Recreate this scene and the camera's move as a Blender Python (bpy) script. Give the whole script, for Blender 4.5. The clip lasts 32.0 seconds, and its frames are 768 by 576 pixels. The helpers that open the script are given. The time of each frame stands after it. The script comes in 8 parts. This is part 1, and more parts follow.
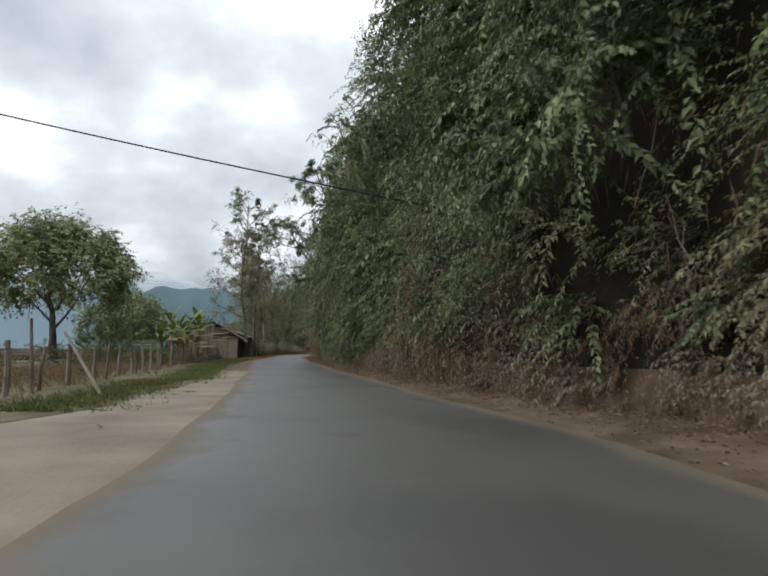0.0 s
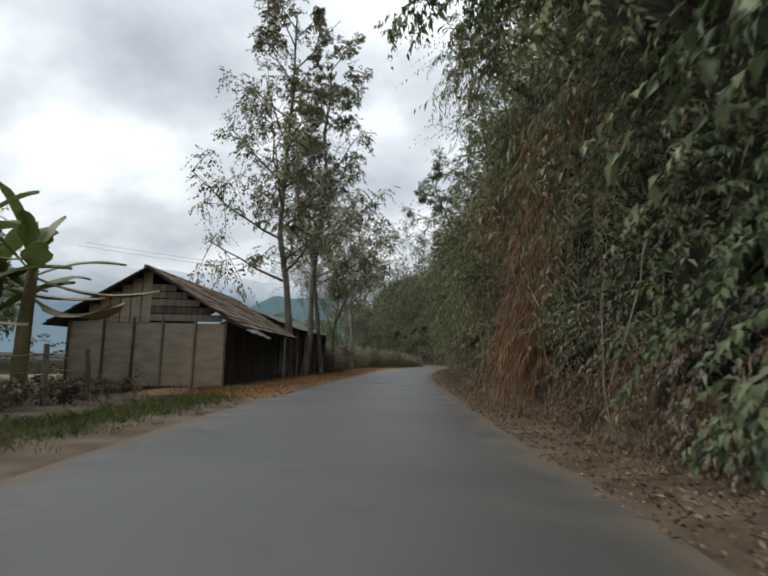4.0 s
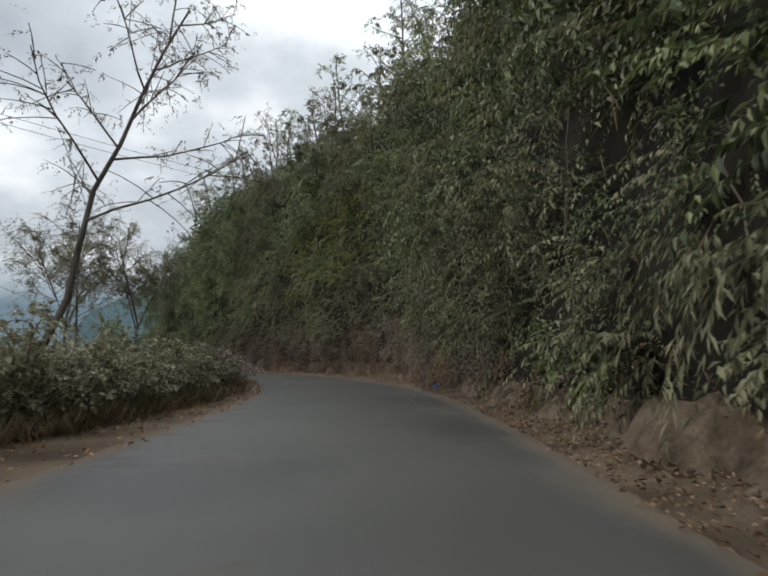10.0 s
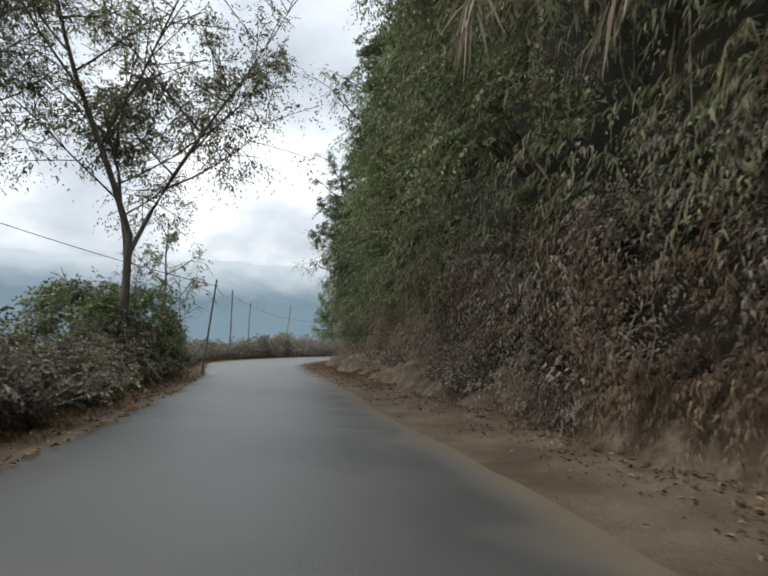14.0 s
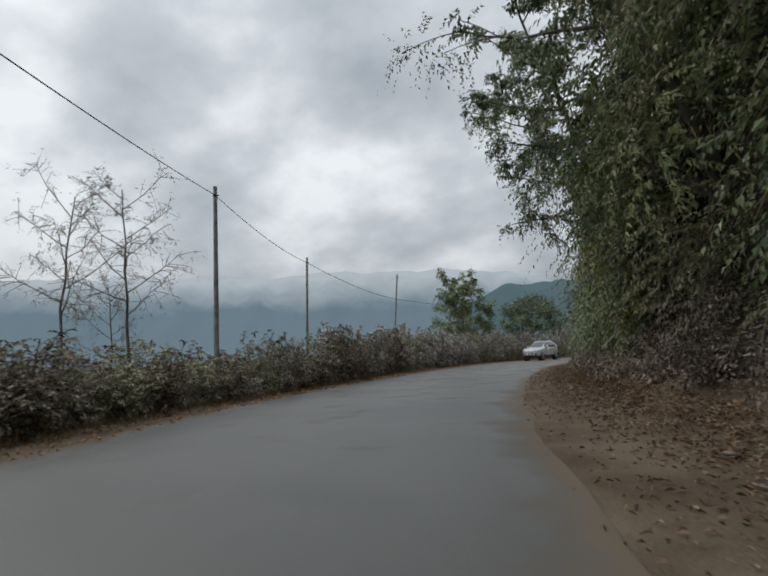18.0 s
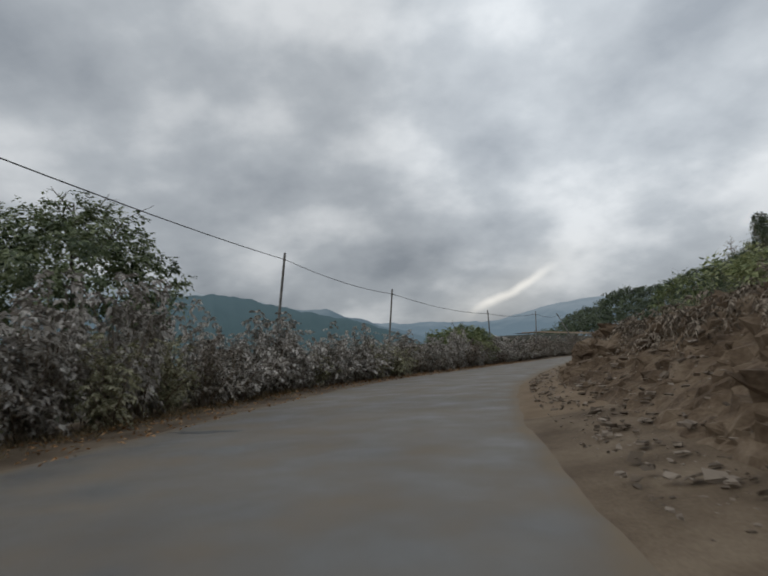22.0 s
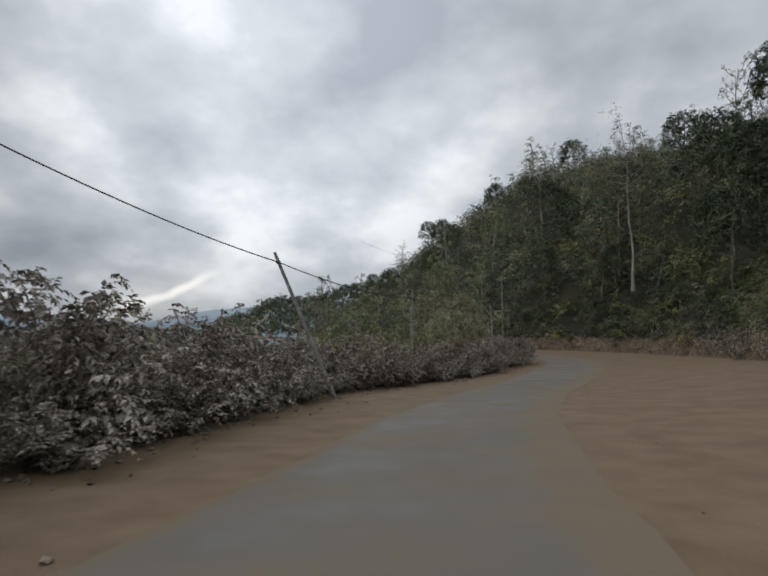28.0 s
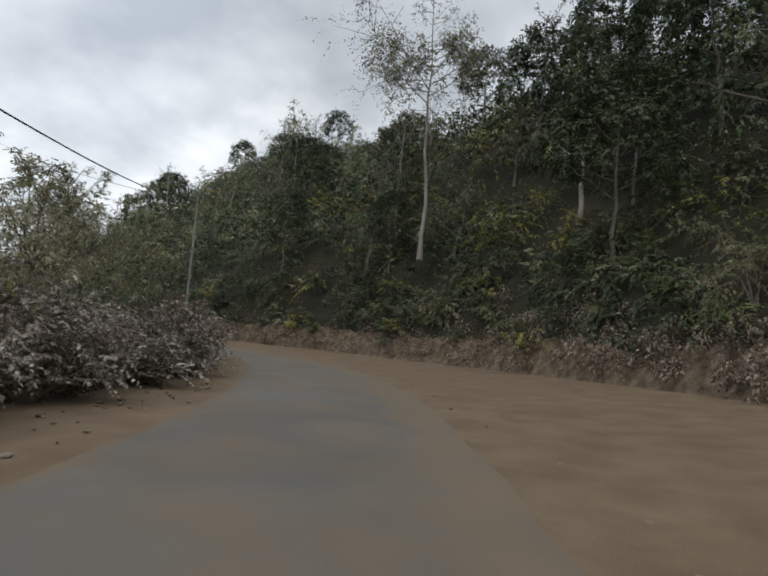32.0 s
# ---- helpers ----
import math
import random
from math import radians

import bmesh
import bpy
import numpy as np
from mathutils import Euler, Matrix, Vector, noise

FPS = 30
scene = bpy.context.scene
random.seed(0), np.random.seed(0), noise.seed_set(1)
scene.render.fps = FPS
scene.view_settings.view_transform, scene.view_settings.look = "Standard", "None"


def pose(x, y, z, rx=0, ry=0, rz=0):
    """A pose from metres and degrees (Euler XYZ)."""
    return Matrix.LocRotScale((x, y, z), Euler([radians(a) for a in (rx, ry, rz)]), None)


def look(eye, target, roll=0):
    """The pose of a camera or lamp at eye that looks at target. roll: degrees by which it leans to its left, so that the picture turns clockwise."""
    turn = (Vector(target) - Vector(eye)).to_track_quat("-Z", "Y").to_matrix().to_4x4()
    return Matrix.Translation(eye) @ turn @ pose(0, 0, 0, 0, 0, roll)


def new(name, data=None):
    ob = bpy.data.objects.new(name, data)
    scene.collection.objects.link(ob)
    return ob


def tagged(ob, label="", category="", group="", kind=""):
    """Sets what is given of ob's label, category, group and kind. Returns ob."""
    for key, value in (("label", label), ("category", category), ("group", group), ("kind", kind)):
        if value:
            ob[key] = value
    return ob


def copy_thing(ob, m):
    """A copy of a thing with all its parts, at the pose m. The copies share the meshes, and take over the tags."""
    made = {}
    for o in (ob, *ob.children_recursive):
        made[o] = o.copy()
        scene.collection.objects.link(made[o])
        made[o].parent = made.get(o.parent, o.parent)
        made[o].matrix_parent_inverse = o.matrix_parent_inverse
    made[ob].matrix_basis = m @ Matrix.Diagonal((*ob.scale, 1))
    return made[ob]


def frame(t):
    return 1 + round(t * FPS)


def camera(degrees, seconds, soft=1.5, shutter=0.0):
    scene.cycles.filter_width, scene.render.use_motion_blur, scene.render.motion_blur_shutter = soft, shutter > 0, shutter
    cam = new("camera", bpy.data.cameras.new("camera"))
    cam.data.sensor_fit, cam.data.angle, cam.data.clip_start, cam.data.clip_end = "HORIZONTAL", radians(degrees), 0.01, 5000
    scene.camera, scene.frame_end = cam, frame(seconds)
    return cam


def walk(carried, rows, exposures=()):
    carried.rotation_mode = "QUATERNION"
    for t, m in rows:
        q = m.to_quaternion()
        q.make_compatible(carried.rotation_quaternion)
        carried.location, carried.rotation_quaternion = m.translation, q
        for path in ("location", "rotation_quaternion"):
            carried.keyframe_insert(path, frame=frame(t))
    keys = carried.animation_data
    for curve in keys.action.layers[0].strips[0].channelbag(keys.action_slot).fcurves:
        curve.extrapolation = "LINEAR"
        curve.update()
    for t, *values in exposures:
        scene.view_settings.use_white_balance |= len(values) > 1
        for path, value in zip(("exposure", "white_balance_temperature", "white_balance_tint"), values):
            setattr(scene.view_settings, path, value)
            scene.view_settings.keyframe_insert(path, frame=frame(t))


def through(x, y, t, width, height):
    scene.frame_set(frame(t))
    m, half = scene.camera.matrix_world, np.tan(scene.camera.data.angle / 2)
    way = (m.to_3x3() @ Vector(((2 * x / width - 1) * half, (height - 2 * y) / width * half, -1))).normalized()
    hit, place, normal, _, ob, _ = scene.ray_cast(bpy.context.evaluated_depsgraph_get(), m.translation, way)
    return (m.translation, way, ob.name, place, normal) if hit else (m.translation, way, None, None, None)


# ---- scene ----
cam = camera(69.0, 32.0, soft=1.9, shutter=0.1)
# seconds, x, y, z, heading to the left, pitch, roll
PATH = [
    (0, 1.10, -89.27, 1.31, -2.83, 6.36, 0.64),
    (0.5, 0.89, -82.52, 1.30, 0.57, 6.54, 0.71),
    (1, 0.42, -75.91, 1.29, 3.15, 6.87, 0.90),
    (1.5, -0.17, -69.49, 1.29, 5.13, 7.06, 1.67),
    (2, -0.89, -62.97, 1.30, 6.63, 7.03, 1.57),
    (2.5, -1.80, -56.36, 1.30, 7.77, 6.81, 1.48),
    (3, -2.72, -49.90, 1.30, 8.55, 6.78, 1.44),
    (3.5, -3.67, -43.55, 1.31, 8.72, 6.97, 1.40),
    (4, -4.63, -37.09, 1.31, 8.42, 7.18, 1.26),
    (4.5, -5.61, -30.30, 1.31, 7.77, 7.21, 0.92),
    (5, -6.59, -23.26, 1.30, 7.00, 7.09, 0.43),
    (5.5, -7.38, -16.04, 1.30, 5.85, 7.12, 0.06),
    (6, -7.97, -8.71, 1.30, 4.72, 7.04, -0.08),
    (6.5, -8.51, -1.45, 1.29, 3.87, 6.94, 0.26),
    (7, -9.02, 5.72, 1.30, 3.15, 6.77, -0.13),
    (7.5, -9.51, 12.70, 1.30, 2.18, 6.86, -0.36),
    (8, -9.84, 19.52, 1.30, 0.87, 6.83, -0.52),
    (8.5, -9.83, 26.08, 1.30, -0.47, 6.84, -0.69),
    (9, -9.61, 32.45, 1.30, -1.74, 6.80, -0.57),
    (9.5, -9.29, 38.62, 1.30, -3.00, 6.99, -0.60),
    (10, -8.82, 44.62, 1.30, -3.96, 7.09, -0.37),
    (10.5, -8.42, 50.36, 1.29, -4.47, 6.91, -0.09),
    (11, -8.06, 56.01, 1.30, -4.16, 6.92, 0.42),
    (11.5, -8.12, 61.65, 1.29, -2.65, 6.63, 1.39),
    (12, -8.66, 67.24, 1.30, 0.69, 6.49, 2.64),
    (12.5, -9.68, 72.98, 1.30, 6.40, 6.66, 2.84),
    (13, -11.20, 78.52, 1.31, 12.78, 6.84, 2.25),
    (13.5, -13.15, 83.51, 1.29, 18.22, 6.54, 1.51),
    (14, -15.15, 87.81, 1.31, 21.67, 6.31, 1.13),
    (14.5, -17.22, 91.80, 1.30, 24.54, 6.09, 0.75),
    (15, -19.40, 95.59, 1.29, 26.82, 5.76, 0.26),
    (15.5, -21.63, 99.40, 1.29, 28.43, 5.51, -1.16),
    (16, -24.15, 103.32, 1.29, 30.31, 5.40, -2.00),
    (16.5, -27.12, 107.61, 1.30, 32.28, 5.54, -2.06),
    (17, -30.37, 112.43, 1.30, 33.59, 5.87, -1.88),
    (17.5, -33.69, 117.97, 1.30, 33.52, 6.30, -2.04),
    (18, -36.99, 123.94, 1.30, 32.53, 6.76, -2.56),
    (18.5, -40.29, 130.17, 1.30, 31.22, 7.00, -2.44),
    (19, -43.27, 136.77, 1.30, 29.05, 7.17, -1.93),
    (19.5, -45.77, 143.87, 1.30, 24.15, 7.03, -1.74),
    (20, -47.92, 151.16, 1.30, 18.15, 6.65, -1.05),
    (20.5, -49.15, 158.58, 1.29, 12.51, 6.46, -1.33),
    (21, -49.94, 165.70, 1.30, 7.32, 6.50, -2.04),
    (21.5, -50.10, 172.52, 1.31, 2.47, 6.58, -2.35),
    (22, -49.80, 179.26, 1.31, -2.22, 6.74, -3.04),
    (22.5, -49.06, 185.85, 1.30, -6.65, 6.71, -3.21),
    (23, -47.89, 191.98, 1.27, -10.77, 6.71, -3.12),
    (23.5, -46.35, 197.81, 1.30, -14.61, 6.58, -2.23),
    (24, -44.57, 203.32, 1.30, -18.34, 6.51, -0.92),
    (24.5, -42.30, 208.74, 1.30, -21.94, 6.13, -0.13),
    (25, -39.76, 214.18, 1.30, -24.38, 6.20, 0.17),
    (25.5, -36.98, 219.57, 1.30, -26.26, 6.40, -0.07),
    (26, -34.03, 225.08, 1.30, -28.20, 6.60, -0.16),
    (26.5, -30.90, 230.53, 1.30, -30.25, 6.76, -0.04),
    (27, -27.78, 235.46, 1.29, -32.33, 6.83, 0.12),
    (27.5, -24.88, 239.43, 1.29, -34.37, 6.76, 0.13),
    (28, -22.14, 242.77, 1.29, -36.37, 6.60, 0.03),
    (28.5, -19.35, 245.83, 1.30, -40.68, 6.64, -0.02),
    (29, -16.30, 248.64, 1.30, -45.57, 7.04, 0.23),
    (29.5, -13.27, 251.10, 1.29, -48.95, 7.07, 0.81),
    (30, -10.31, 253.27, 1.29, -52.51, 7.13, 1.08),
    (30.5, -7.41, 255.13, 1.30, -55.82, 6.91, 1.64),
    (31, -4.37, 256.82, 1.29, -58.66, 6.14, 1.74),
    (31.5, -1.29, 258.40, 1.28, -60.79, 6.43, 2.34),
    (32, 1.69, 259.90, 1.29, -61.98, 7.10, 4.03),
]


def aim(x, y, z, heading, pitch, roll):
    h, p = radians(heading), radians(pitch)
    return look((x, y, z), (x - math.sin(h) * math.cos(p), y + math.cos(h) * math.cos(p), z + math.sin(p)), roll)


walk(cam, [(row[0], aim(*row[1:])) for row in PATH],
     exposures=[(0.0, 0.3), (2.0, 0.15), (5.0, 0.25), (7.0, 0.4), (9.0, -0.08), (12.0, 0.55), (13.5, 0.45), (15.5, 0.35), (18.0, -0.22), (19.5, -0.48), (21.0, -0.66), (25.0, -0.62), (28.0, -0.42), (30.0, -0.3), (32.0, -0.2)])

# ---- light: overcast sky, no cast sun shadows ----
world = bpy.data.worlds.new("overcast_sky")
scene.world = world
world.use_nodes = True
wt = world.node_tree
wt.nodes.clear()


def wnode(kind, **inputs):
    n = wt.nodes.new(kind)
    for k, v in inputs.items():
        n.inputs[k.replace("_", " ")].default_value = v
    return n


w_out = wnode("ShaderNodeOutputWorld")
w_bg = wnode("ShaderNodeBackground")
w_bg.inputs["Strength"].default_value = 1.0
w_sky = wt.nodes.new("ShaderNodeTexSky")
w_sky.sky_type, w_sky.sun_disc = "NISHITA", False
w_sky.sun_elevation, w_sky.sun_rotation = radians(39), radians(-94)
w_dim = wnode("ShaderNodeVectorMath")
w_dim.operation = "SCALE"
w_dim.inputs["Scale"].default_value = 0.06
wt.links.new(w_sky.outputs[0], w_dim.inputs[0])
w_co = wt.nodes.new("ShaderNodeTexCoord")
w_sep = wt.nodes.new("ShaderNodeSeparateXYZ")
wt.links.new(w_co.outputs["Generated"], w_sep.inputs[0])
# clouds flatten towards the horizon: divide x and y by height
w_up = wnode("ShaderNodeMath")
w_up.operation = "MAXIMUM"
w_up.inputs[1].default_value = 0.0
wt.links.new(w_sep.outputs["Z"], w_up.inputs[0])
w_add = wnode("ShaderNodeMath")
w_add.operation = "ADD"
w_add.inputs[1].default_value = 0.5
wt.links.new(w_up.outputs[0], w_add.inputs[0])
w_div = wnode("ShaderNodeVectorMath")
w_div.operation = "DIVIDE"
w_cmb = wt.nodes.new("ShaderNodeCombineXYZ")
for k in range(3):
    wt.links.new(w_add.outputs[0], w_cmb.inputs[k])
wt.links.new(w_co.outputs["Generated"], w_div.inputs[0])
wt.links.new(w_cmb.outputs[0], w_div.inputs[1])
w_big = wnode("ShaderNodeTexNoise", Scale=2.7, Detail=6.0, Roughness=0.5, Distortion=0.0)
wt.links.new(w_div.outputs[0], w_big.inputs["Vector"])
w_ramp = wt.nodes.new("ShaderNodeValToRGB")
els = w_ramp.color_ramp.elements
els[0].position, els[0].color = 0.33, (0.415, 0.46, 0.515, 1)
els[1].position, els[1].color = 0.63, (0.99, 1.03, 1.065, 1)
mid = els.new(0.5)
mid.color = (0.66, 0.71, 0.76, 1)
wt.links.new(w_big.outputs[0], w_ramp.inputs[0])
# an overcast sky is about three times as bright overhead as at the horizon
w_lift = wt.nodes.new("ShaderNodeMapRange")
w_lift.inputs["From Min"].default_value, w_lift.inputs["From Max"].default_value = 0.45, 1.0
w_lift.inputs["To Min"].default_value, w_lift.inputs["To Max"].default_value = 1.0, 1.4
wt.links.new(w_sep.outputs["Z"], w_lift.inputs[0])
w_bright = wnode("ShaderNodeVectorMath")
w_bright.operation = "SCALE"
wt.links.new(w_ramp.outputs[0], w_bright.inputs[0])
w_low = wt.nodes.new("ShaderNodeMapRange")
w_low.inputs["From Min"].default_value, w_low.inputs["From Max"].default_value = 0.02, 0.32
w_low.inputs["To Min"].default_value, w_low.inputs["To Max"].default_value = 0.78, 1.06
wt.links.new(w_sep.outputs["Z"], w_low.inputs[0])
w_both = wnode("ShaderNodeMath")
w_both.operation = "MULTIPLY"
wt.links.new(w_lift.outputs[0], w_both.inputs[0])
wt.links.new(w_low.outputs[0], w_both.inputs[1])
# the cloud is thinner round the veiled sun
w_dot = wnode("ShaderNodeVectorMath")
w_dot.operation = "DOT_PRODUCT"
w_dot.inputs[1].default_value = (0.397, 0.815, 0.423)
wt.links.new(w_co.outputs["Generated"], w_dot.inputs[0])
w_glow = wt.nodes.new("ShaderNodeMapRange")
w_glow.interpolation_type = "SMOOTHSTEP"
w_glow.inputs["From Min"].default_value, w_glow.inputs["From Max"].default_value = 0.9, 1.0
w_glow.inputs["To Min"].default_value, w_glow.inputs["To Max"].default_value = 1.0, 1.45
wt.links.new(w_dot.outputs["Value"], w_glow.inputs[0])
w_lit = wnode("ShaderNodeMath")
w_lit.operation = "MULTIPLY"
wt.links.new(w_both.outputs[0], w_lit.inputs[0])
wt.links.new(w_glow.outputs[0], w_lit.inputs[1])
wt.links.new(w_lit.outputs[0], w_bright.inputs["Scale"])
w_mix = wt.nodes.new("ShaderNodeMixRGB")
w_mix.inputs[0].default_value = 0.92
wt.links.new(w_dim.outputs[0], w_mix.inputs[1])
wt.links.new(w_bright.outputs[0], w_mix.inputs[2])
# a thin bright break in the low cloud over the far valley
BREAK = [Vector((math.sin(radians(a)) * math.cos(radians(e)), math.cos(radians(a)) * math.cos(radians(e)), math.sin(radians(e)))) for a, e in ((10.5, 3.4), (19.5, 7.8))]
w_warp = wnode("ShaderNodeTexNoise", Scale=9.0, Detail=4.0)
wt.links.new(w_co.outputs["Generated"], w_warp.inputs["Vector"])


def wmath(op, a, b):
    n = wt.nodes.new("ShaderNodeMath")
    n.operation = op
    for k, x in enumerate((a, b)):
        if isinstance(x, (int, float)):
            n.inputs[k].default_value = x
        else:
            wt.links.new(x, n.inputs[k])
    return n.outputs[0]


def wdot(axis):
    n = wnode("ShaderNodeVectorMath")
    n.operation = "DOT_PRODUCT"
    n.inputs[1].default_value = axis
    wt.links.new(w_co.outputs["Generated"], n.inputs[0])
    return n.outputs["Value"]


def wrange(x, a, b, c, d):
    n = wt.nodes.new("ShaderNodeMapRange")
    n.interpolation_type = "SMOOTHSTEP"
    for k, q in zip(("From Min", "From Max", "To Min", "To Max"), (a, b, c, d)):
        n.inputs[k].default_value = q
    wt.links.new(x, n.inputs[0])
    return n.outputs[0]


along = (BREAK[1] - BREAK[0]).normalized()
across = BREAK[0].cross(BREAK[1]).normalized()
b_off = wmath("ABSOLUTE", wmath("ADD", wdot(across), wmath("MULTIPLY", wmath("SUBTRACT", w_warp.outputs[0], 0.5), 0.03)), 0.0)
b_far = wmath("ABSOLUTE", wmath("SUBTRACT", wdot(along), (BREAK[0] + BREAK[1]).dot(along) / 2), 0.0)
b_front = wrange(wdot((BREAK[0] + BREAK[1]).normalized()), 0.5, 0.8, 0.0, 1.0)
b_slit = wmath("MULTIPLY", wrange(b_off, 0.0, 0.011, 1.0, 0.0), wrange(b_far, 0.03, 0.1, 1.0, 0.0))
b_halo = wmath("MULTIPLY", wrange(b_off, 0.0, 0.06, 0.28, 0.0), wrange(b_far, 0.05, 0.22, 1.0, 0.0))
b_all = wmath("MULTIPLY", wmath("ADD", wmath("MULTIPLY", b_slit, 0.75), b_halo), b_front)
w_warm = wnode("ShaderNodeVectorMath")
w_warm.operation = "SCALE"
w_warm.inputs[0].default_value = (0.66, 0.6, 0.5)
wt.links.new(b_all, w_warm.inputs["Scale"])
w_sum = wnode("ShaderNodeVectorMath")
w_sum.operation = "ADD"
wt.links.new(w_mix.outputs[0], w_sum.inputs[0])
wt.links.new(w_warm.outputs[0], w_sum.inputs[1])
wt.links.new(w_sum.outputs[0], w_bg.inputs[0])
wt.links.new(w_bg.outputs[0], w_out.inputs[0])

sun = new("sun", bpy.data.lights.new("sun", "SUN"))
sun.data.energy, sun.data.angle, sun.data.color = 0.9, radians(35), (1.0, 0.97, 0.93)
sun.matrix_world = look((-80, -5, 65), (0, 0, 0))


# ---- materials ----
def material(name, stops, scale=6.0, rough=0.85, bump=0.3, bump_scale=40.0, island=0.0, metal=0.0, rand=0.0, detail=6.0,
             through=0.0, stretch=(1, 1, 1), spec=0.3):
    """A noise-ramped surface; island / rand: share of per-leaf or per-object variation; through: light let through a leaf."""
    m = bpy.data.materials.new(name)
    m.use_nodes = True
    t = m.node_tree
    b = t.nodes["Principled BSDF"]
    b.inputs["Roughness"].default_value, b.inputs["Metallic"].default_value = rough, metal
    b.inputs["Specular IOR Level"].default_value = spec
    co = t.nodes.new("ShaderNodeTexCoord")
    mp = t.nodes.new("ShaderNodeMapping")
    mp.inputs["Scale"].default_value = stretch
    t.links.new(co.outputs["Object"], mp.inputs[0])
    n1 = t.nodes.new("ShaderNodeTexNoise")
    n1.inputs["Scale"].default_value, n1.inputs["Detail"].default_value = scale, detail
    t.links.new(mp.outputs[0], n1.inputs["Vector"])
    fac = n1.outputs[0]
    n2 = t.nodes.new("ShaderNodeTexNoise")
    n2.inputs["Scale"].default_value, n2.inputs["Detail"].default_value = bump_scale, 4.0
    t.links.new(mp.outputs[0], n2.inputs["Vector"])
    mx = t.nodes.new("ShaderNodeMath")
    mx.operation = "MULTIPLY_ADD"
    mx.inputs[1].default_value, mx.inputs[2].default_value = 0.35, -0.17
    t.links.new(n2.outputs[0], mx.inputs[0])
    ad = t.nodes.new("ShaderNodeMath")
    t.links.new(fac, ad.inputs[0])
    t.links.new(mx.outputs[0], ad.inputs[1])
    fac = ad.outputs[0]
    if island or rand:
        src = (t.nodes.new("ShaderNodeNewGeometry").outputs["Random Per Island"] if island
               else t.nodes.new("ShaderNodeObjectInfo").outputs["Random"])
        ma = t.nodes.new("ShaderNodeMath")
        ma.operation = "MULTIPLY_ADD"
        amount = island or rand
        ma.inputs[1].default_value, ma.inputs[2].default_value = amount, -amount / 2
        t.links.new(src, ma.inputs[0])
        a2 = t.nodes.new("ShaderNodeMath")
        t.links.new(fac, a2.inputs[0])
        t.links.new(ma.outputs[0], a2.inputs[1])
        fac = a2.outputs[0]
    ramp = t.nodes.new("ShaderNodeValToRGB")
    lo, hi = 0.3, 0.7
    e = ramp.color_ramp.elements
    e[0].position, e[0].color = lo, (*stops[0], 1)
    e[1].position, e[1].color = hi, (*stops[-1], 1)
    for k, c in enumerate(stops[1:-1]):
        e.new(lo + (hi - lo) * (k + 1) / (len(stops) - 1)).color = (*c, 1)
    t.links.new(fac, ramp.inputs[0])
    t.links.new(ramp.outputs[0], b.inputs["Base Color"])
    if bump:
        bp = t.nodes.new("ShaderNodeBump")
        bp.inputs["Strength"].default_value, bp.inputs["Distance"].default_value = bump, 0.02
        t.links.new(n2.outputs[0], bp.inputs["Height"])
        t.links.new(bp.outputs[0], b.inputs["Normal"])
    if through:
        tr = t.nodes.new("ShaderNodeBsdfTranslucent")
        t.links.new(ramp.outputs[0], tr.inputs[0])
        ms = t.nodes.new("ShaderNodeMixShader")
        ms.inputs[0].default_value = through
        t.links.new(b.outputs[0], ms.inputs[1])
        t.links.new(tr.outputs[0], ms.inputs[2])
        t.links.new(ms.outputs[0], t.nodes["Material Output"].inputs[0])
    return m


def haze_glow_material(name, low, high, z0, z1):
    """Distance too far off to shift: air haze painted as glowing colour, blended by height."""
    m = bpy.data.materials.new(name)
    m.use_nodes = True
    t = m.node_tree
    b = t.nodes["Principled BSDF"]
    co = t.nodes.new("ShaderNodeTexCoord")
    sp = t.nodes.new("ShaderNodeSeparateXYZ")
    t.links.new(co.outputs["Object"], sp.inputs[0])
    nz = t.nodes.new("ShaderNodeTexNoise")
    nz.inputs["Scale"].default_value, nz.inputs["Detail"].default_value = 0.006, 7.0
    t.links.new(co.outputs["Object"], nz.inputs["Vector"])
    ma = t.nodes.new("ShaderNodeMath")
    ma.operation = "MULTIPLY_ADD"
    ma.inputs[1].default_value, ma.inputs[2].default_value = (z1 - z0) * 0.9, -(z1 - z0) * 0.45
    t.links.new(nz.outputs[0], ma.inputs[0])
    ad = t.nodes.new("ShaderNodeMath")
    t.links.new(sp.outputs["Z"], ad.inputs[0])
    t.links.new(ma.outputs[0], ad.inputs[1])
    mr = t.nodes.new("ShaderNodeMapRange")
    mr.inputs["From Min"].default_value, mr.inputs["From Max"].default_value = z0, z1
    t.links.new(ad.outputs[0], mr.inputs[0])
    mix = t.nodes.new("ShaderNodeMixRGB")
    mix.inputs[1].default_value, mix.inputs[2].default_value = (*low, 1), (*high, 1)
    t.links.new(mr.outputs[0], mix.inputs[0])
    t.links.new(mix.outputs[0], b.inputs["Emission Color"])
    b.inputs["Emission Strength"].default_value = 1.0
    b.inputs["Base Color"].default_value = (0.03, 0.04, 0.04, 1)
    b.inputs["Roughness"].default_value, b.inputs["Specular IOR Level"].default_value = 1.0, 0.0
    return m


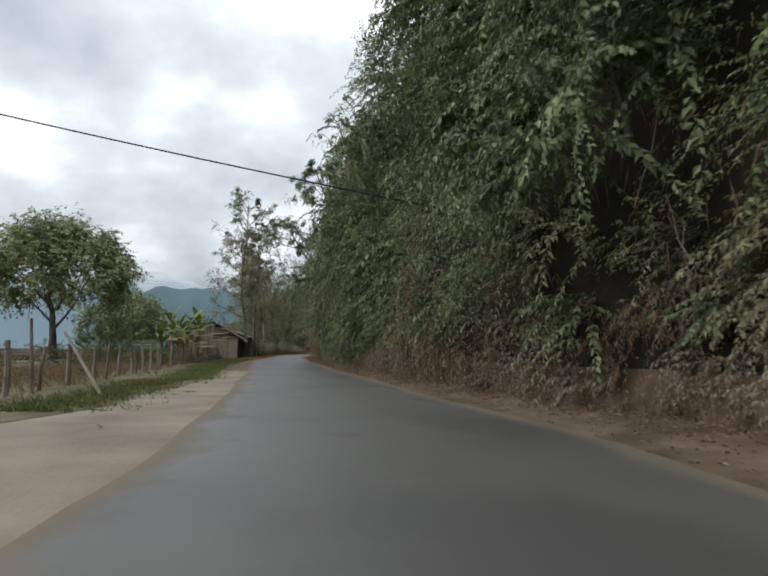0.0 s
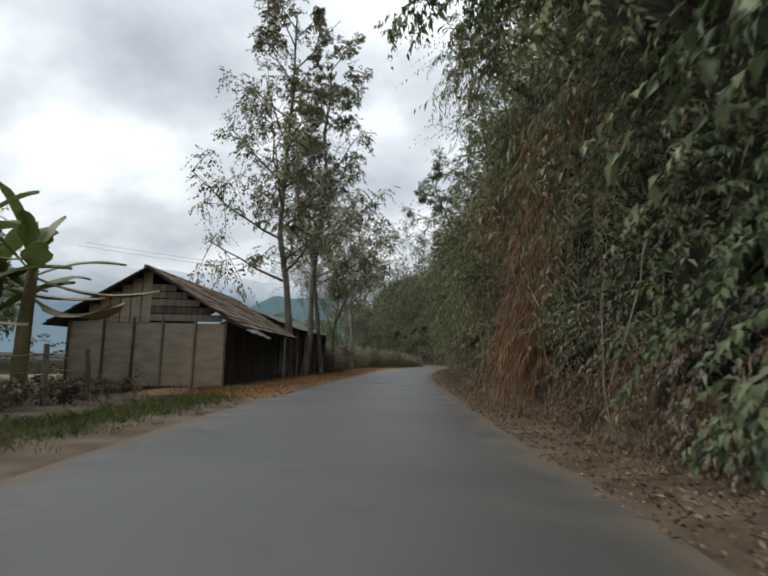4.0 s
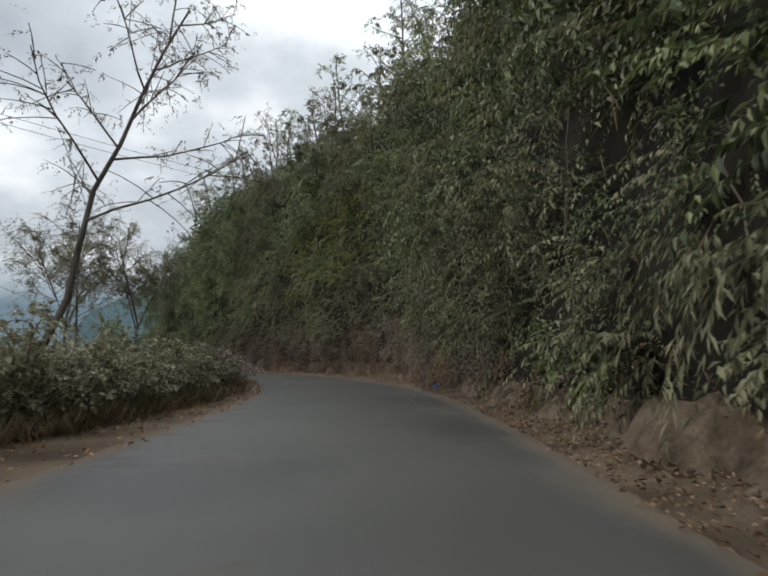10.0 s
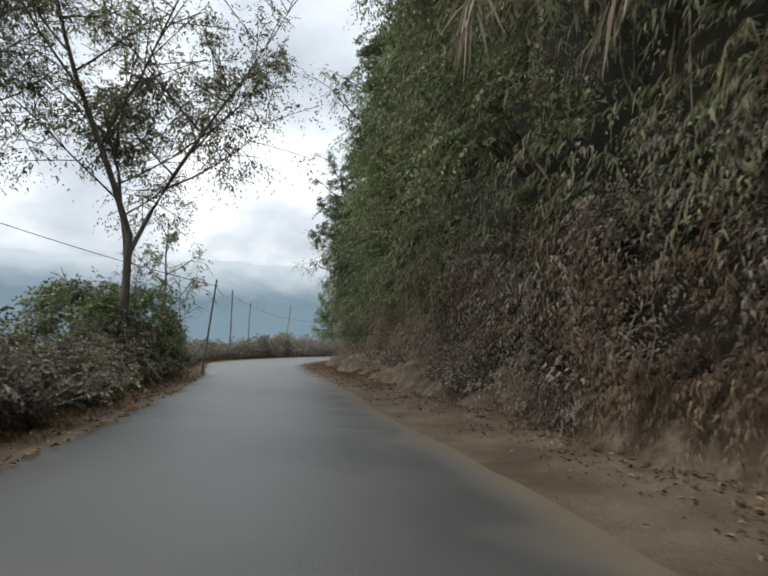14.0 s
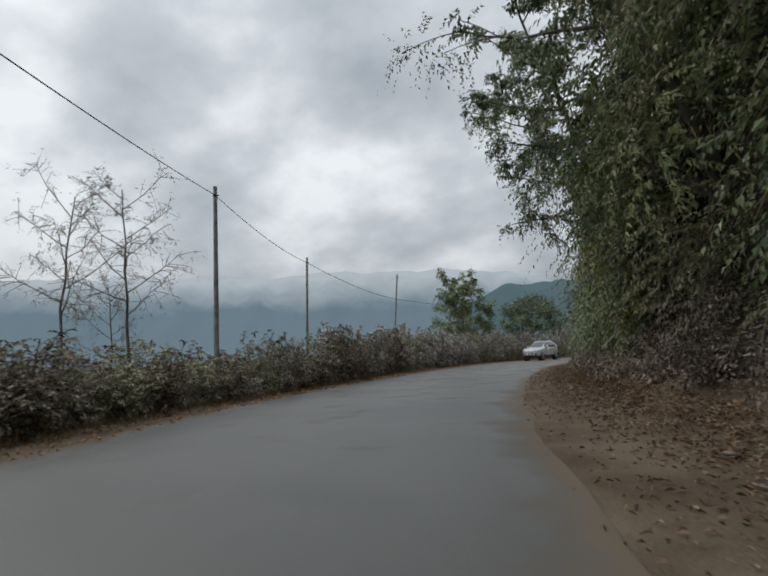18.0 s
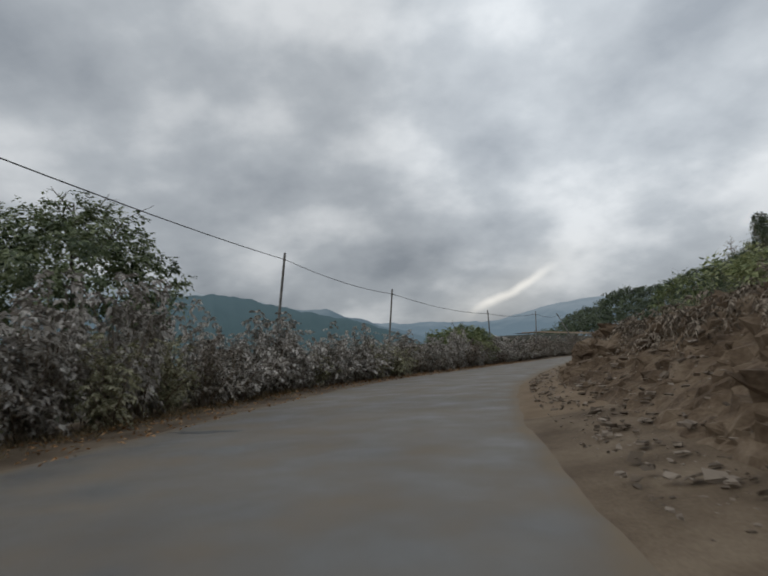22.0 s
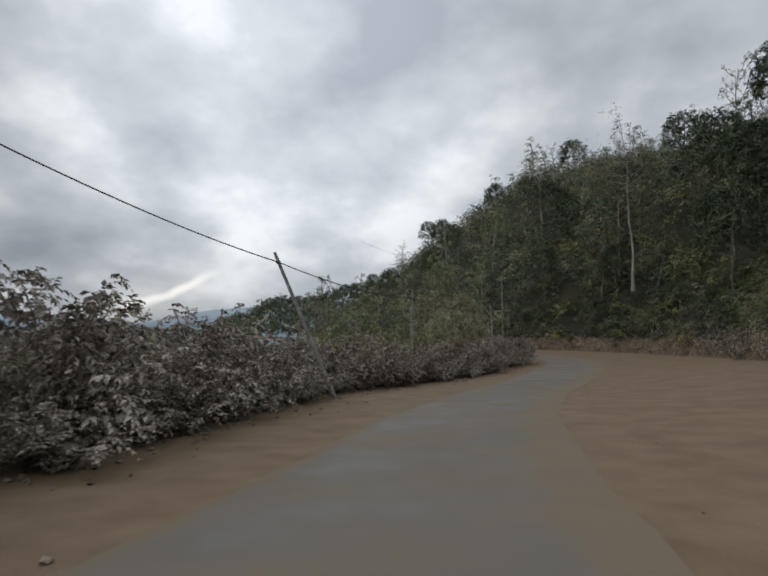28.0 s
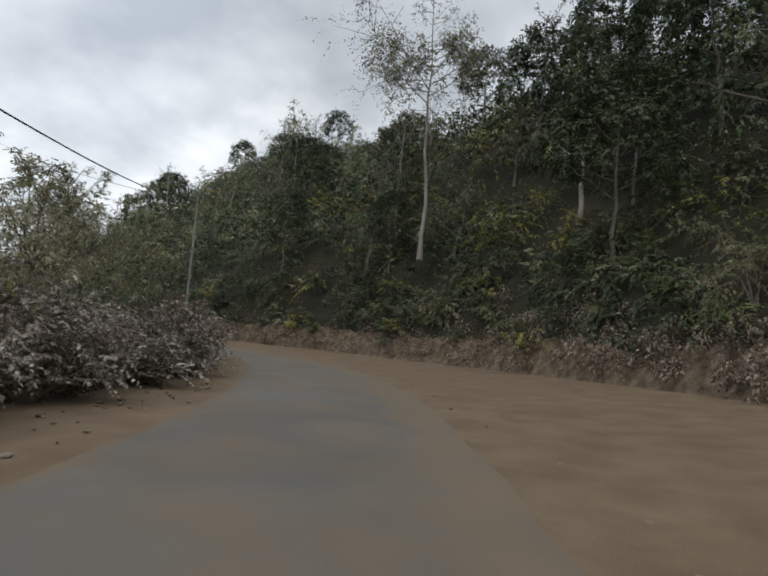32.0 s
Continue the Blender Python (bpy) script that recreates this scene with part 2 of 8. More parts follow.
def asphalt_material():
    """Worn asphalt with darker patches, fine cracks and brown dust where the mesh carries it."""
    m = material("worn_grey_asphalt", [(0.1, 0.097, 0.09), (0.115, 0.111, 0.103), (0.133, 0.128, 0.118)], 0.3, 0.7, 0.35, 90, spec=0.5)
    t = m.node_tree
    b = t.nodes["Principled BSDF"]
    base = b.inputs["Base Color"].links[0].from_socket
    co = t.nodes.new("ShaderNodeTexCoord")

    def noise(scale, detail, lo, hi):
        n = t.nodes.new("ShaderNodeTexNoise")
        n.inputs["Scale"].default_value, n.inputs["Detail"].default_value = scale, detail
        t.links.new(co.outputs["Object"], n.inputs["Vector"])
        r = t.nodes.new("ShaderNodeMapRange")
        r.inputs["From Min"].default_value, r.inputs["From Max"].default_value = lo, hi
        t.links.new(n.outputs[0], r.inputs[0])
        return r.outputs[0]

    def math_node(op, a, c):
        n = t.nodes.new("ShaderNodeMath")
        n.operation = op
        for k, x in enumerate((a, c)):
            if isinstance(x, float):
                n.inputs[k].default_value = x
            else:
                t.links.new(x, n.inputs[k])
        return n.outputs[0]

    def mix(fac, one, two):
        n = t.nodes.new("ShaderNodeMixRGB")
        t.links.new(fac, n.inputs[0])
        t.links.new(one, n.inputs[1])
        if isinstance(two, tuple):
            n.inputs[2].default_value = (*two, 1)
        else:
            t.links.new(two, n.inputs[2])
        return n.outputs[0]

    worn = math_node("MULTIPLY", noise(0.22, 3.0, 0.52, 0.6), 0.45)
    col = mix(worn, base, (0.062, 0.061, 0.06))
    vo = t.nodes.new("ShaderNodeTexVoronoi")
    vo.feature = "DISTANCE_TO_EDGE"
    vo.inputs["Scale"].default_value = 0.42
    wob = t.nodes.new("ShaderNodeTexNoise")
    wob.inputs["Scale"].default_value = 1.5
    t.links.new(co.outputs["Object"], wob.inputs["Vector"])
    va = t.nodes.new("ShaderNodeVectorMath")
    va.operation = "MULTIPLY_ADD"
    va.inputs[1].default_value = (0.9, 0.9, 0.9)
    t.links.new(wob.outputs["Color"], va.inputs[0])
    t.links.new(co.outputs["Object"], va.inputs[2])
    t.links.new(va.outputs[0], vo.inputs["Vector"])
    cr = t.nodes.new("ShaderNodeMapRange")
    cr.inputs["From Min"].default_value, cr.inputs["From Max"].default_value = 0.008, 0.002
    t.links.new(vo.outputs[0], cr.inputs[0])
    crack = math_node("MULTIPLY", cr.outputs[0], noise(0.13, 2.0, 0.6, 0.68))
    col = mix(crack, col, (0.03, 0.028, 0.026))
    at = t.nodes.new("ShaderNodeAttribute")
    at.attribute_name = "dust"
    soft = math_node("ADD", at.outputs["Fac"], math_node("MULTIPLY", noise(0.8, 6.0, 0.3, 0.7), 0.45))
    r = t.nodes.new("ShaderNodeMapRange")
    r.inputs["From Min"].default_value, r.inputs["From Max"].default_value = 0.42, 1.0
    t.links.new(soft, r.inputs[0])
    brown = mix(noise(1.3, 5.0, 0.35, 0.65), col, (0.2, 0.152, 0.1))
    n = t.nodes.new("ShaderNodeMixRGB")
    n.inputs[0].default_value = 0.75
    t.links.new(brown, n.inputs[1])
    n.inputs[2].default_value = (0.19, 0.144, 0.095, 1)
    col = mix(r.outputs[0], col, n.outputs[0])
    t.links.new(col, b.inputs["Base Color"])
    ro = t.nodes.new("ShaderNodeMapRange")
    ro.inputs["To Min"].default_value, ro.inputs["To Max"].default_value = 0.42, 0.95
    t.links.new(r.outputs[0], ro.inputs[0])
    t.links.new(ro.outputs[0], b.inputs["Roughness"])
    return m


M = {
    "asphalt": asphalt_material(),
    "dirt": material("dry_brown_dirt", [(0.084, 0.059, 0.037), (0.145, 0.106, 0.07), (0.212, 0.163, 0.113)], 0.9, 0.95, 0.9, 26),
    "clay": material("trampled_orange_brown_earth", [(0.158, 0.11, 0.067), (0.188, 0.134, 0.085), (0.222, 0.162, 0.106)], 1.4, 0.95, 0.7, 38, detail=9.0),
    "sand": material("pale_sandy_dirt", [(0.185, 0.152, 0.115), (0.255, 0.213, 0.166), (0.32, 0.272, 0.215)], 0.5, 0.95, 0.4, 18),
    # slope soil darker than bare earth: shade between the plants is in its colour
    "soil": material("shade_darkened_slope_soil", [(0.011, 0.01, 0.007), (0.02, 0.017, 0.011), (0.04, 0.031, 0.02)], 0.5, 0.95, 0.8, 7),
    "redsoil": material("red_brown_cut_soil", [(0.066, 0.045, 0.029), (0.128, 0.091, 0.06), (0.205, 0.155, 0.108)], 1.7, 0.95, 1.0, 17, detail=10.0),
    "field": material("dry_grass_field", [(0.07, 0.075, 0.035), (0.14, 0.125, 0.065), (0.21, 0.17, 0.1)], 0.12, 0.95, 0.5, 5),
    "grass": material("green_grass", [(0.06, 0.09, 0.02), (0.13, 0.17, 0.05), (0.24, 0.24, 0.1)], 0.6, 0.8, 0, 20, island=0.7, through=0.2),
    "straw": material("dry_straw_grass", [(0.12, 0.09, 0.05), (0.22, 0.16, 0.09), (0.36, 0.28, 0.17)], 0.6, 0.9, 0, 20, island=0.7, through=0.2),
    "litter": material("fallen_dry_leaves", [(0.11, 0.066, 0.038), (0.22, 0.14, 0.083), (0.36, 0.25, 0.158)], 0.8, 0.8, 0, 20, island=0.9),
    "leaf_dark": material("dark_green_leaves", [(0.0475, 0.07, 0.0325), (0.138, 0.177, 0.0825), (0.312, 0.35, 0.188)], 0.55, 0.5, 0, 9, detail=3.0, island=0.3, through=0.2, spec=0.4),
    "leaf_mid": material("mid_green_leaves", [(0.0775, 0.107, 0.045), (0.2, 0.244, 0.103), (0.413, 0.438, 0.219)], 0.55, 0.5, 0, 9, detail=3.0, island=0.3, through=0.22, spec=0.4),
    "leaf_olive": material("olive_dusty_leaves", [(0.09, 0.092, 0.05), (0.215, 0.208, 0.118), (0.39, 0.37, 0.235)], 0.5, 0.65, 0, 9, detail=2.5, island=0.42, through=0.22),
    "leaf_yellow": material("yellow_green_leaves", [(0.11, 0.11, 0.025), (0.23, 0.215, 0.06), (0.37, 0.33, 0.11)], 0.5, 0.6, 0, 9, detail=2.5, island=0.5, through=0.3),
    "leaf_dust": material("grey_dust_covered_leaves", [(0.19, 0.17, 0.145), (0.47, 0.44, 0.4), (0.7, 0.665, 0.62)], 0.9, 0.9, 0, 9, detail=2.5, island=0.5, through=0.2),
    "leaf_brown": material("dead_brown_leaves", [(0.085, 0.058, 0.038), (0.2, 0.135, 0.085), (0.36, 0.26, 0.17)], 0.6, 0.85, 0, 9, detail=2.5, island=0.6, through=0.2),
    "leaf_greybrown": material("dusty_withered_leaves", [(0.075, 0.058, 0.042), (0.2, 0.162, 0.125), (0.4, 0.342, 0.275)], 0.6, 0.85, 0, 9, detail=2.5, island=0.6, through=0.2),
    "leaf_forest": material("deep_green_forest_leaves", [(0.027, 0.043, 0.021), (0.06, 0.084, 0.04), (0.12, 0.148, 0.072)], 0.22, 0.5, 0, 9, detail=3.0, island=0.22, through=0.2, spec=0.4),
    "leaf_forest_dry": material("dull_forest_leaves", [(0.046, 0.058, 0.028), (0.105, 0.12, 0.058), (0.2, 0.205, 0.11)], 0.22, 0.6, 0, 9, detail=3.0, island=0.25, through=0.2),
    "leaf_dustbrown": material("brown_dust_covered_leaves", [(0.12, 0.102, 0.083), (0.31, 0.273, 0.23), (0.52, 0.475, 0.415)], 0.9, 0.9, 0, 9, detail=2.5, island=0.5, through=0.2),
    "leaf_hedge": material("pale_olive_hedge_leaves", [(0.17, 0.168, 0.1), (0.36, 0.345, 0.22), (0.54, 0.515, 0.37)], 0.5, 0.7, 0, 9, detail=2.5, island=0.42, through=0.22),
    # humus and litter with the shade under the crowns put into the colour
    "forest_floor": material("shade_darkened_forest_floor", [(0.012, 0.014, 0.007), (0.026, 0.026, 0.014), (0.05, 0.044, 0.026)], 0.25, 0.95, 0.6, 3),
    "bark": material("grey_brown_bark", [(0.07, 0.06, 0.05), (0.14, 0.12, 0.1), (0.22, 0.2, 0.17)], 3.0, 0.9, 0.8, 25, stretch=(1, 1, 0.25)),
    "bark_pale": material("pale_smooth_bark", [(0.18, 0.165, 0.14), (0.28, 0.26, 0.23), (0.38, 0.36, 0.32)], 3.0, 0.85, 0.5, 25, stretch=(1, 1, 0.25)),
    "twig": material("dry_grey_twigs", [(0.13, 0.1, 0.075), (0.22, 0.18, 0.14), (0.32, 0.27, 0.22)], 3.0, 0.9, 0.3, 25),
}


# ---- mesh helpers ----
def mesh_from(name, verts, faces, mat, smooth=False):
    """verts: (n, 3); faces: (m, 3) or (m, 4) indices."""
    verts, faces = np.asarray(verts, np.float32), np.asarray(faces, np.int32)
    me = bpy.data.meshes.new(name)
    k = faces.shape[1]
    me.vertices.add(len(verts))
    me.vertices.foreach_set("co", verts.ravel())
    me.loops.add(faces.size)
    me.loops.foreach_set("vertex_index", faces.ravel())
    me.polygons.add(len(faces))
    me.polygons.foreach_set("loop_start", np.arange(0, faces.size, k, dtype=np.int32))
    me.polygons.foreach_set("loop_total", np.full(len(faces), k, np.int32))
    me.polygons.foreach_set("use_smooth", np.full(len(faces), bool(smooth)))
    me.update(calc_edges=True)
    me.materials.append(mat)
    return me


def part(name, me, parent, label=""):
    ob = new(name, me)
    ob.parent = parent
    return tagged(ob, label)


def thing(name, label, category, group="", place=None):
    ob = new(name)
    ob.empty_display_size = 0.2
    tagged(ob, label, category, group)
    if place is not None:
        ob.matrix_basis = place
    return ob


def bm_mesh(name, bm, mat, smooth=False):
    me = bpy.data.meshes.new(name)
    bm.to_mesh(me)
    bm.free()
    if smooth:
        for p in me.polygons:
            p.use_smooth = True
    me.materials.append(mat)
    return me


def boxes(name, mat, *specs, bevel=0.0):
    """One mesh of boxes given as (centre, size) or (centre, size, turn in degrees xyz)."""
    bm = bmesh.new()
    for spec in specs:
        c, s = spec[:2]
        r = spec[2] if len(spec) > 2 else (0, 0, 0)
        m = pose(*c, *r) @ Matrix.Diagonal((*s, 1))
        bmesh.ops.create_cube(bm, size=1.0, matrix=m)
    if bevel:
        bmesh.ops.bevel(bm, geom=list(bm.edges), offset=bevel, segments=1, affect="EDGES", clamp_overlap=True)
    return bm_mesh(name, bm, mat)


def tubes(lines, sides=5):
    """Tapered tubes along polylines: each (points (k, 3), radii (k,)). Returns verts, quads."""
    vs, fs, base = [], [], 0
    ang = np.linspace(0, 2 * np.pi, sides, endpoint=False)
    for pts, rad in lines:
        pts, rad = np.asarray(pts, float), np.asarray(rad, float)
        k = len(pts)
        tan = np.gradient(pts, axis=0)
        tan /= np.linalg.norm(tan, axis=1, keepdims=True) + 1e-9
        ref = np.where(np.abs(tan[:, 2:3]) > 0.9, [[1.0, 0, 0]], [[0, 0, 1.0]])
        a = np.cross(tan, ref)
        a /= np.linalg.norm(a, axis=1, keepdims=True) + 1e-9
        b = np.cross(tan, a)
        ring = pts[:, None] + rad[:, None, None] * (np.cos(ang)[None, :, None] * a[:, None] + np.sin(ang)[None, :, None] * b[:, None])
        vs.append(ring.reshape(-1, 3))
        i = np.arange(k - 1)[:, None] * sides
        j = np.arange(sides)[None]
        q = np.stack([i + j, i + (j + 1) % sides, i + sides + (j + 1) % sides, i + sides + j], -1).reshape(-1, 4)
        fs.append(q + base)
        base += k * sides
    return np.concatenate(vs), np.concatenate(fs)


def leaves(rng, at, way, length, width, fold=0.25, up=None, tri=False):
    """Folded leaf blades: at (n, 3) stalk ends, way (n, 3) leaf direction, length and width (n,) or a number."""
    n = len(at)
    way = way / (np.linalg.norm(way, axis=1, keepdims=True) + 1e-9)
    side = np.cross(way, rng.normal(size=(n, 3)) * 0.45 + (np.array([[0, 0, 1.0]]) if up is None else up))
    side /= np.linalg.norm(side, axis=1, keepdims=True) + 1e-9
    nor = np.cross(side, way)
    length, width = np.broadcast_to(length, n)[:, None], np.broadcast_to(width, n)[:, None]
    if tri:
        mid = at + way * length * 0.3
        v = np.stack([mid + side * width / 2, at + way * length - np.array([[0, 0, 1.0]]) * length * 0.15, mid - side * width / 2], 1).reshape(-1, 3)
        return v, np.arange(3 * n).reshape(-1, 3)
    mid = at + way * length * 0.45
    tip = at + way * length - np.array([[0, 0, 1.0]]) * length * 0.15
    v = np.stack([at, mid + side * width / 2 + nor * fold * width, tip, mid - side * width / 2 + nor * fold * width], 1).reshape(-1, 3)
    i = np.arange(n)[:, None] * 4
    f = np.concatenate([i + [[0, 1, 2]], i + [[0, 2, 3]]])
    return v, f


def sprays(rng, centres, radius, out, stems, per, length, width, droop, arch=0.55, bias=1.0, spread=0.8, tri=False, rank=0.8):
    """Arching leafy stems from each centre towards out, bending down to their tips, with leaves in two ranks along them."""
    n = len(centres)
    c = np.repeat(np.arange(n), stems)
    v = rng.normal(size=(len(c), 3)) * spread + out[c] * bias
    v /= np.linalg.norm(v, axis=1, keepdims=True) + 1e-9
    ln = radius[c] * rng.uniform(0.65, 1.2, len(c))
    root = centres[c] + rng.normal(size=(len(c), 3)) * (0.16 * radius[c])[:, None]
    bend = arch * rng.uniform(0.6, 1.4, len(c))
    size = length * rng.uniform(0.8, 1.25, n)[c] * rng.uniform(0.85, 1.15, len(c))
    k = np.repeat(np.arange(len(c)), per)
    step = np.tile(np.arange(per), len(c))
    t = 0.22 + 0.78 * (step + rng.uniform(0, 1, len(k))) / per
    z = np.array([[0, 0, 1.0]])
    at = root[k] + v[k] * (ln[k] * t)[:, None] - z * (bend[k] * ln[k] * t**2)[:, None]
    tan = v[k] - z * (2 * bend[k] * t)[:, None]
    tan /= np.linalg.norm(tan, axis=1, keepdims=True) + 1e-9
    side = np.cross(tan, z + 0.15 * rng.normal(size=tan.shape))
    side /= np.linalg.norm(side, axis=1, keepdims=True) + 1e-9
    way = tan * 0.6 + side * (np.where(step % 2, rank, -rank) * rng.uniform(0.5, 1.2, len(k)))[:, None] + rng.normal(size=tan.shape) * 0.25 - z * droop
    size = size[k] * (1.15 - 0.5 * t) * rng.uniform(0.75, 1.2, len(k))
    return leaves(rng, at, way, size, size * width, up=z * 0.8 + out[c][k] * 0.6, tri=tri)


def curtains(rng, tops, drop, out, per, length, width, tri=False):
    """Leafy vines hanging straight down from tops, each drop metres long, swaying a little, their leaves facing out."""
    n = len(tops)
    k = np.repeat(np.arange(n), per)
    t = (np.tile(np.arange(per), n) + rng.uniform(0, 1, n * per)) / per
    sway = rng.normal(size=(n, 3)) * [0.12, 0.12, 0]
    z = np.array([[0, 0, 1.0]])
    at = tops[k] - z * (drop[k] * t)[:, None] + sway[k] * (drop[k] * t * t)[:, None] + rng.normal(size=(len(k), 3)) * 0.05 + out[k] * (0.25 * np.sin(np.minimum(t, 0.5) * 3.14))[:, None]
    way = rng.normal(size=(len(k), 3)) * 0.4 - z * 0.9 + out[k] * 0.35
    size = length * rng.uniform(0.6, 1.25, len(k)) * (1.1 - 0.45 * t)
    return leaves(rng, at, way, size, size * width, up=out[k] + 0.3 * z, tri=tri)


def merged(sets):
    """One pair of vertices and faces out of several."""
    start = np.cumsum([0] + [len(q[0]) for q in sets[:-1]])
    return np.concatenate([q[0] for q in sets]), np.concatenate([q[1] + k for q, k in zip(sets, start)])


def darts(rng, tries, x0, x1, high, size, gap):
    """Uneven spacing: spots (x, h) on a face with a size each, none nearer to another than gap times both sizes."""
    x, h = rng.uniform(x0, x1, tries), rng.uniform(0, 1, tries)
    h = h * high(x)
    r = size(x, h) * rng.uniform(0.75, 1.3, tries)
    order = np.argsort(-r)
    x, h, r = x[order], h[order], r[order]
    keep = []
    kx, kh, kr = np.empty(tries), np.empty(tries), np.empty(tries)
    n = 0
    for q in range(tries):
        if n == 0 or np.all((kx[:n] - x[q]) ** 2 + (kh[:n] - h[q]) ** 2 > (gap * (kr[:n] + r[q])) ** 2):
            kx[n], kh[n], kr[n] = x[q], h[q], r[q]
            n += 1
    return kx[:n], kh[:n], kr[:n]


# ---- the lie of the road ----
SPINE = np.array([(2.3, -129.3), (1.9, -116.3), (1.5, -103.3), (1.1, -90.3), (0.5, -77.3), (-0.7, -64.4), (-2.5, -51.5), (-4.4, -38.6),
                  (-6.2, -25.7), (-7.6, -12.8), (-8.6, 0.1), (-9.5, 13.1), (-9.8, 26.1), (-9.2, 39.1), (-8.3, 52.1), (-8.4, 65.0),
                  (-11.0, 77.8), (-16.1, 89.7), (-22.6, 100.9), (-29.7, 111.8), (-36.4, 122.9), (-42.3, 134.6), (-46.6, 146.8),
                  (-49.3, 159.5), (-50.1, 172.5), (-49.1, 185.4), (-46.3, 198.1), (-41.6, 210.2), (-35.7, 221.7), (-28.9, 232.9),
                  (-21.5, 243.5), (-11.8, 252.2), (-0.6, 258.7), (10.7, 265.1), (20.8, 273.1), (27.9, 283.8), (30.0, 296.3),
                  (27.3, 308.7), (20.0, 320.0), (8.0, 330.0), (-8.0, 338.0)])


def dense(points, per=26):
    q = np.vstack([2 * points[0] - points[1], points, 2 * points[-1] - points[-2]])
    t = np.linspace(0, 1, per, endpoint=False)[:, None]
    out = []
    for k in range(1, len(q) - 2):
        a, b, c, d = q[k - 1], q[k], q[k + 1], q[k + 2]
        out.append(0.5 * (2 * b + (c - a) * t + (2 * a - 5 * b + 4 * c - d) * t**2 + (3 * b - a - 3 * c + d) * t**3))
    return np.concatenate(out)


LINE = dense(SPINE)
ARC = np.r_[0, np.cumsum(np.hypot(*np.diff(LINE, axis=0).T))] - 40.0
TAN = np.gradient(LINE, axis=0)
TAN /= np.linalg.norm(TAN, axis=1, keepdims=True)
S0, S1 = -38.0, float(ARC[-1]) - 1


def table(*rows):
    r = np.array(rows, float)
    return lambda s: np.interp(s, r[:, 0], r[:, 1])


road_left = table((-40, -2.1), (7, -2.1), (22, -3.1), (40, -3.4), (66, -4.0), (110, -3.8), (130, -4.2), (161, -3.8), (176, -3.3), (190, -3.6),
                  (205, -4.0), (215, -5.2), (223, -6.4), (241, -6.2), (252, -5.9), (273, -6.9), (289, -5.6), (306, -5.4), (316, -4.0), (330, -3.0),
                  (345, -2.9), (356, -1.9), (370, -1.9), (385, -2.6), (451, -3.2))
road_right = table((-40, 4.5), (9, 4.2), (17, 3.0), (30, 2.4), (41, 2.15), (72, 2.3), (88, 1.9), (111, 2.2), (130, 1.9), (141, 2.3), (158, 2.9),
                   (176, 2.6), (191, 1.5), (202, 1.6), (221, 1.0), (240, 1.9), (252, 2.0), (272, 1.1), (293, 1.5), (315, 1.9), (330, 1.4), (358, 1.5),
                   (379, 1.3), (400, 1.6), (451, 2.4))
bank_foot = table((-40, 7), (10, 6.2), (13, 5.2), (24, 4.2), (34, 3.6), (65, 3.7), (82, 3.6), (95, 4.1), (118, 3.9), (132, 3.4), (156, 3.4),
                  (166, 4.6), (178, 4.6), (190, 3.4), (204, 3.2), (222, 2.8), (230, 3.7), (250, 3.7), (262, 3.5), (274, 2.3), (283, 2.6), (300, 2.6),
                  (308, 3.3), (325, 5), (354, 8.2), (381, 9.5), (400, 9), (420, 7), (451, 6))
foot_rise = table((-40, 0.2), (300, 0.15), (352, 0.25), (364, 0.5), (375, 0.95), (388, 0.5), (400, 0.35), (451, 0.4))
hedge_foot = table((-40, -7), (12, -5.5), (20, -5.7), (46, -7), (66, -6.2), (90, -6.6), (100, -6.4), (114, -7.4), (122, -8), (132, -6.6), (140, -6),
                   (157, -4.6), (180, -4.1), (192, -4.2), (205, -4.9), (215, -6.2), (226, -7.5), (236, -7.2), (249, -6.8), (262, -7.6), (274, -9),
                   (289, -7), (300, -7.2), (308, -6.2), (316, -5), (330, -4.4), (356, -4.5), (366, -5.3), (373, -4.9), (379, -4.5), (388, -3.9), (400, -3.7), (451, -4.6))
steep = table((-40, 6.0), (70, 6.0), (85, 4.0), (150, 4.0), (168, 6.0), (225, 6.0), (240, 4.0), (252, 2.4), (262, 1.4), (272, 0.95), (300, 0.75), (320, 0.5), (340, 0.4), (362, 0.8), (375, 1.15), (451, 1.15))
face = table((-40, 15), (15, 17), (30, 20), (58, 18), (70, 13), (82, 11), (100, 12), (120, 12), (140, 14), (152, 17), (164, 19), (176, 19), (192, 18), (206, 20), (216, 20), (226, 12), (245, 8), (258, 4.4), (268, 2.6), (280, 2.1), (292, 1.6), (310, 1.1), (330, 0.8), (350, 0.6),
             (360, 1.2), (372, 8), (385, 20), (451, 26))
gentle = table((-40, 1.1), (240, 0.9), (262, 0.5), (275, 0.08), (330, 0.03), (350, 0.03), (358, 0.06), (370, 0.25), (385, 0.34), (451, 0.36))
most = table((-40, 28), (200, 26), (250, 16), (262, 8), (275, 5.5), (330, 5), (352, 12), (360, 30), (400, 70), (451, 85))
fall = table((-40, 0.0), (60, 0.0), (110, 0.03), (150, 0.08), (200, 0.12), (330, 0.12), (380, 0.05), (451, 0.05))
climb = table((-40, 0.0), (375, 0.0), (410, 0.9), (451, 2.5), (480, 5))


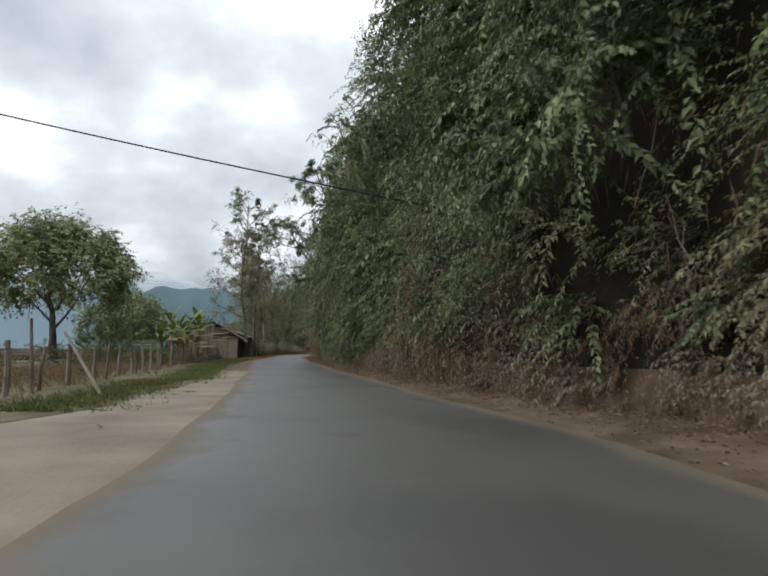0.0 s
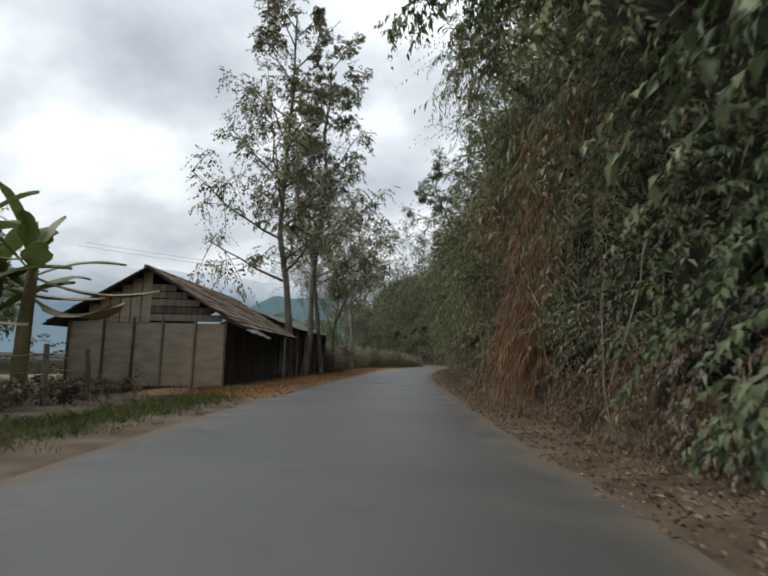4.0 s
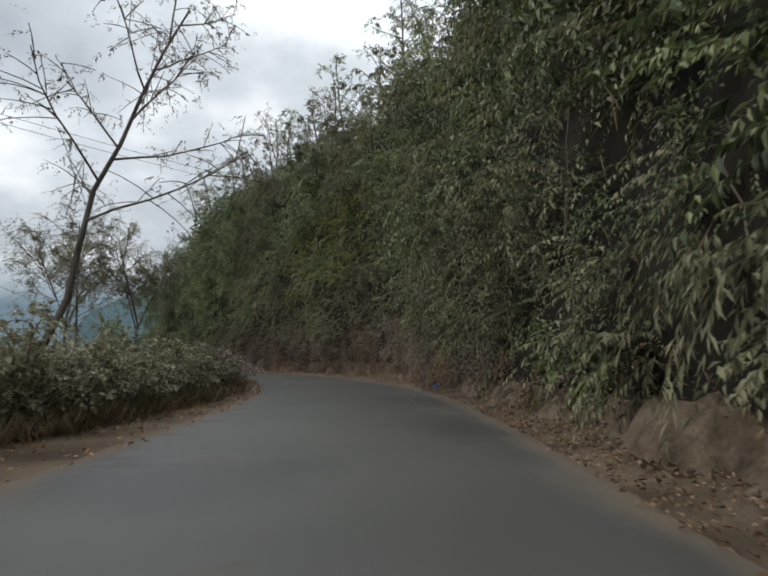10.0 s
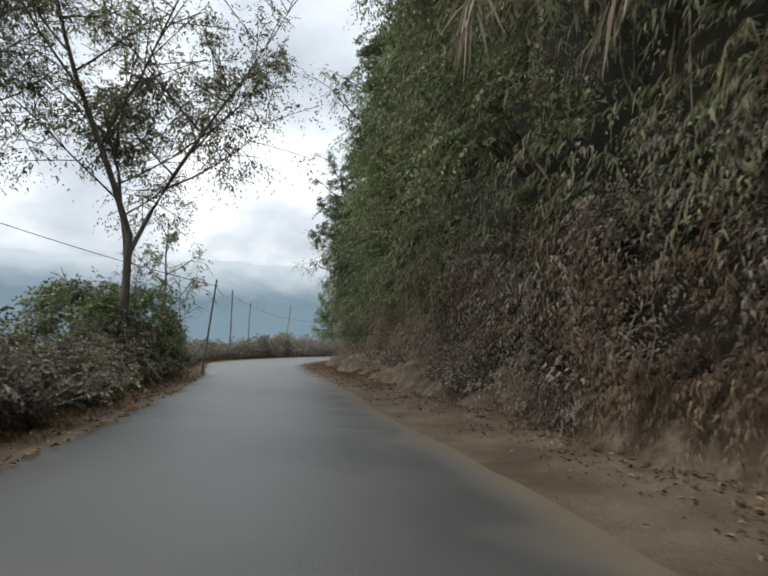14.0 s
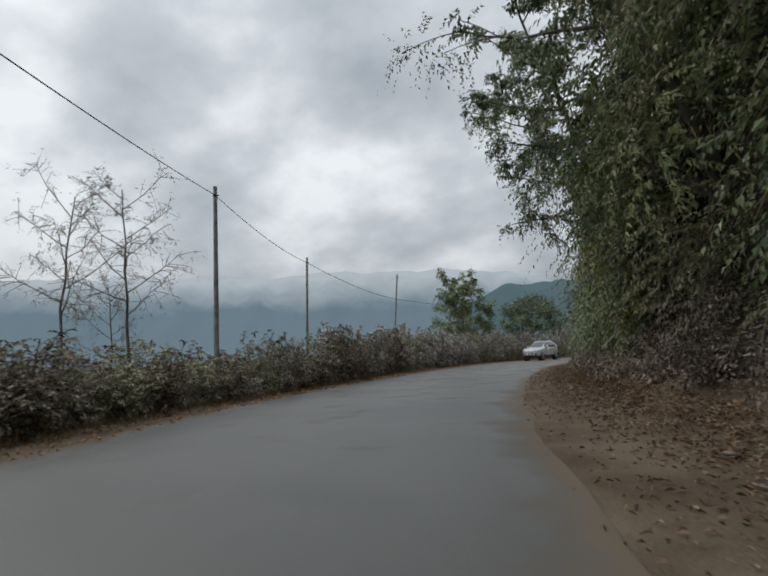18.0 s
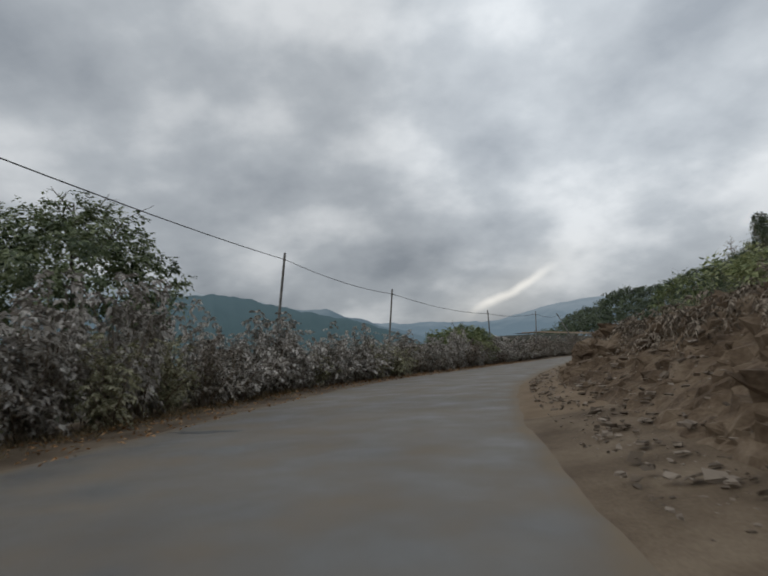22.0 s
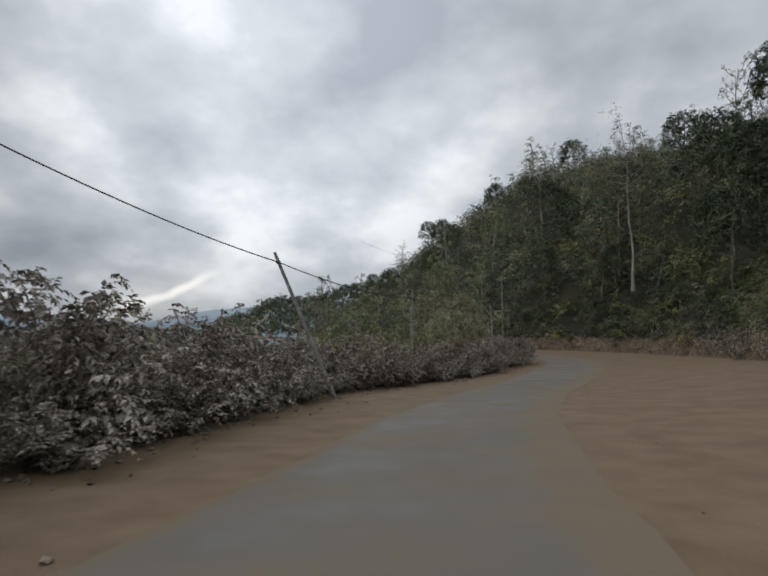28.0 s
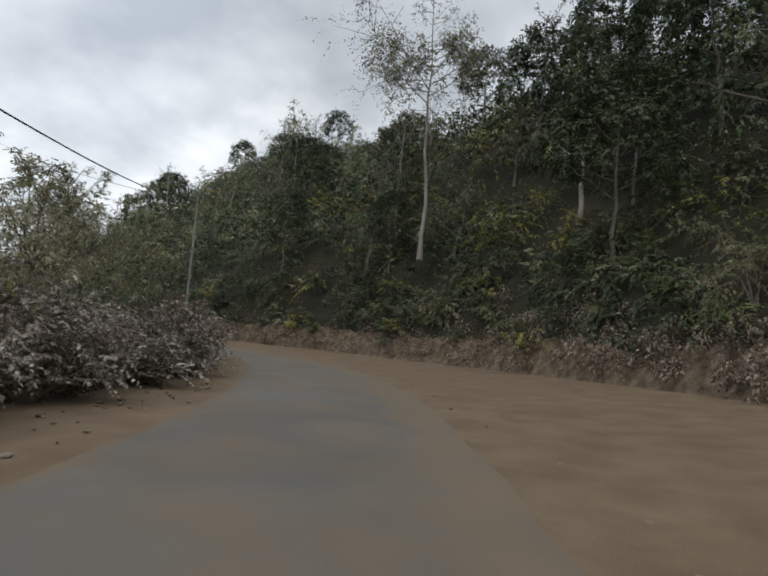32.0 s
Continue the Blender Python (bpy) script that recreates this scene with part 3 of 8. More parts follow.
def place(s, u, z=0.0):
    """World points from a distance along the road and one to its right."""
    s, u = np.broadcast_arrays(np.asarray(s, float), np.asarray(u, float))
    x, y = np.interp(s, ARC, LINE[:, 0]), np.interp(s, ARC, LINE[:, 1])
    tx, ty = np.interp(s, ARC, TAN[:, 0]), np.interp(s, ARC, TAN[:, 1])
    return np.stack([x + u * ty, y - u * tx, np.broadcast_to(z, s.shape) + climb(s)], -1)


def way_at(s):
    """Heading of the road in degrees, to the left of +y."""
    return math.degrees(math.atan2(-np.interp(s, ARC, TAN[:, 0]), np.interp(s, ARC, TAN[:, 1])))


def lump(x, y, size, seed=0):
    """Smooth unevenness from -1 to 1 in numpy: a few crossed sines."""
    r = np.random.default_rng(seed)
    out = 0
    for k in range(5):
        a, f, p = r.uniform(0, 6.28), (0.6 + 0.5 * k) * 6.28 / size, r.uniform(0, 6.28)
        out = out + np.sin((x * np.cos(a) + y * np.sin(a)) * f + p + 1.3 * np.sin((y * np.cos(a) - x * np.sin(a)) * f * 0.7 + k)) / (1 + 0.6 * k)
    return out / 2.6


lip = table((-40, 0), (342, 0), (358, 0.55), (372, 0.7), (382, 0.45), (395, 0.35), (451, 0.4))


toe = table((186, 0), (197, 1.3), (210, 2.2), (222, 1.9), (245, 1.3), (254, 0.7), (262, 0))


def bank_height(s, d):
    """Height of the hillside over the foot, d metres behind the foot."""
    low = 0.45 * np.clip(d, 0, toe(s)) + lip(s) * (0.7 + 0.6 * lump(s, 0 * s, 7.0, 33)) * np.clip(d / 0.8, 0, 1)
    d = np.maximum(d - toe(s), 0)
    run = face(s) / steep(s)
    z = np.where(d < run, steep(s) * d, face(s) + gentle(s) * (d - run))
    return np.minimum(z, most(s)) + foot_rise(s) + low


def spur_limit(x, y, s, z):
    """The wooded hill falls off north of the bend."""
    east = (x - 30) * 0.94 - (y - 292) * 0.342
    return np.where((s > 396) & (y > 278), np.minimum(z, np.maximum(np.minimum(np.interp(y, [276, 292, 312, 350], [0.8, 0.6, 0.6, 0.8]) * east, 42 - 0.8 * (y - 412)), -8) + 3.0), z)


# ---- ground, road, verges, hillside ----
def ribbon(name, u0, u1, nu, height, mat, step=1.0, rough=0.0, s0=S0, s1=S1, seed=1):
    s = np.arange(s0, s1, step)
    a, b = u0(s), u1(s)
    t = np.linspace(0, 1, nu)
    ss, tt = np.meshgrid(s, t, indexing="ij")
    uu = a[:, None] * (1 - tt) + b[:, None] * tt
    p = place(ss, uu, height(ss, uu))
    if rough:
        p[..., 2] += rough * lump(p[..., 0], p[..., 1], 2.3, seed)
    i = np.arange(len(s) - 1)[:, None] * nu
    j = np.arange(nu - 1)[None]
    q = np.stack([i + j, i + nu + j, i + nu + j + 1, i + j + 1], -1).reshape(-1, 4)
    me = mesh_from(name, p.reshape(-1, 3), q[:, ::-1], mat, True)
    return tagged(new(name, me), kind="structure")


def wavy(f, amount, size, seed):
    return lambda s: f(s) + amount * lump(s, 0 * s, size, seed) + amount * 0.5 * lump(s, 0 * s, size * 0.27, seed + 5)


edge_l, edge_r = wavy(road_left, 0.09, 9.0, 3), wavy(road_right, 0.1, 8.0, 8)
road = ribbon("road", edge_l, edge_r, 27, lambda s, u: 0.03 - 0.022 * ((2 * u - edge_l(s) - edge_r(s)) / (edge_r(s) - edge_l(s))) ** 2, M["asphalt"], 0.5)
tagged(road, "narrow grey worn asphalt road with dusty edges", "road")
# brown dust blown over the edges, and over half the road by the last bend
dusty_from = table((-40, 9), (60, 9), (250, 9), (300, 1.6), (318, 1.0), (340, 0.5), (360, 0.3), (380, 0.2), (451, 0.3))
rs_, rt_ = np.meshgrid(np.arange(S0, S1, 0.5), np.linspace(0, 1, 27), indexing="ij")
ru = edge_l(rs_) * (1 - rt_) + edge_r(rs_) * rt_
near_l, near_r = ru - edge_l(rs_), edge_r(rs_) - ru
dust = np.maximum(np.interp(rs_, [290, 330], [0.85, 1.0]) * np.exp(-near_r / np.interp(rs_, [290, 340], [0.45, 1.1])), 0.85 * np.exp(-near_l / 0.4))
dust = np.maximum(dust, np.interp(rs_, [225, 290, 340, 451], [0.05, 0.42, 0.5, 0.5]))
dust = np.maximum(dust, np.clip((ru - dusty_from(rs_)) / 1.1 + 0.25, 0, 1))
dust_at = road.data.attributes.new("dust", "FLOAT", "POINT")
dust_at.data.foreach_set("value", dust.ravel().astype(np.float32))
soft_l = lambda s: edge_l(s) + 0.25
soft_r = lambda s: edge_r(s) - 0.25
verge_r = ribbon("verge_hillside", soft_r, lambda s: bank_foot(s) + 0.8, 25,
                 lambda s, u: 0.0 + foot_rise(s) * np.clip((u - road_right(s)) / np.maximum(bank_foot(s) - road_right(s), 0.5), 0, 1.3) ** 1.5, M["dirt"], 0.5, 0.008, seed=2, s1=290.0)
apron = ribbon("apron_hillside", soft_r, lambda s: bank_foot(s) + 0.8, 25,
               lambda s, u: 0.0 + foot_rise(s) * np.clip((u - road_right(s)) / np.maximum(bank_foot(s) - road_right(s), 0.5), 0, 1.3) ** 1.5, M["clay"], 0.5, 0.0, seed=2, s0=289.5)
tagged(apron, "wide trampled orange-brown earth apron beside the road", "verge")
tagged(verge_r, "brown dirt shoulder below the hillside", "verge")
verge_l = ribbon("verge_valley", lambda s: hedge_foot(s) - 2.5, soft_l, 9, lambda s, u: 0.0 * s, M["dirt"], 0.5, 0.01, s0=34.0, s1=71.0, seed=4)
verge_b = ribbon("verge_bend", lambda s: hedge_foot(s) - 2.5, soft_l, 9, lambda s, u: 0.0 * s, M["clay"], 0.5, 0.0, s0=309.5, seed=4)
M["leaf_bed"] = material("orange_brown_leaf_mould", [(0.13, 0.075, 0.035), (0.24, 0.14, 0.066), (0.36, 0.225, 0.115)], 3.0, 0.95, 0.8, 30, detail=9.0)
verge_o = ribbon("verge_leaf_strewn", lambda s: hedge_foot(s) - 2.5, soft_l, 9, lambda s, u: 0.0 * s, M["leaf_bed"], 0.5, 0.01, s0=70.5, s1=141.0, seed=4)
verge_m = ribbon("verge_hedge", lambda s: hedge_foot(s) - 2.5, soft_l, 9, lambda s, u: 0.0 * s, M["dirt"], 0.5, 0.01, s0=140.5, s1=310.0, seed=4)
tagged(verge_o, "orange-brown leaf-strewn shoulder beside hut and hedge", "verge")
tagged(verge_m, "brown dirt shoulder beside the dusty hedge", "verge")
tagged(verge_b, "orange-brown earth shoulder beside the hedge", "verge")
tagged(verge_l, "brown dirt shoulder beside the field", "verge")
pull = ribbon("pull_out", lambda s: hedge_foot(s) - 2.5, soft_l, 9, lambda s, u: 0.0 * s, M["sand"], 0.5, 0.01, s1=34.4, seed=4)
tagged(pull, "pale sandy pull-out beside the road", "verge")

M["turf"] = material("trodden_dry_turf", [(0.085, 0.075, 0.04), (0.14, 0.122, 0.068), (0.2, 0.17, 0.1)], 1.2, 0.95, 0.6, 30, detail=9.0)
turf = ribbon("turf", lambda s: hedge_foot(s) - 2.6, wavy(table((10, -5.6), (13, -5.0), (24, -4.6), (40, -4.8)), 0.22, 5.0, 9), 13, lambda s, u: 0.012 + 0.0 * s, M["turf"], 0.5, 0.008, s0=10.5, s1=40.0, seed=4)
tagged(turf, "trodden brown-green turf beside the sandy pull-out", "grass")

def cells(x, y, z, size, seed):
    """Broken lumps: each point takes the random height of the nearest of scattered seeds, lower towards its rim."""
    g = np.stack([x, y, z], -1) / size
    base = np.floor(g)
    best, second, value = np.full(g.shape[:-1], 9.0), np.full(g.shape[:-1], 9.0), np.zeros(g.shape[:-1])
    for a in (-1, 0, 1):
        for b in (-1, 0, 1):
            for c in (-1, 0, 1):
                cell = base + [a, b, c]
                h = np.abs(np.sin(cell @ np.array([[12.99, 39.35, 73.16, 51.7], [78.23, 11.14, 52.24, 27.3], [37.72, 83.16, 19.87, 64.9]]) + seed)) * 4375.85
                h = h - np.floor(h)
                d = np.linalg.norm(g - cell - h[..., :3], axis=-1)
                near = d < best
                second = np.where(near, best, np.minimum(second, d))
                value = np.where(near, h[..., 3], value)
                best = np.where(near, d, best)
    return value * np.clip((second - best) * 4, 0, 1)


PROFILE = np.array([0, 0.15, 0.4, 0.8, 1.3, 1.9, 2.6, 3.4, 4.3, 5.3, 6.5, 8, 10, 12.5, 15.5, 19, 23, 28])


def hillside(name, s0, s1, mat, amount, label, profile, close=0.1, step=0.8, fine=0.0, only_toe=False, broken=0.0):
    s = np.arange(s0, s1, step)
    ss, dd = np.meshgrid(s, profile, indexing="ij")
    if only_toe:
        dd = dd / profile[-1] * (toe(ss) + 0.12)
    p = place(ss, bank_foot(ss) + close + dd, bank_height(ss, dd) - 0.1)
    p[..., 2] = spur_limit(p[..., 0], p[..., 1], ss, p[..., 2])
    n = amount * np.clip(dd / 1.2, 0, 1)
    p[..., 0] += n * lump(p[..., 1] + p[..., 2], p[..., 2] * 1.2 - p[..., 0], 3.5, 21)
    p[..., 1] += n * lump(p[..., 0] - p[..., 2], p[..., 2] * 1.1 + p[..., 1], 3.1, 22)
    p[..., 2] += n * 0.6 * lump(p[..., 0], p[..., 1], 2.2, 23)
    if fine:
        m = fine * np.clip(dd / 0.5, 0, 1)
        p[..., 2] += m * (lump(p[..., 0], p[..., 1] + p[..., 2], 1.3, 24) + 0.5 * lump(p[..., 0] - p[..., 2], p[..., 1], 0.6, 25))
        p[..., 0] += m * lump(p[..., 1], p[..., 2] * 3, 1.0, 26)
        p[..., 2] += 0.35 * m * np.abs(lump(p[..., 0] * 1.3, p[..., 1] * 1.3, 0.42, 27))
    if broken:
        m = broken * np.clip(dd / 0.4, 0.1, 1) * np.clip(0.65 + 0.6 * lump(ss, dd, 4.0, 28), 0.15, 1)
        rise = m * (cells(p[..., 0], p[..., 1], p[..., 2] * 2.2, 0.8, 1.0) + 0.55 * cells(p[..., 0], p[..., 1], p[..., 2] * 2.2, 0.34, 2.0))
        p[..., 2] += rise * 0.6
        out = place(ss, bank_foot(ss), 0)[..., :2] - place(ss, bank_foot(ss) + 1, 0)[..., :2]
        p[..., :2] += out * rise[..., None]
    nu = len(profile)
    i = np.arange(len(s) - 1)[:, None] * nu
    j = np.arange(nu - 1)[None]
    q = np.stack([i + j, i + nu + j, i + nu + j + 1, i + j + 1], -1).reshape(-1, 4)
    return tagged(new(name, mesh_from(name, p.reshape(-1, 3), q[:, ::-1], mat, not broken)), label, "hillside", kind="structure")


M["ledge"] = material("crumbling_tan_earth", [(0.055, 0.04, 0.026), (0.12, 0.088, 0.058), (0.21, 0.162, 0.115)], 2.6, 0.95, 1.0, 16, detail=10.0)
hillside("cut_bank", S0, 256.0, M["redsoil"], 0.3, "crumbling brown earth at the foot of the hillside", np.array([0, 0.02, 0.04, 0.06, 0.08, 0.1, 0.12, 0.15]), 0.0)
hillside("hillside", S0, 255.0, M["soil"], 0.5, "steep earth hillside with plant shade put in its colour", np.r_[0.14, PROFILE[2:]])
hillside("litter_slope", 184.0, 262.0, M["dirt"], 0.15, "loose earth and dead leaves at the foot of the hillside", np.arange(0, 2.4, 0.16), -0.06, only_toe=True)
hillside("earth_cutting", 254.0, 362.0, M["redsoil"], 0.55, "bare brown earth cutting with loose stones", np.unique(np.r_[PROFILE, np.arange(0, 5.5, 0.085)]), step=0.1, fine=0.13, broken=0.3)
hillside("earth_lip", 344.0, 436.0, M["ledge"], 0.25, "crumbling pale earth lip below the wooded slope", np.arange(0, 1.3, 0.1), 0.0, step=0.3, fine=0.15)
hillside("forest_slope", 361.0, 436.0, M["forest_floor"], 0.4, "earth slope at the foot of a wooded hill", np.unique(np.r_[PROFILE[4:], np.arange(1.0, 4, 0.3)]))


ledge_high = lambda s: np.clip(0.3 + 0.6 * lump(s, 0 * s, 6.0, 81), 0, 0.95) * np.interp(s, [52, 62, 215, 232], [0, 1, 1, 0])


def ledge():
    """A crumbling ledge of bare earth along the foot of the hillside, higher and lower by turns."""
    s = np.arange(52, 232, 0.22)
    d = np.linspace(-0.5, 0.9, 13)
    ss, dd = np.meshgrid(s, d, indexing="ij")
    t = np.clip((dd + 0.45 + 0.2 * lump(ss, dd, 2.0, 82)) / 0.55, 0, 1)
    z = ledge_high(ss) * t * t * (3 - 2 * t) + foot_rise(ss) - 0.12 + 0.22 * np.maximum(dd, 0)
    p = place(ss, bank_foot(ss) + dd, z)
    m = ledge_high(ss) * t
    p[..., 2] += m * (0.16 * lump(p[..., 0], p[..., 1], 0.9, 83) + 0.09 * lump(p[..., 0], p[..., 1], 0.37, 84))
    p[..., 0] -= m * 0.2 * lump(p[..., 1], p[..., 2] * 2.5, 1.1, 85)
    i = np.arange(len(s) - 1)[:, None] * len(d)
    j = np.arange(len(d) - 1)[None]
    q = np.stack([i + j, i + len(d) + j, i + len(d) + j + 1, i + j + 1], -1).reshape(-1, 4)
    return tagged(new("bank_ledge", mesh_from("bank_ledge", p.reshape(-1, 3), q[:, ::-1], M["ledge"])), "crumbling ledge of bare tan earth below the plants", "bank", kind="structure")


ledge()


def nearest(x, y):
    """Distance along and to the right of the road for world points."""
    s, u = np.empty(len(x)), np.empty(len(x))
    lx, ly = LINE[::4, 0], LINE[::4, 1]
    for a in range(0, len(x), 4000):
        d2 = (x[a:a + 4000, None] - lx) ** 2 + (y[a:a + 4000, None] - ly) ** 2
        k = d2.argmin(1)
        t = TAN[::4][k]
        side = (x[a:a + 4000] - lx[k]) * t[:, 1] - (y[a:a + 4000] - ly[k]) * t[:, 0]
        s[a:a + 4000], u[a:a + 4000] = ARC[::4][k], np.sign(side) * np.sqrt(d2.min(1))
    return s, u


def surface(x, y):
    """Height of the visible ground, with the distances along and to the right of the road."""
    s, u = nearest(x, y)
    d = u - bank_foot(s)
    zr = bank_height(s, d) + climb(s) + np.clip(d - 24, 0, 12) * 0.12 * lump(x, y, 19, 5)
    zr = spur_limit(x, y, s, zr)
    zl = -fall(s) * np.clip(-u + hedge_foot(s) - 1.5, 0, 200) + climb(s)
    zl = zl + np.clip((-u - 38) / 90, 0, 1) ** 1.3 * (6.5 + 1.5 * lump(x, y, 60, 7)) * np.interp(s, [55, 100], [1, 0])
    return np.where(u > 0, zr, zl), s, u


def ground_height(x, y):
    z, s, u = surface(x, y)
    d = u - bank_foot(s)
    bed = (u > hedge_foot(s) - 1.5) & (d < 24)
    low = spur_limit(x, y, s, climb(s) + np.where(d > 4, bank_height(s, d - 4) - 0.9, 0)) - 0.4
    return np.where(bed, np.minimum(z, low), z - 0.25)


gx, gy = np.arange(-230, 262, 3.0), np.arange(-175, 560, 3.0)
axx = np.r_[-4600, -2500, -1200, -600, -350, gx, 350, 600, 1200, 2500, 4600]
axy = np.r_[-4600, -2500, -1200, -600, -300, gy, 700, 1000, 1600, 2600, 4600]
GX, GY = np.meshgrid(axx, axy, indexing="ij")
gz = ground_height(np.clip(GX.ravel(), -230, 260), np.clip(GY.ravel(), -175, 558)).reshape(GX.shape)
for _ in range(1):
    gz[1:-1, 1:-1] = np.minimum(gz[1:-1, 1:-1], (gz[:-2, 1:-1] + gz[2:, 1:-1] + gz[1:-1, :-2] + gz[1:-1, 2:] + gz[1:-1, 1:-1]) / 5)
ni, nj = GX.shape
ii, jj = np.meshgrid(np.arange(ni - 1) * nj, np.arange(nj - 1), indexing="ij")
quads = np.stack([ii + jj, ii + nj + jj, ii + nj + jj + 1, ii + jj + 1], -1).reshape(-1, 4)
ground = new("ground", mesh_from("ground", np.stack([GX, GY, gz], -1).reshape(-1, 3), quads, M["field"], True))
# second slot: the floor colour with tree shade painted in
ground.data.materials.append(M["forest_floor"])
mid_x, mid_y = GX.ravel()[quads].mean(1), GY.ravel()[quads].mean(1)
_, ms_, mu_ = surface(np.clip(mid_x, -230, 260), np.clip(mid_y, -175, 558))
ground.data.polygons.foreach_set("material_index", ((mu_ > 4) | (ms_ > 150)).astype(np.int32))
tagged(ground, "dry grassy ground falling away to a valley", "ground", kind="structure")


# ---- far mountains under low cloud ----
def ridge(name, az, elev, dist, mat, seed, label):
    """A mountain range: heading angles (degrees, left of +y) with the angle of its crest above the eye."""
    a = np.linspace(az[0][0], az[-1][0], 220)
    e = np.interp(a, [r[0] for r in az[::-1]], [r[1] for r in az[::-1]]) + 0.35 * lump(a, 0 * a, 9, seed) + 0.14 * lump(a, 0 * a, 2.2, seed + 1)
    t = np.linspace(0, 1, 14)
    rows = []
    for k in t:
        r = dist * (1 - 0.32 * (1 - k))
        h = np.tan(np.radians(np.maximum(e, 0.1))) * dist * k ** 1.15
        wob = 1 + 0.05 * np.sin(k * 3.14) * lump(a, 0 * a + k * 9, 5, seed + 2)
        rows.append(np.stack([-40 - np.sin(np.radians(a)) * r * wob, 160 + np.cos(np.radians(a)) * r * wob, h - 40 * (1 - k)], -1))
    p = np.stack(rows, 1)
    i = np.arange(len(a) - 1)[:, None] * 14
    j = np.arange(13)[None]
    q = np.stack([i + j, i + 14 + j, i + 15 + j, i + j + 1], -1).reshape(-1, 4)
    return tagged(new(name, mesh_from(name, p.reshape(-1, 3), q, mat, True)), label, "mountain", kind="structure")


# Haze and cloud-paled tops are painted in as emission colour.
M["far"] = haze_glow_material("painted_blue_haze_mountain", (0.14, 0.2, 0.25), (0.47, 0.52, 0.57), 190, 360)
M["farther"] = haze_glow_material("painted_pale_haze_mountain", (0.18, 0.25, 0.315), (0.42, 0.48, 0.545), 130, 420)
M["near_hill"] = haze_glow_material("painted_haze_hill", (0.055, 0.095, 0.11), (0.1, 0.155, 0.185), 60, 280)
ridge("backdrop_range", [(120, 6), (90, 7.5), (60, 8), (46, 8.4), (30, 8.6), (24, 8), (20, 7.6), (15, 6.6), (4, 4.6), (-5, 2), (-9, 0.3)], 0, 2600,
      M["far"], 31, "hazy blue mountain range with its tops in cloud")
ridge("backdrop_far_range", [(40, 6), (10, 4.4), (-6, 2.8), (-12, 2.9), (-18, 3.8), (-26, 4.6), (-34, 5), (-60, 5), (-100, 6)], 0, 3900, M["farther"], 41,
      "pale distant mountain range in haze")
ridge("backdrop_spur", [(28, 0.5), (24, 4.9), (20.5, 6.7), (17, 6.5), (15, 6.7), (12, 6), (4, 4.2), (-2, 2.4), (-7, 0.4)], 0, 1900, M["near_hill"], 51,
      "mountain spur in painted blue-green haze")


# ---- hanging plants of the hillside ----
def stuff(name, v, f, mat, label, category):
    ob = new(name, mesh_from(name, v, f, mat))
    return tagged(ob, label, category, kind="stuff")


def bushes(rng, centres, radius, out, subs, per, length, width, droop, bias=0.8, tri=False, tight=1.0):
    """Leafy boughs on the outside of bushes: each bush has subs boughs of per leaves, all set towards out."""
    n = len(centres)
    k = np.repeat(np.arange(n), subs)
    v = rng.normal(size=(len(k), 3)) + out[k] * bias * 1.4
    v /= np.linalg.norm(v, axis=1, keepdims=True)
    hub = centres[k] + v * (radius[k] * rng.uniform(0.55, 1.1, len(k)))[:, None]
    hr = radius[k] * rng.uniform(0.2, 0.42, len(k)) * tight
    tilt = rng.normal(size=(len(k), 3)) * 0.55
    size = length * rng.uniform(0.8, 1.2, n)[k] * rng.uniform(0.85, 1.15, len(k))
    j = np.repeat(np.arange(len(k)), per)
    off = rng.normal(size=(len(j), 3)) * [1, 1, 0.8]
    at = hub[j] + off * hr[j][:, None] * 0.75
    way = v[j] * 0.55 + tilt[j] + off * 0.3 + rng.normal(size=off.shape) * 0.3 + [0, 0, -droop]
    ln = size[j] * rng.uniform(0.65, 1.15, len(j))
    return leaves(rng, at, way, ln, ln * width, tri=tri)


rng = np.random.default_rng(7)
overhang = table((-40, 0.1), (12, 0.1), (25, 0.06), (70, 0.06), (85, 0.04), (150, 0.05), (175, 0.08), (192, 0.03), (206, 0.0), (218, 0.0), (228, 0.06), (238, 0.16), (249, 0.08), (263, 0))
# how high the withered growth reaches up the foot of the hillside
wither = table((-40, 1.2), (5, 1.8), (25, 1.2), (60, 1.0), (85, 1.6), (100, 1.3), (120, 1.0), (150, 1.4), (158, 2.6), (172, 3.4), (190, 3.2), (205, 2.4), (225, 1.2), (250, 0.8))


def on_face(s, h, off):
    """Points off metres out from the hillside's face, h metres up it, and the way the face looks."""
    d = np.where(h < face(s), h / steep(s), face(s) / steep(s) + (h - face(s)) / gentle(s))
    hw = np.stack([np.interp(s, ARC, TAN[:, 1]), -np.interp(s, ARC, TAN[:, 0]), 0 * s], -1)
    p = place(s, bank_foot(s) + d + 0.25 + toe(s), bank_height(s, d + toe(s)) + 0.1)
    p = p - hw * (off + overhang(s) * np.minimum(h, 12))[:, None]
    up = np.clip((h - face(s) + 2.5) / 3, 0, 1)
    out = -hw + np.array([[0, 0, 1.0]]) * (0.35 + 0.8 * up)[:, None]
    return p, out / np.linalg.norm(out, axis=1, keepdims=True)


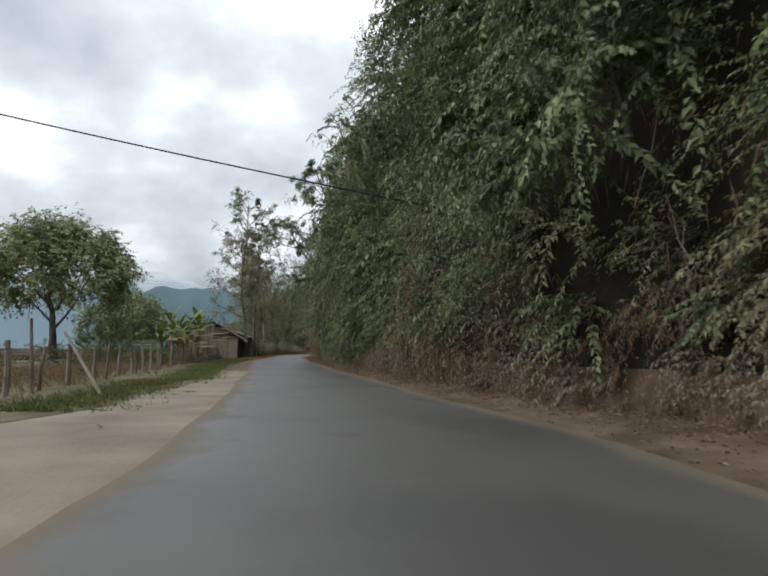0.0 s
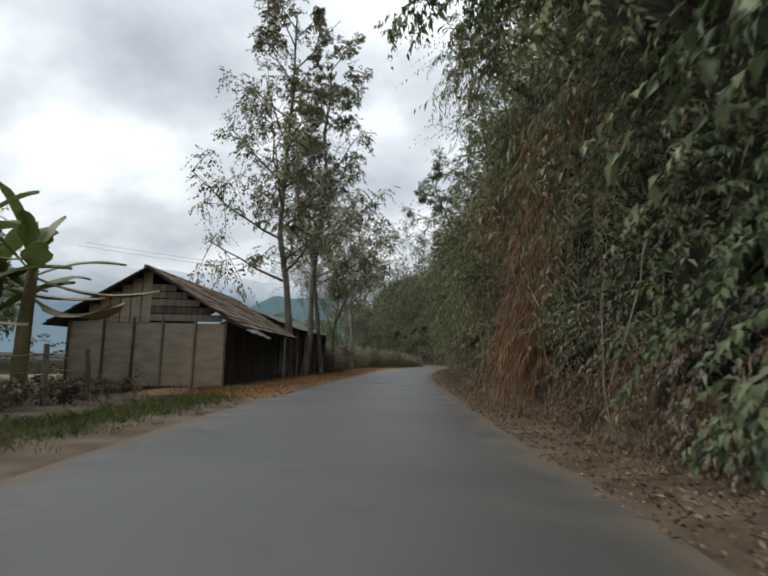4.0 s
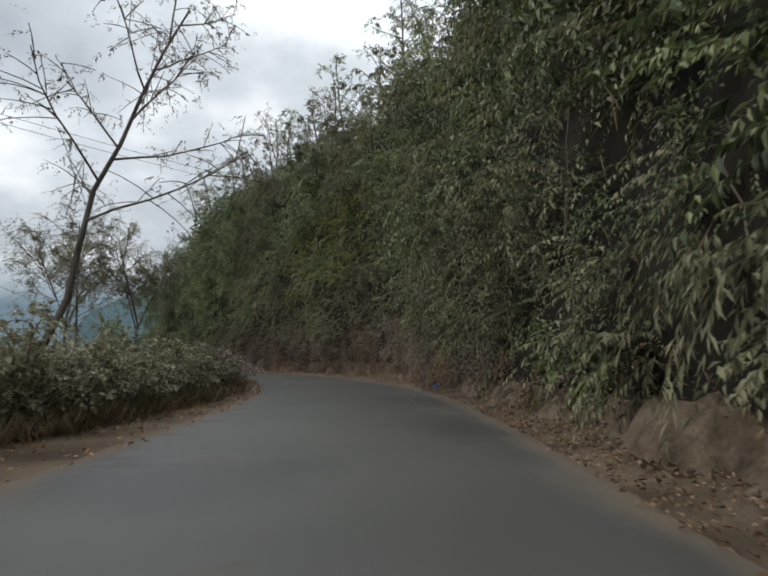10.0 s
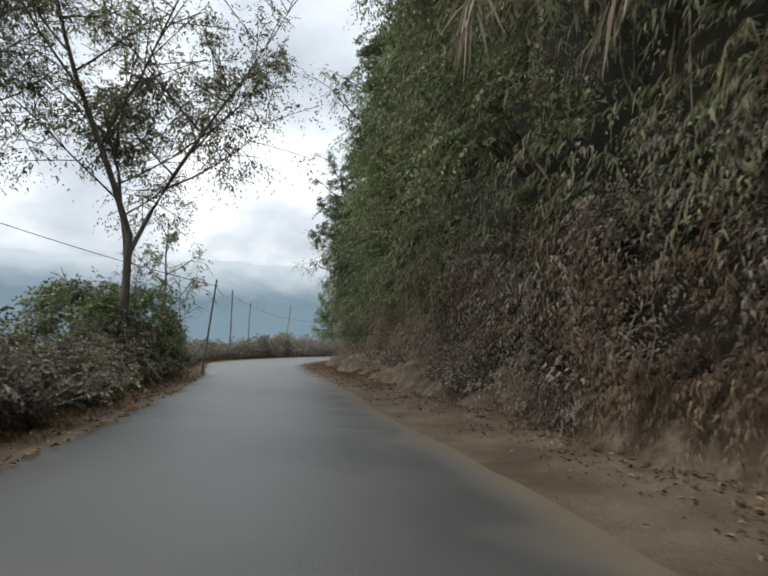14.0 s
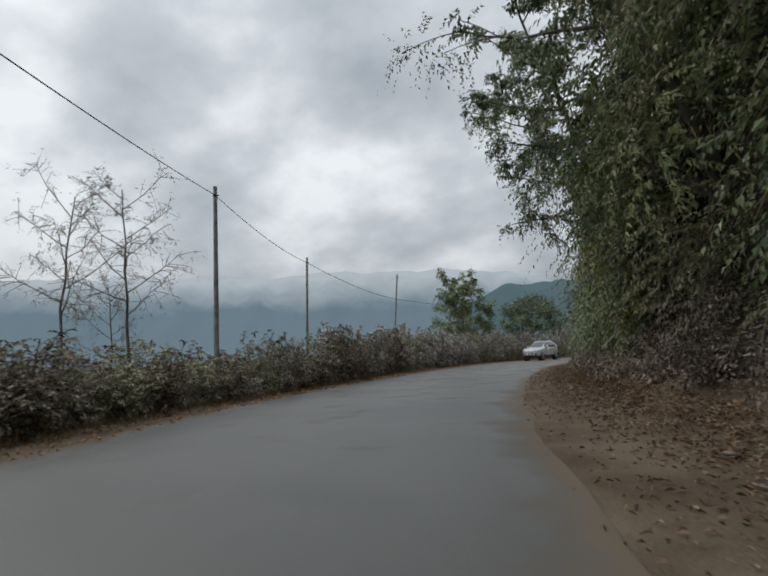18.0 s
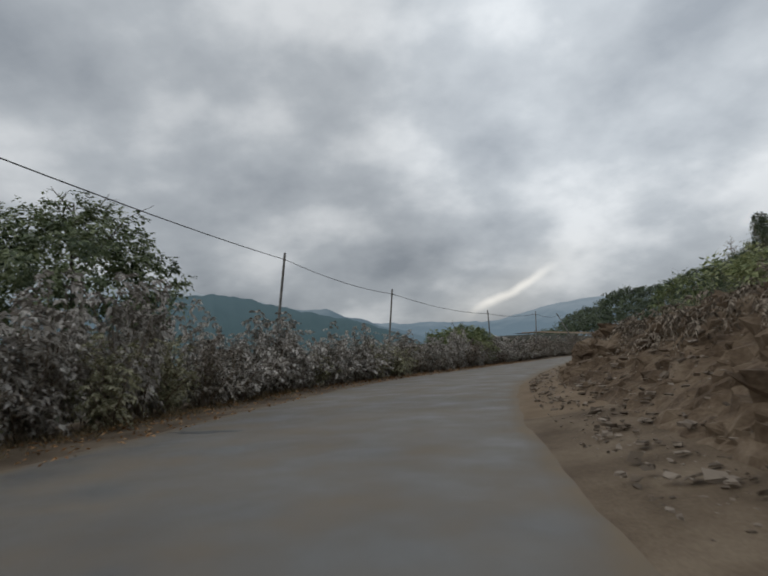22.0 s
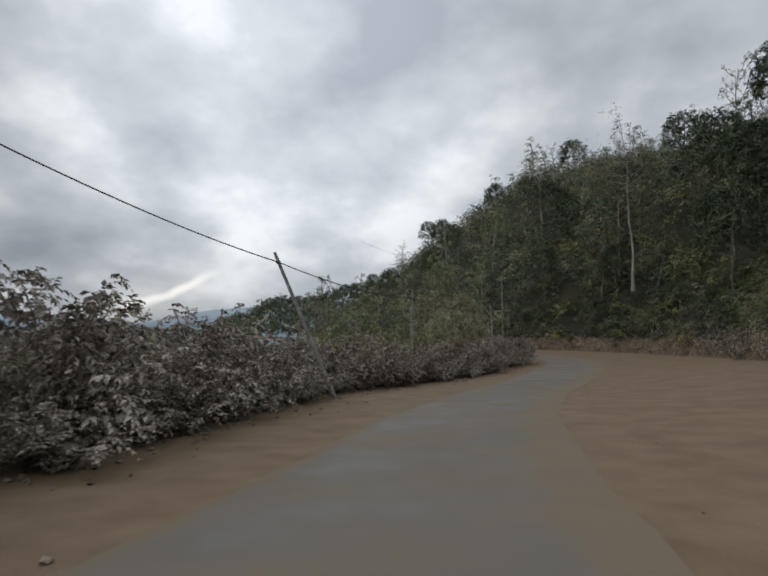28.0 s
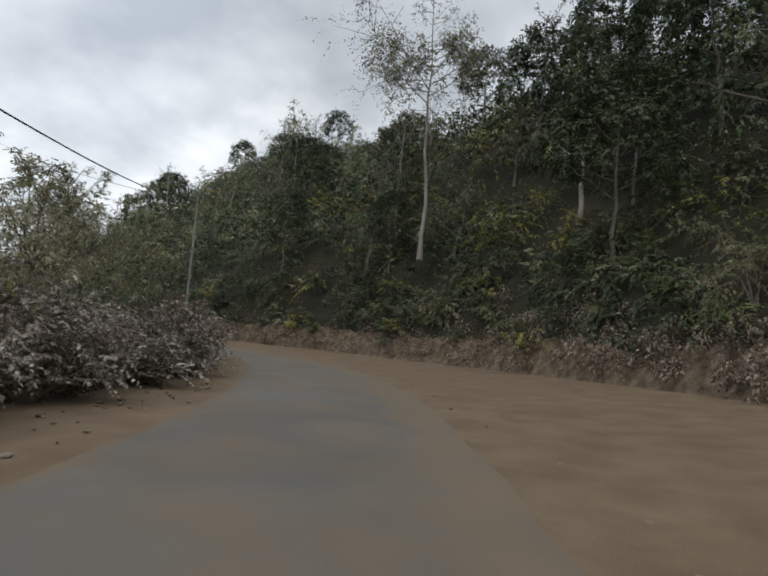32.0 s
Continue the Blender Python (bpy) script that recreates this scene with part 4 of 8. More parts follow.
def swell(s, h):
    """How far the growth stands out from the face: swelling masses some metres wide, with hollows between."""
    return np.clip(1.7 * lump(s, h * 0.7, 11.0, 63) + 0.8 * lump(s, h, 5.0, 64) + 0.5, -0.35, 2.3) * np.clip((h - 0.5) / 4, 0, 1)


cs, ch, cr = darts(rng, 9000, -14, 251, lambda x: np.minimum(face(x), 19) + 2.0, lambda x, h: np.clip(0.55 + h / 6, 0.55, 1.55) * (1 + 0.25 * lump(x, h, 9, 12)), 0.56)
N = len(cs)
bulge = swell(cs, ch)
cc, faces_out = on_face(cs, ch, bulge + 0.35 * cr * rng.uniform(-0.4, 1.0, N))
patch = lump(cs, ch * 1.3, 13, 61) + rng.normal(size=N) * 0.3
low = ch < wither(cs) + 0.7 * lump(cs, 0 * cs, 6, 88) - 0.2
brown = ((np.abs(cs - 67.4) < 1.7) | (np.abs(cs - 76.3) < 1.4)) & (ch > 1.0) & (ch < 9) | (np.abs(cs - 22) < 1.6) & (ch < 4.5) | (patch < -1.15) & (ch > 3)
brown |= low & (lump(cs, ch * 2, 5, 17) > 0.35)
grey = ~brown & low
rest = ~brown & ~grey
yellow = rest & (np.abs(cs - 176) < 7) & (ch > 6) & (rng.uniform(size=N) < 0.5) | rest & (patch > 1.0)
reedy = rest & ~yellow & (lump(cs, ch, 10, 44) + 0.5 * ((cs > 155) & (cs < 200)) > 0.55)
olive = rest & ~yellow & ~reedy & (patch > np.interp(cs, [4, 14, 18, 58, 66, 88, 100, 150, 180], [-0.2, 0.1, 0.6, 0.45, -0.7, -0.7, -0.3, -0.2, 0.0]))
dark = rest & ~yellow & ~reedy & ~olive & ((cs < 60) | (patch < -0.6) | (cs > 205))
mid_ = rest & ~yellow & ~reedy & ~olive & ~dark
# leaf length and width, droop, arch of the stems, spread
CLIFF = (("dark_creepers", dark, "leaf_dark", 0.2, 0.55, 0.5, 0.6, 0.75, "dark green broad-leaved creepers hanging over the hillside"),
         ("hillside_shrubs", mid_, "leaf_mid", 0.17, 0.42, 0.4, 0.5, 0.8, "green shrubs and creepers on the hillside"),
         ("dusty_shrubs", olive, "leaf_olive", 0.16, 0.38, 0.45, 0.55, 0.8, "olive dust-dulled shrubs on the hillside"),
         ("drooping_bamboo", reedy, "leaf_olive", 0.26, 0.17, 0.7, 0.85, 0.7, "long-leaved dusty bamboo arching over the hillside"),
         ("yellow_shrubs", yellow, "leaf_yellow", 0.18, 0.4, 0.4, 0.5, 0.8, "yellow-green shrubs on the hillside"),
         ("withered_shrubs", grey, "leaf_greybrown", 0.12, 0.3, 0.7, 0.6, 0.9, "withered grey-brown dusty shrubs at the foot of the hillside"),
         ("dead_creepers", brown, "leaf_brown", 0.15, 0.2, 0.9, 0.9, 0.8, "dead brown creepers and brush on the hillside"))
bare = (ch < ledge_high(cs) + 0.15) & (ledge_high(cs) > 0.35)
for name, sel, key, ln, wd, dr, arc, spr, label in CLIFF:
    sel = sel & ~bare
    narrow = name in ("drooping_bamboo", "dead_creepers")
    v, f = sprays(rng, cc[sel], cr[sel] * 1.25, faces_out[sel], 24, 24, ln, wd, dr, arc, 1.0, spr, tri=key in ("leaf_greybrown", "leaf_brown"), rank=0.45 if narrow else 0.8)
    stuff(name, v, f, M[key], label, "foliage")
# large shrubs that lean out over the face, each one thing
def dome(seed, key, leaf, wide, droop, arch, stems=84, per=30):
    """A broad shrub a metre in radius: arching leafy stems from a short woody fork."""
    r = np.random.default_rng(seed)
    n = 7
    a = r.uniform(0, 6.28, n)
    hub = np.stack([np.cos(a) * 0.3, np.sin(a) * 0.3, r.uniform(0.0, 0.35, n)], -1)
    out = hub / (np.linalg.norm(hub, axis=1, keepdims=True) + 1e-9) + [0, 0, 0.7]
    lv, lf = sprays(r, hub, r.uniform(0.7, 1.05, n), out, stems // n + 1, per, leaf, wide, droop, arch, 0.8, 0.8)
    t = np.linspace(0, 1, 5)[:, None]
    wv, wf = tubes([(np.array([0, 0, -0.5]) * (1 - t) + q * t + np.cumsum(r.normal(size=(5, 3)) * 0.02, 0), 0.035 - 0.025 * t[:, 0]) for q in hub], 4)
    return mesh_from("stem_frame", wv, wf, M["bark"], True), mesh_from("foliage", lv, lf, M[key])


DOMES = [(dome(501, "leaf_dark", 0.085, 0.5, 0.4, 0.55), "broad dark green shrub leaning from the hillside"),
         (dome(502, "leaf_mid", 0.075, 0.42, 0.35, 0.5), "leafy green shrub leaning from the hillside"),
         (dome(503, "leaf_olive", 0.07, 0.36, 0.4, 0.55), "dusty olive shrub leaning from the hillside"),
         (dome(504, "leaf_olive", 0.11, 0.16, 0.6, 0.8), "arching dusty bamboo clump on the hillside"),
         (dome(505, "leaf_yellow", 0.075, 0.4, 0.35, 0.5), "yellow-green shrub leaning from the hillside"),
         (dome(506, "leaf_mid", 0.06, 0.45, 0.3, 0.4, 80, 30), "dense small-leaved green shrub on the hillside")]
protos_d = []
for (wood_, leaf_), label in DOMES:
    ob = thing("hillside_shrub", label, "shrub", "shrubs of the hillside")
    part("stem_frame", wood_, ob)
    part("foliage", leaf_, ob)
    protos_d.append(ob)
ds, dh, dr_ = darts(rng, 1500, -8, 246, lambda x: np.minimum(face(x), 17) + 2.5, lambda x, h: 1.5 + 0.09 * h, 0.72)
ok = (dh > wither(ds) + 1.6) & ~(((np.abs(ds - 67.4) < 2.8) | (np.abs(ds - 76.3) < 2.2)) & (dh < 9.5))
ds, dh, dr_ = ds[ok], dh[ok], dr_[ok]
dp, do_ = on_face(ds, dh, np.maximum(swell(ds, dh), -0.4) * 0.8 + 0.15)
kind_ = np.where(lump(ds, dh, 12, 61) > 0.9, 4, np.where(ds < 62, rng.choice([0, 0, 1, 5], len(ds)), np.where(ds < 110, rng.choice([1, 2, 3, 5, 1], len(ds)), np.where(
    ds < 160, rng.choice([1, 0, 2, 5], len(ds)), np.where(ds < 200, rng.choice([1, 2, 3, 3, 4, 5], len(ds)), rng.choice([0, 1, 5, 0], len(ds)))))))
extra = [(97, 8.0, 3.0, 2.5, 1), (101, 10.5, 2.8, 2.6, 5), (94, 6.5, 2.2, 1.9, 2), (104, 12.5, 2.0, 2.6, 1)]
for e_s, e_h, e_o, e_r, e_k in extra:
    p, o = on_face(np.array([float(e_s)]), np.array([float(e_h)]), np.array([float(e_o)]))
    dp, do_, dr_, kind_ = np.vstack([dp, p]), np.vstack([do_, o]), np.r_[dr_, e_r], np.r_[kind_, e_k]
used_d = set()
for p, o, r_, k in zip(dp, do_, dr_, kind_):
    m = pose(*(float(q) for q in p)) @ Vector(o + np.array([0, 0, 0.9])).to_track_quat("Z", "Y").to_matrix().to_4x4() @ pose(0, 0, 0, 0, 0, rng.uniform(0, 360)) @ Matrix.Diagonal((r_, r_, r_ * rng.uniform(0.85, 1.15), 1))
    ob = copy_thing(protos_d[k], m) if k in used_d else protos_d[k]
    ob.matrix_basis = m
    used_d.add(k)
# smaller growth set back between the clumps
gs, gh, gr = darts(rng, 9000, -14, 251, lambda x: np.minimum(face(x), 17) + 1.0, lambda x, h: 0.55 + 0.25 * np.clip(h / 5, 0, 1), 0.52)
gc, go = on_face(gs, gh, np.full(len(gs), -0.1))
gp = lump(gs, gh, 7, 71)
clear_ = (gh > ledge_high(gs) + 0.1) | (ledge_high(gs) < 0.35)
gs, gh, gr, gc, go, gp = gs[clear_], gh[clear_], gr[clear_], gc[clear_], go[clear_], gp[clear_]
glow_ = gh < wither(gs)
for name, sel, key, ln, label in (("undergrowth", ~glow_ & (gp > 0.1), "leaf_mid", 0.13, "small green plants between the hillside shrubs"),
                                  ("dark_undergrowth", ~glow_ & (gp <= 0.1), "leaf_dark", 0.15, "small dark plants between the hillside shrubs"),
                                  ("withered_undergrowth", glow_, "leaf_brown", 0.1, "matted dead brown undergrowth at the foot of the hillside")):
    v, f = sprays(rng, gc[sel], gr[sel] * 1.25, go[sel], 12, 16, ln, 0.4, 0.5, 0.6, 1.0, 0.9, tri=True)
    stuff(name, v, f, M[key], label, "foliage")
# leafy vines that hang down over the face
N = 2600
vs_ = rng.uniform(-12, 248, N)
vh = rng.uniform(0.25, 1.0, N) * (np.minimum(face(vs_), 15) + 1)
keep_v = (lump(vs_, vh * 0.3, 4.5, 52) > 0.1) & (vh > wither(vs_) + 1.5)
vs_, vh = vs_[keep_v], vh[keep_v]
vb = swell(vs_, vh)
vt, vo = on_face(vs_, vh, vb + rng.uniform(0.4, 1.5, len(vs_)))
vd = np.minimum(rng.uniform(1.0, 3.6, len(vs_)), vh - 0.8)
tone = lump(vs_, 0 * vs_, 9, 15)
for name, sel, key, ln, wd, label in (("green_vines", tone > 0.2, "leaf_mid", 0.13, 0.55, "leafy green vines hanging down the hillside"),
                                      ("dusty_vines", (tone <= 0.2) & (tone > -0.45), "leaf_olive", 0.12, 0.5, "dusty olive vines hanging down the hillside"),
                                      ("dry_vines", tone <= -0.45, "leaf_greybrown", 0.12, 0.3, "dry brown vines hanging down the hillside")):
    v, f = curtains(rng, vt[sel], vd[sel], vo[sel], 42, ln, wd, tri=True)
    stuff(name, v, f, M[key], label, "vines")
# leaves close against the earth, so that no bare face shows between the bushes
N = 85000
fs_ = rng.uniform(-14, 252, N)
fh = rng.uniform(0.3, 1, N) ** 0.8 * (face(fs_) + 4)
fd = np.where(fh < face(fs_), fh / steep(fs_), face(fs_) / steep(fs_) + (fh - face(fs_)) / gentle(fs_))
fc = place(fs_, bank_foot(fs_) + toe(fs_) + fd - rng.uniform(0, 0.45, N), bank_height(fs_, fd + toe(fs_)) + rng.uniform(-0.1, 0.4, N))
v, f = leaves(rng, fc, rng.normal(size=(N, 3)) * 0.6 + [0, 0, -0.8], rng.uniform(0.2, 0.38, N), rng.uniform(0.12, 0.2, N), tri=True)
stuff("ivy", v, f, M["leaf_dark"], "dark ivy close against the hillside earth", "foliage")
# scrub over the brow
N = 1100
cs = rng.uniform(-20, 246, N)
cd = toe(cs) + face(cs) / steep(cs) + rng.uniform(0, 1, N) ** 1.3 * 14
cc = place(cs, bank_foot(cs) + cd, bank_height(cs, cd) + 0.7)
cr = rng.uniform(1.1, 2.6, N)
upw = np.tile([[0, 0, 1.0]], (N, 1))
q = lump(cs, cd, 12, 66) + rng.normal(size=N) * 0.4
for name, sel, key, label in (("brow_scrub", q > 0.1, "leaf_mid", "green scrub along the brow of the hillside"),
                              ("brow_dry_scrub", (q <= 0.1) & (q > -0.6), "leaf_olive", "olive scrub along the brow of the hillside"),
                              ("brow_dark_scrub", q <= -0.6, "leaf_dark", "dark scrub along the brow of the hillside")):
    v, f = sprays(rng, cc[sel], cr[sel] * 1.2, upw[sel], 13, 16, 0.3, 0.45, 0.3, 0.5, 0.9, 0.9, tri=True)
    stuff(name, v, f, M[key], label, "bush")

# low withered brush on the loose slope below the last of the hillside
N = 330
cs = rng.uniform(180, 258, N)
cd = rng.uniform(0.25, 1.0, N) * (toe(cs) + 0.5)
cc = place(cs, bank_foot(cs) + cd, bank_height(cs, cd) + 0.15)
v, f = bushes(rng, cc, rng.uniform(0.25, 0.7, N), np.tile([[-0.4, 0, 0.8]], (N, 1)), 9, 22, 0.12, 0.45, 0.5, tri=True)
stuff("slope_brush", v, f, M["leaf_greybrown"], "low withered brush on the loose slope", "bush")

# withered brush hanging close over the lower hillside
N = 1700
bs_ = rng.uniform(150, 214, N)
bs_[900:] = rng.uniform(-4, 104, N - 900)
bh = np.maximum(rng.uniform(0, 1, N) ** 1.2 * (wither(bs_) + 0.8), ledge_high(bs_) + 0.1)
bc, bo = on_face(bs_, bh, 0.12 + 0.25 * rng.uniform(size=N))
br_ = rng.uniform(0.35, 0.8, N)
mix = lump(bs_, bh, 4.0, 19) + rng.normal(size=N) * 0.4
for name, sel, key, ln, wd, label in (("hanging_withered_brush", mix < 0.2, "leaf_brown", 0.13, 0.16, "withered red-brown brush hanging over the lower hillside"),
                                      ("hanging_dusty_brush", mix >= 0.2, "leaf_greybrown", 0.11, 0.3, "dusty grey-brown brush drooping over the lower hillside")):
    v, f = sprays(rng, bc[sel], br_[sel], bo[sel], 12, 20, ln, wd, 0.9, 0.9, 0.9, 0.9, tri=True, rank=0.6)
    stuff(name, v, f, M[key], label, "foliage")

# dark creepers massed over the end of the hillside
N = 300
cs = rng.uniform(236, 253, N)
ch = rng.uniform(1.7, 9.5, N)
cc = place(cs, bank_foot(cs) + toe(cs) + ch / steep(cs) - 0.5 - 0.14 * ch + rng.uniform(-0.3, 0.6, N), ch)
bo = np.tile([[-0.6, -0.5, 0.5]], (N, 1))
v, f = sprays(rng, cc, rng.uniform(0.7, 1.6, N), bo, 18, 20, 0.17, 0.5, 0.5, 0.6, 1.0, 0.8, tri=True)
stuff("massed_creepers", v, f, M["leaf_dark"], "dark green creepers massed over the end of the hillside", "foliage")

# thin scrub along the top of the bare cutting
N = 380
cs = rng.uniform(246, 292, N)
cd = toe(cs) + face(cs) / steep(cs) + rng.uniform(-0.3, 5, N)
cc = place(cs, bank_foot(cs) + cd, bank_height(cs, cd) + 0.5)
v, f = bushes(rng, cc, rng.uniform(0.3, 0.75, N) * np.interp(cs, [246, 262, 292], [1.3, 0.9, 0.5]), np.tile([[0, 0, 1.0]], (N, 1)), 12, 24, 0.13, 0.38, 0.1, tri=True)
stuff("cutting_scrub", v, f, M["leaf_mid"], "thin green scrub along the top of the earth cutting", "bush")

# fallen leaves along the shoulders
ls = rng.uniform(-12, 262, 75000)
ls[:13000] = rng.uniform(178, 262, 13000)
ls[60000:] = rng.uniform(196, 262, 15000)
ls[13000:30000] = rng.uniform(20, 145, 17000)
lu = bank_foot(ls) - np.abs(rng.normal(size=len(ls))) * np.where((ls < 150) | (ls > 196), 0.95, 0.75) + np.where(ls < 150, 0.25, 0.5) + np.where(np.arange(len(ls)) < 13000, rng.uniform(0, 1, len(ls)) * toe(ls), 0)
lu = np.maximum(lu, road_right(ls) - 0.1 + 0.5 * rng.uniform(size=len(ls)) ** 2)
ld = lu - bank_foot(ls)
la = place(ls, lu, np.where(ld > 0, bank_height(ls, ld) + 0.03, 0.05 + foot_rise(ls) * np.clip(1 + ld / 1.5, 0, 1) ** 1.5))
lv, lf = leaves(rng, la, rng.normal(size=(len(ls), 3)) * [1, 1, 0.25], rng.uniform(0.04, 0.105, len(ls)), 0.038, 0.3)
stuff("leaf_litter", lv, lf, M["litter"], "brown fallen leaves along the foot of the bank", "leaf litter")


# ---- trees ----
def tree_meshes(seed, height, girth, first, limbs, reach, rise, twigs, per, leaf, wide, key, bark, clump=0.5, lean=0.05, forks=1, droop=0.35, top=0.94, split=0.0, ball=None, tri=False):
    """Wood and leaf meshes of a tree at the origin. first: where the limbs begin; reach: their length; rise: how steeply they climb."""
    r = np.random.default_rng(seed)
    lines, tips = [], []
    for fk in range(forks):
        tilt = r.normal(size=2) * lean + (0 if forks == 1 else 0.24 if split else 0.16) * np.array([math.cos(2.4 * fk + seed), math.sin(2.4 * fk + seed)])
        t = np.linspace(0, 1, 9)
        bend = np.cumsum(r.normal(size=(9, 2)) * 0.022 * height * 0.35, 0)
        bend -= bend[0]
        hh = height * (1 - 0.13 * fk)
        free = np.clip(t - split, 0, 1) / (1 - split) if split else t
        bend *= (free if split else 1.0 + 0 * t)[:, None]
        trunk = np.stack([tilt[0] * free * hh + bend[:, 0], tilt[1] * free * hh + bend[:, 1], t * hh * top], -1)
        gr = girth * (1 if fk == 0 else 0.72)
        lines.append((trunk, gr * (1 - 0.82 * t) + 0.012 + gr * 0.5 * np.exp(-t * 16) * (fk == 0 or not split)))
        for k in range(limbs):
            q = first + (1 - first) * (k + r.uniform(0, 0.8)) / limbs
            base = np.array([np.interp(q, t, trunk[:, i]) for i in range(3)])
            az = 2.4 * k + r.uniform(-0.5, 0.5) + fk
            ln = reach * height * (1.05 - 0.55 * (q - first) / (1 - first)) * r.uniform(0.65, 1.15)
            el = rise + r.uniform(-0.2, 0.2) + 0.4 * (q - first)
            w = np.linspace(0, 1, 6)[:, None]
            dirn = np.array([math.cos(az) * math.cos(el), math.sin(az) * math.cos(el), math.sin(el)])
            limb = base + dirn * ln * w + np.array([0, 0, 1]) * ln * 0.16 * w**2 + np.cumsum(r.normal(size=(6, 3)) * ln * 0.03, 0) * w
            lr = gr * 0.42 * (1 - 0.55 * q)
            lines.append((limb, lr * (1 - 0.8 * w[:, 0]) + 0.008))
            for m in range(twigs):
                x = r.uniform(0.3, 1.0)
                b = np.array([np.interp(x, w[:, 0], limb[:, i]) for i in range(3)])
                d = dirn * 0.6 + r.normal(size=3) * 0.75 + [0, 0, 0.15]
                d /= np.linalg.norm(d)
                tl = ln * r.uniform(0.22, 0.48)
                y = np.linspace(0, 1, 4)[:, None]
                tw = b + d * tl * y - np.array([0, 0, 1]) * tl * droop * 0.5 * y**2
                lines.append((tw, lr * 0.3 * (1 - 0.8 * y[:, 0]) + 0.01))
                tips.append((tw[2], tl))
                tips.append((tw[3], tl))
    if ball:
        # boughs over an uneven rounded crown: (radius, half height, height of its middle, boughs)
        n = ball[3]
        v = r.normal(size=(n, 3))
        v /= np.linalg.norm(v, axis=1, keepdims=True)
        v[:, 2] = np.where(v[:, 2] < -0.45, -v[:, 2], v[:, 2])
        rough_ = 1 + 0.16 * lump(v[:, 0] * 4, v[:, 1] * 4 + v[:, 2] * 3, 3.0, seed)
        hubs = v * (r.uniform(0.72, 1.05, n) * rough_)[:, None] * [ball[0], ball[0], ball[1]] + [0, 0, ball[2]]
        tips = [(h, ball[0] * 0.42 * r.uniform(0.7, 1.3)) for h in hubs]
    wv, wf = tubes([q for q in lines if len(q[0]) > 4], 5)
    tv, tf = tubes([q for q in lines if len(q[0]) <= 4], 3)
    wv, wf = np.concatenate([wv, tv]), np.concatenate([wf, tf + len(wv)])
    wood = mesh_from("trunk", wv, wf, M[bark], True)
    c = np.array([p for p, _ in tips])
    rad = np.array([max(0.25, x * clump) for _, x in tips])
    axis = c - np.array([0, 0, 0.72 * c[:, 2].max()])
    axis /= np.linalg.norm(axis, axis=1, keepdims=True) + 1e-9
    lv, lf = sprays(r, c, rad * 1.5, axis + [0, 0, 0.25], max(2, per // 8), min(per, 8), leaf, wide, droop, 0.4, 0.7, 0.8, tri=tri)
    return wood, mesh_from("crown", lv, lf, M[key])


def tree(meshes, name, label, m, group=""):
    ob = thing(name, label, "tree", group, m)
    part("trunk", meshes[0], ob)
    part("crown", meshes[1], ob)
    return ob


def ground_at(x, y):
    z, s, u = surface(np.array([x], float), np.array([y], float))
    return float(z[0]), float(s[0]), float(u[0])


# the kinds of trees that clothe the hillside
KINDS = [
    tree_meshes(101, 10, 0.16, 0.4, 9, 0.3, 0.55, 4, 26, 0.26, 0.42, "leaf_mid", "bark_pale", 0.6, tri=True),
    tree_meshes(102, 8.5, 0.15, 0.28, 10, 0.34, 0.45, 4, 30, 0.28, 0.45, "leaf_dark", "bark", tri=True),
    tree_meshes(103, 11, 0.15, 0.5, 8, 0.28, 0.6, 4, 14, 0.24, 0.4, "leaf_olive", "bark_pale", tri=True),
    tree_meshes(104, 7, 0.11, 0.2, 10, 0.32, 0.6, 4, 24, 0.26, 0.4, "leaf_olive", "bark", tri=True),
    tree_meshes(105, 9, 0.12, 0.45, 8, 0.3, 0.55, 5, 7, 0.2, 0.4, "leaf_brown", "bark_pale", tri=True),
]
LABELS = ["slender green forest tree on the hillside", "dense dark green forest tree", "tall thin pale-trunked forest tree",
          "small olive green hillside tree", "sparse half-bare tree with thin brown leaves"]
rt = random.Random(5)
protos = [tree(KINDS[k], "forest_tree", LABELS[k], pose(0, 0, 0), "forest trees") for k in range(5)]
spots = []
for n in range(110):
    s = rt.uniform(-20, 258)
    d = float(toe(s) + face(s) / steep(s)) + (rt.uniform(-0.8, 2.5) if n % 3 else rt.uniform(1, 9))
    p = place(s, bank_foot(s) + d, bank_height(s, d))
    spots.append((float(p[0]), float(p[1]), float(p[2]) - 0.3, rt.uniform(0.7, 1.05)))
tries = 0
while len(spots) < 110 + 190 and tries < 9000:
    tries += 1
    x, y = rt.uniform(5, 210), rt.uniform(190, 470)
    z, s, u = ground_at(x, y)
    if s > 356 and z > 2.5 and u > bank_foot(s) + 3 and rt.random() < max(0.12, 1.2 - u / 90):
        spots.append((x, y, z - 0.2, rt.uniform(0.65, 1.15) * (1 + u / 300)))
for n, (x, y, z, k) in enumerate(spots):
    which = rt.choice([0, 0, 1, 1, 2, 3, 3, 4] if n >= 110 else [0, 0, 1, 2, 3, 3])
    m = pose(x, y, z, rt.uniform(-5, 5), rt.uniform(-16, 0) if n < 110 else rt.uniform(-4, 4), 0) @ pose(0, 0, 0, 0, 0, rt.uniform(0, 360)) @ Matrix.Diagonal((k, k, k * rt.uniform(0.85, 1.2), 1))
    if n < 5:
        protos[n].matrix_basis = m
    else:
        ob = copy_thing(protos[which], m)
        ob.matrix_basis = m
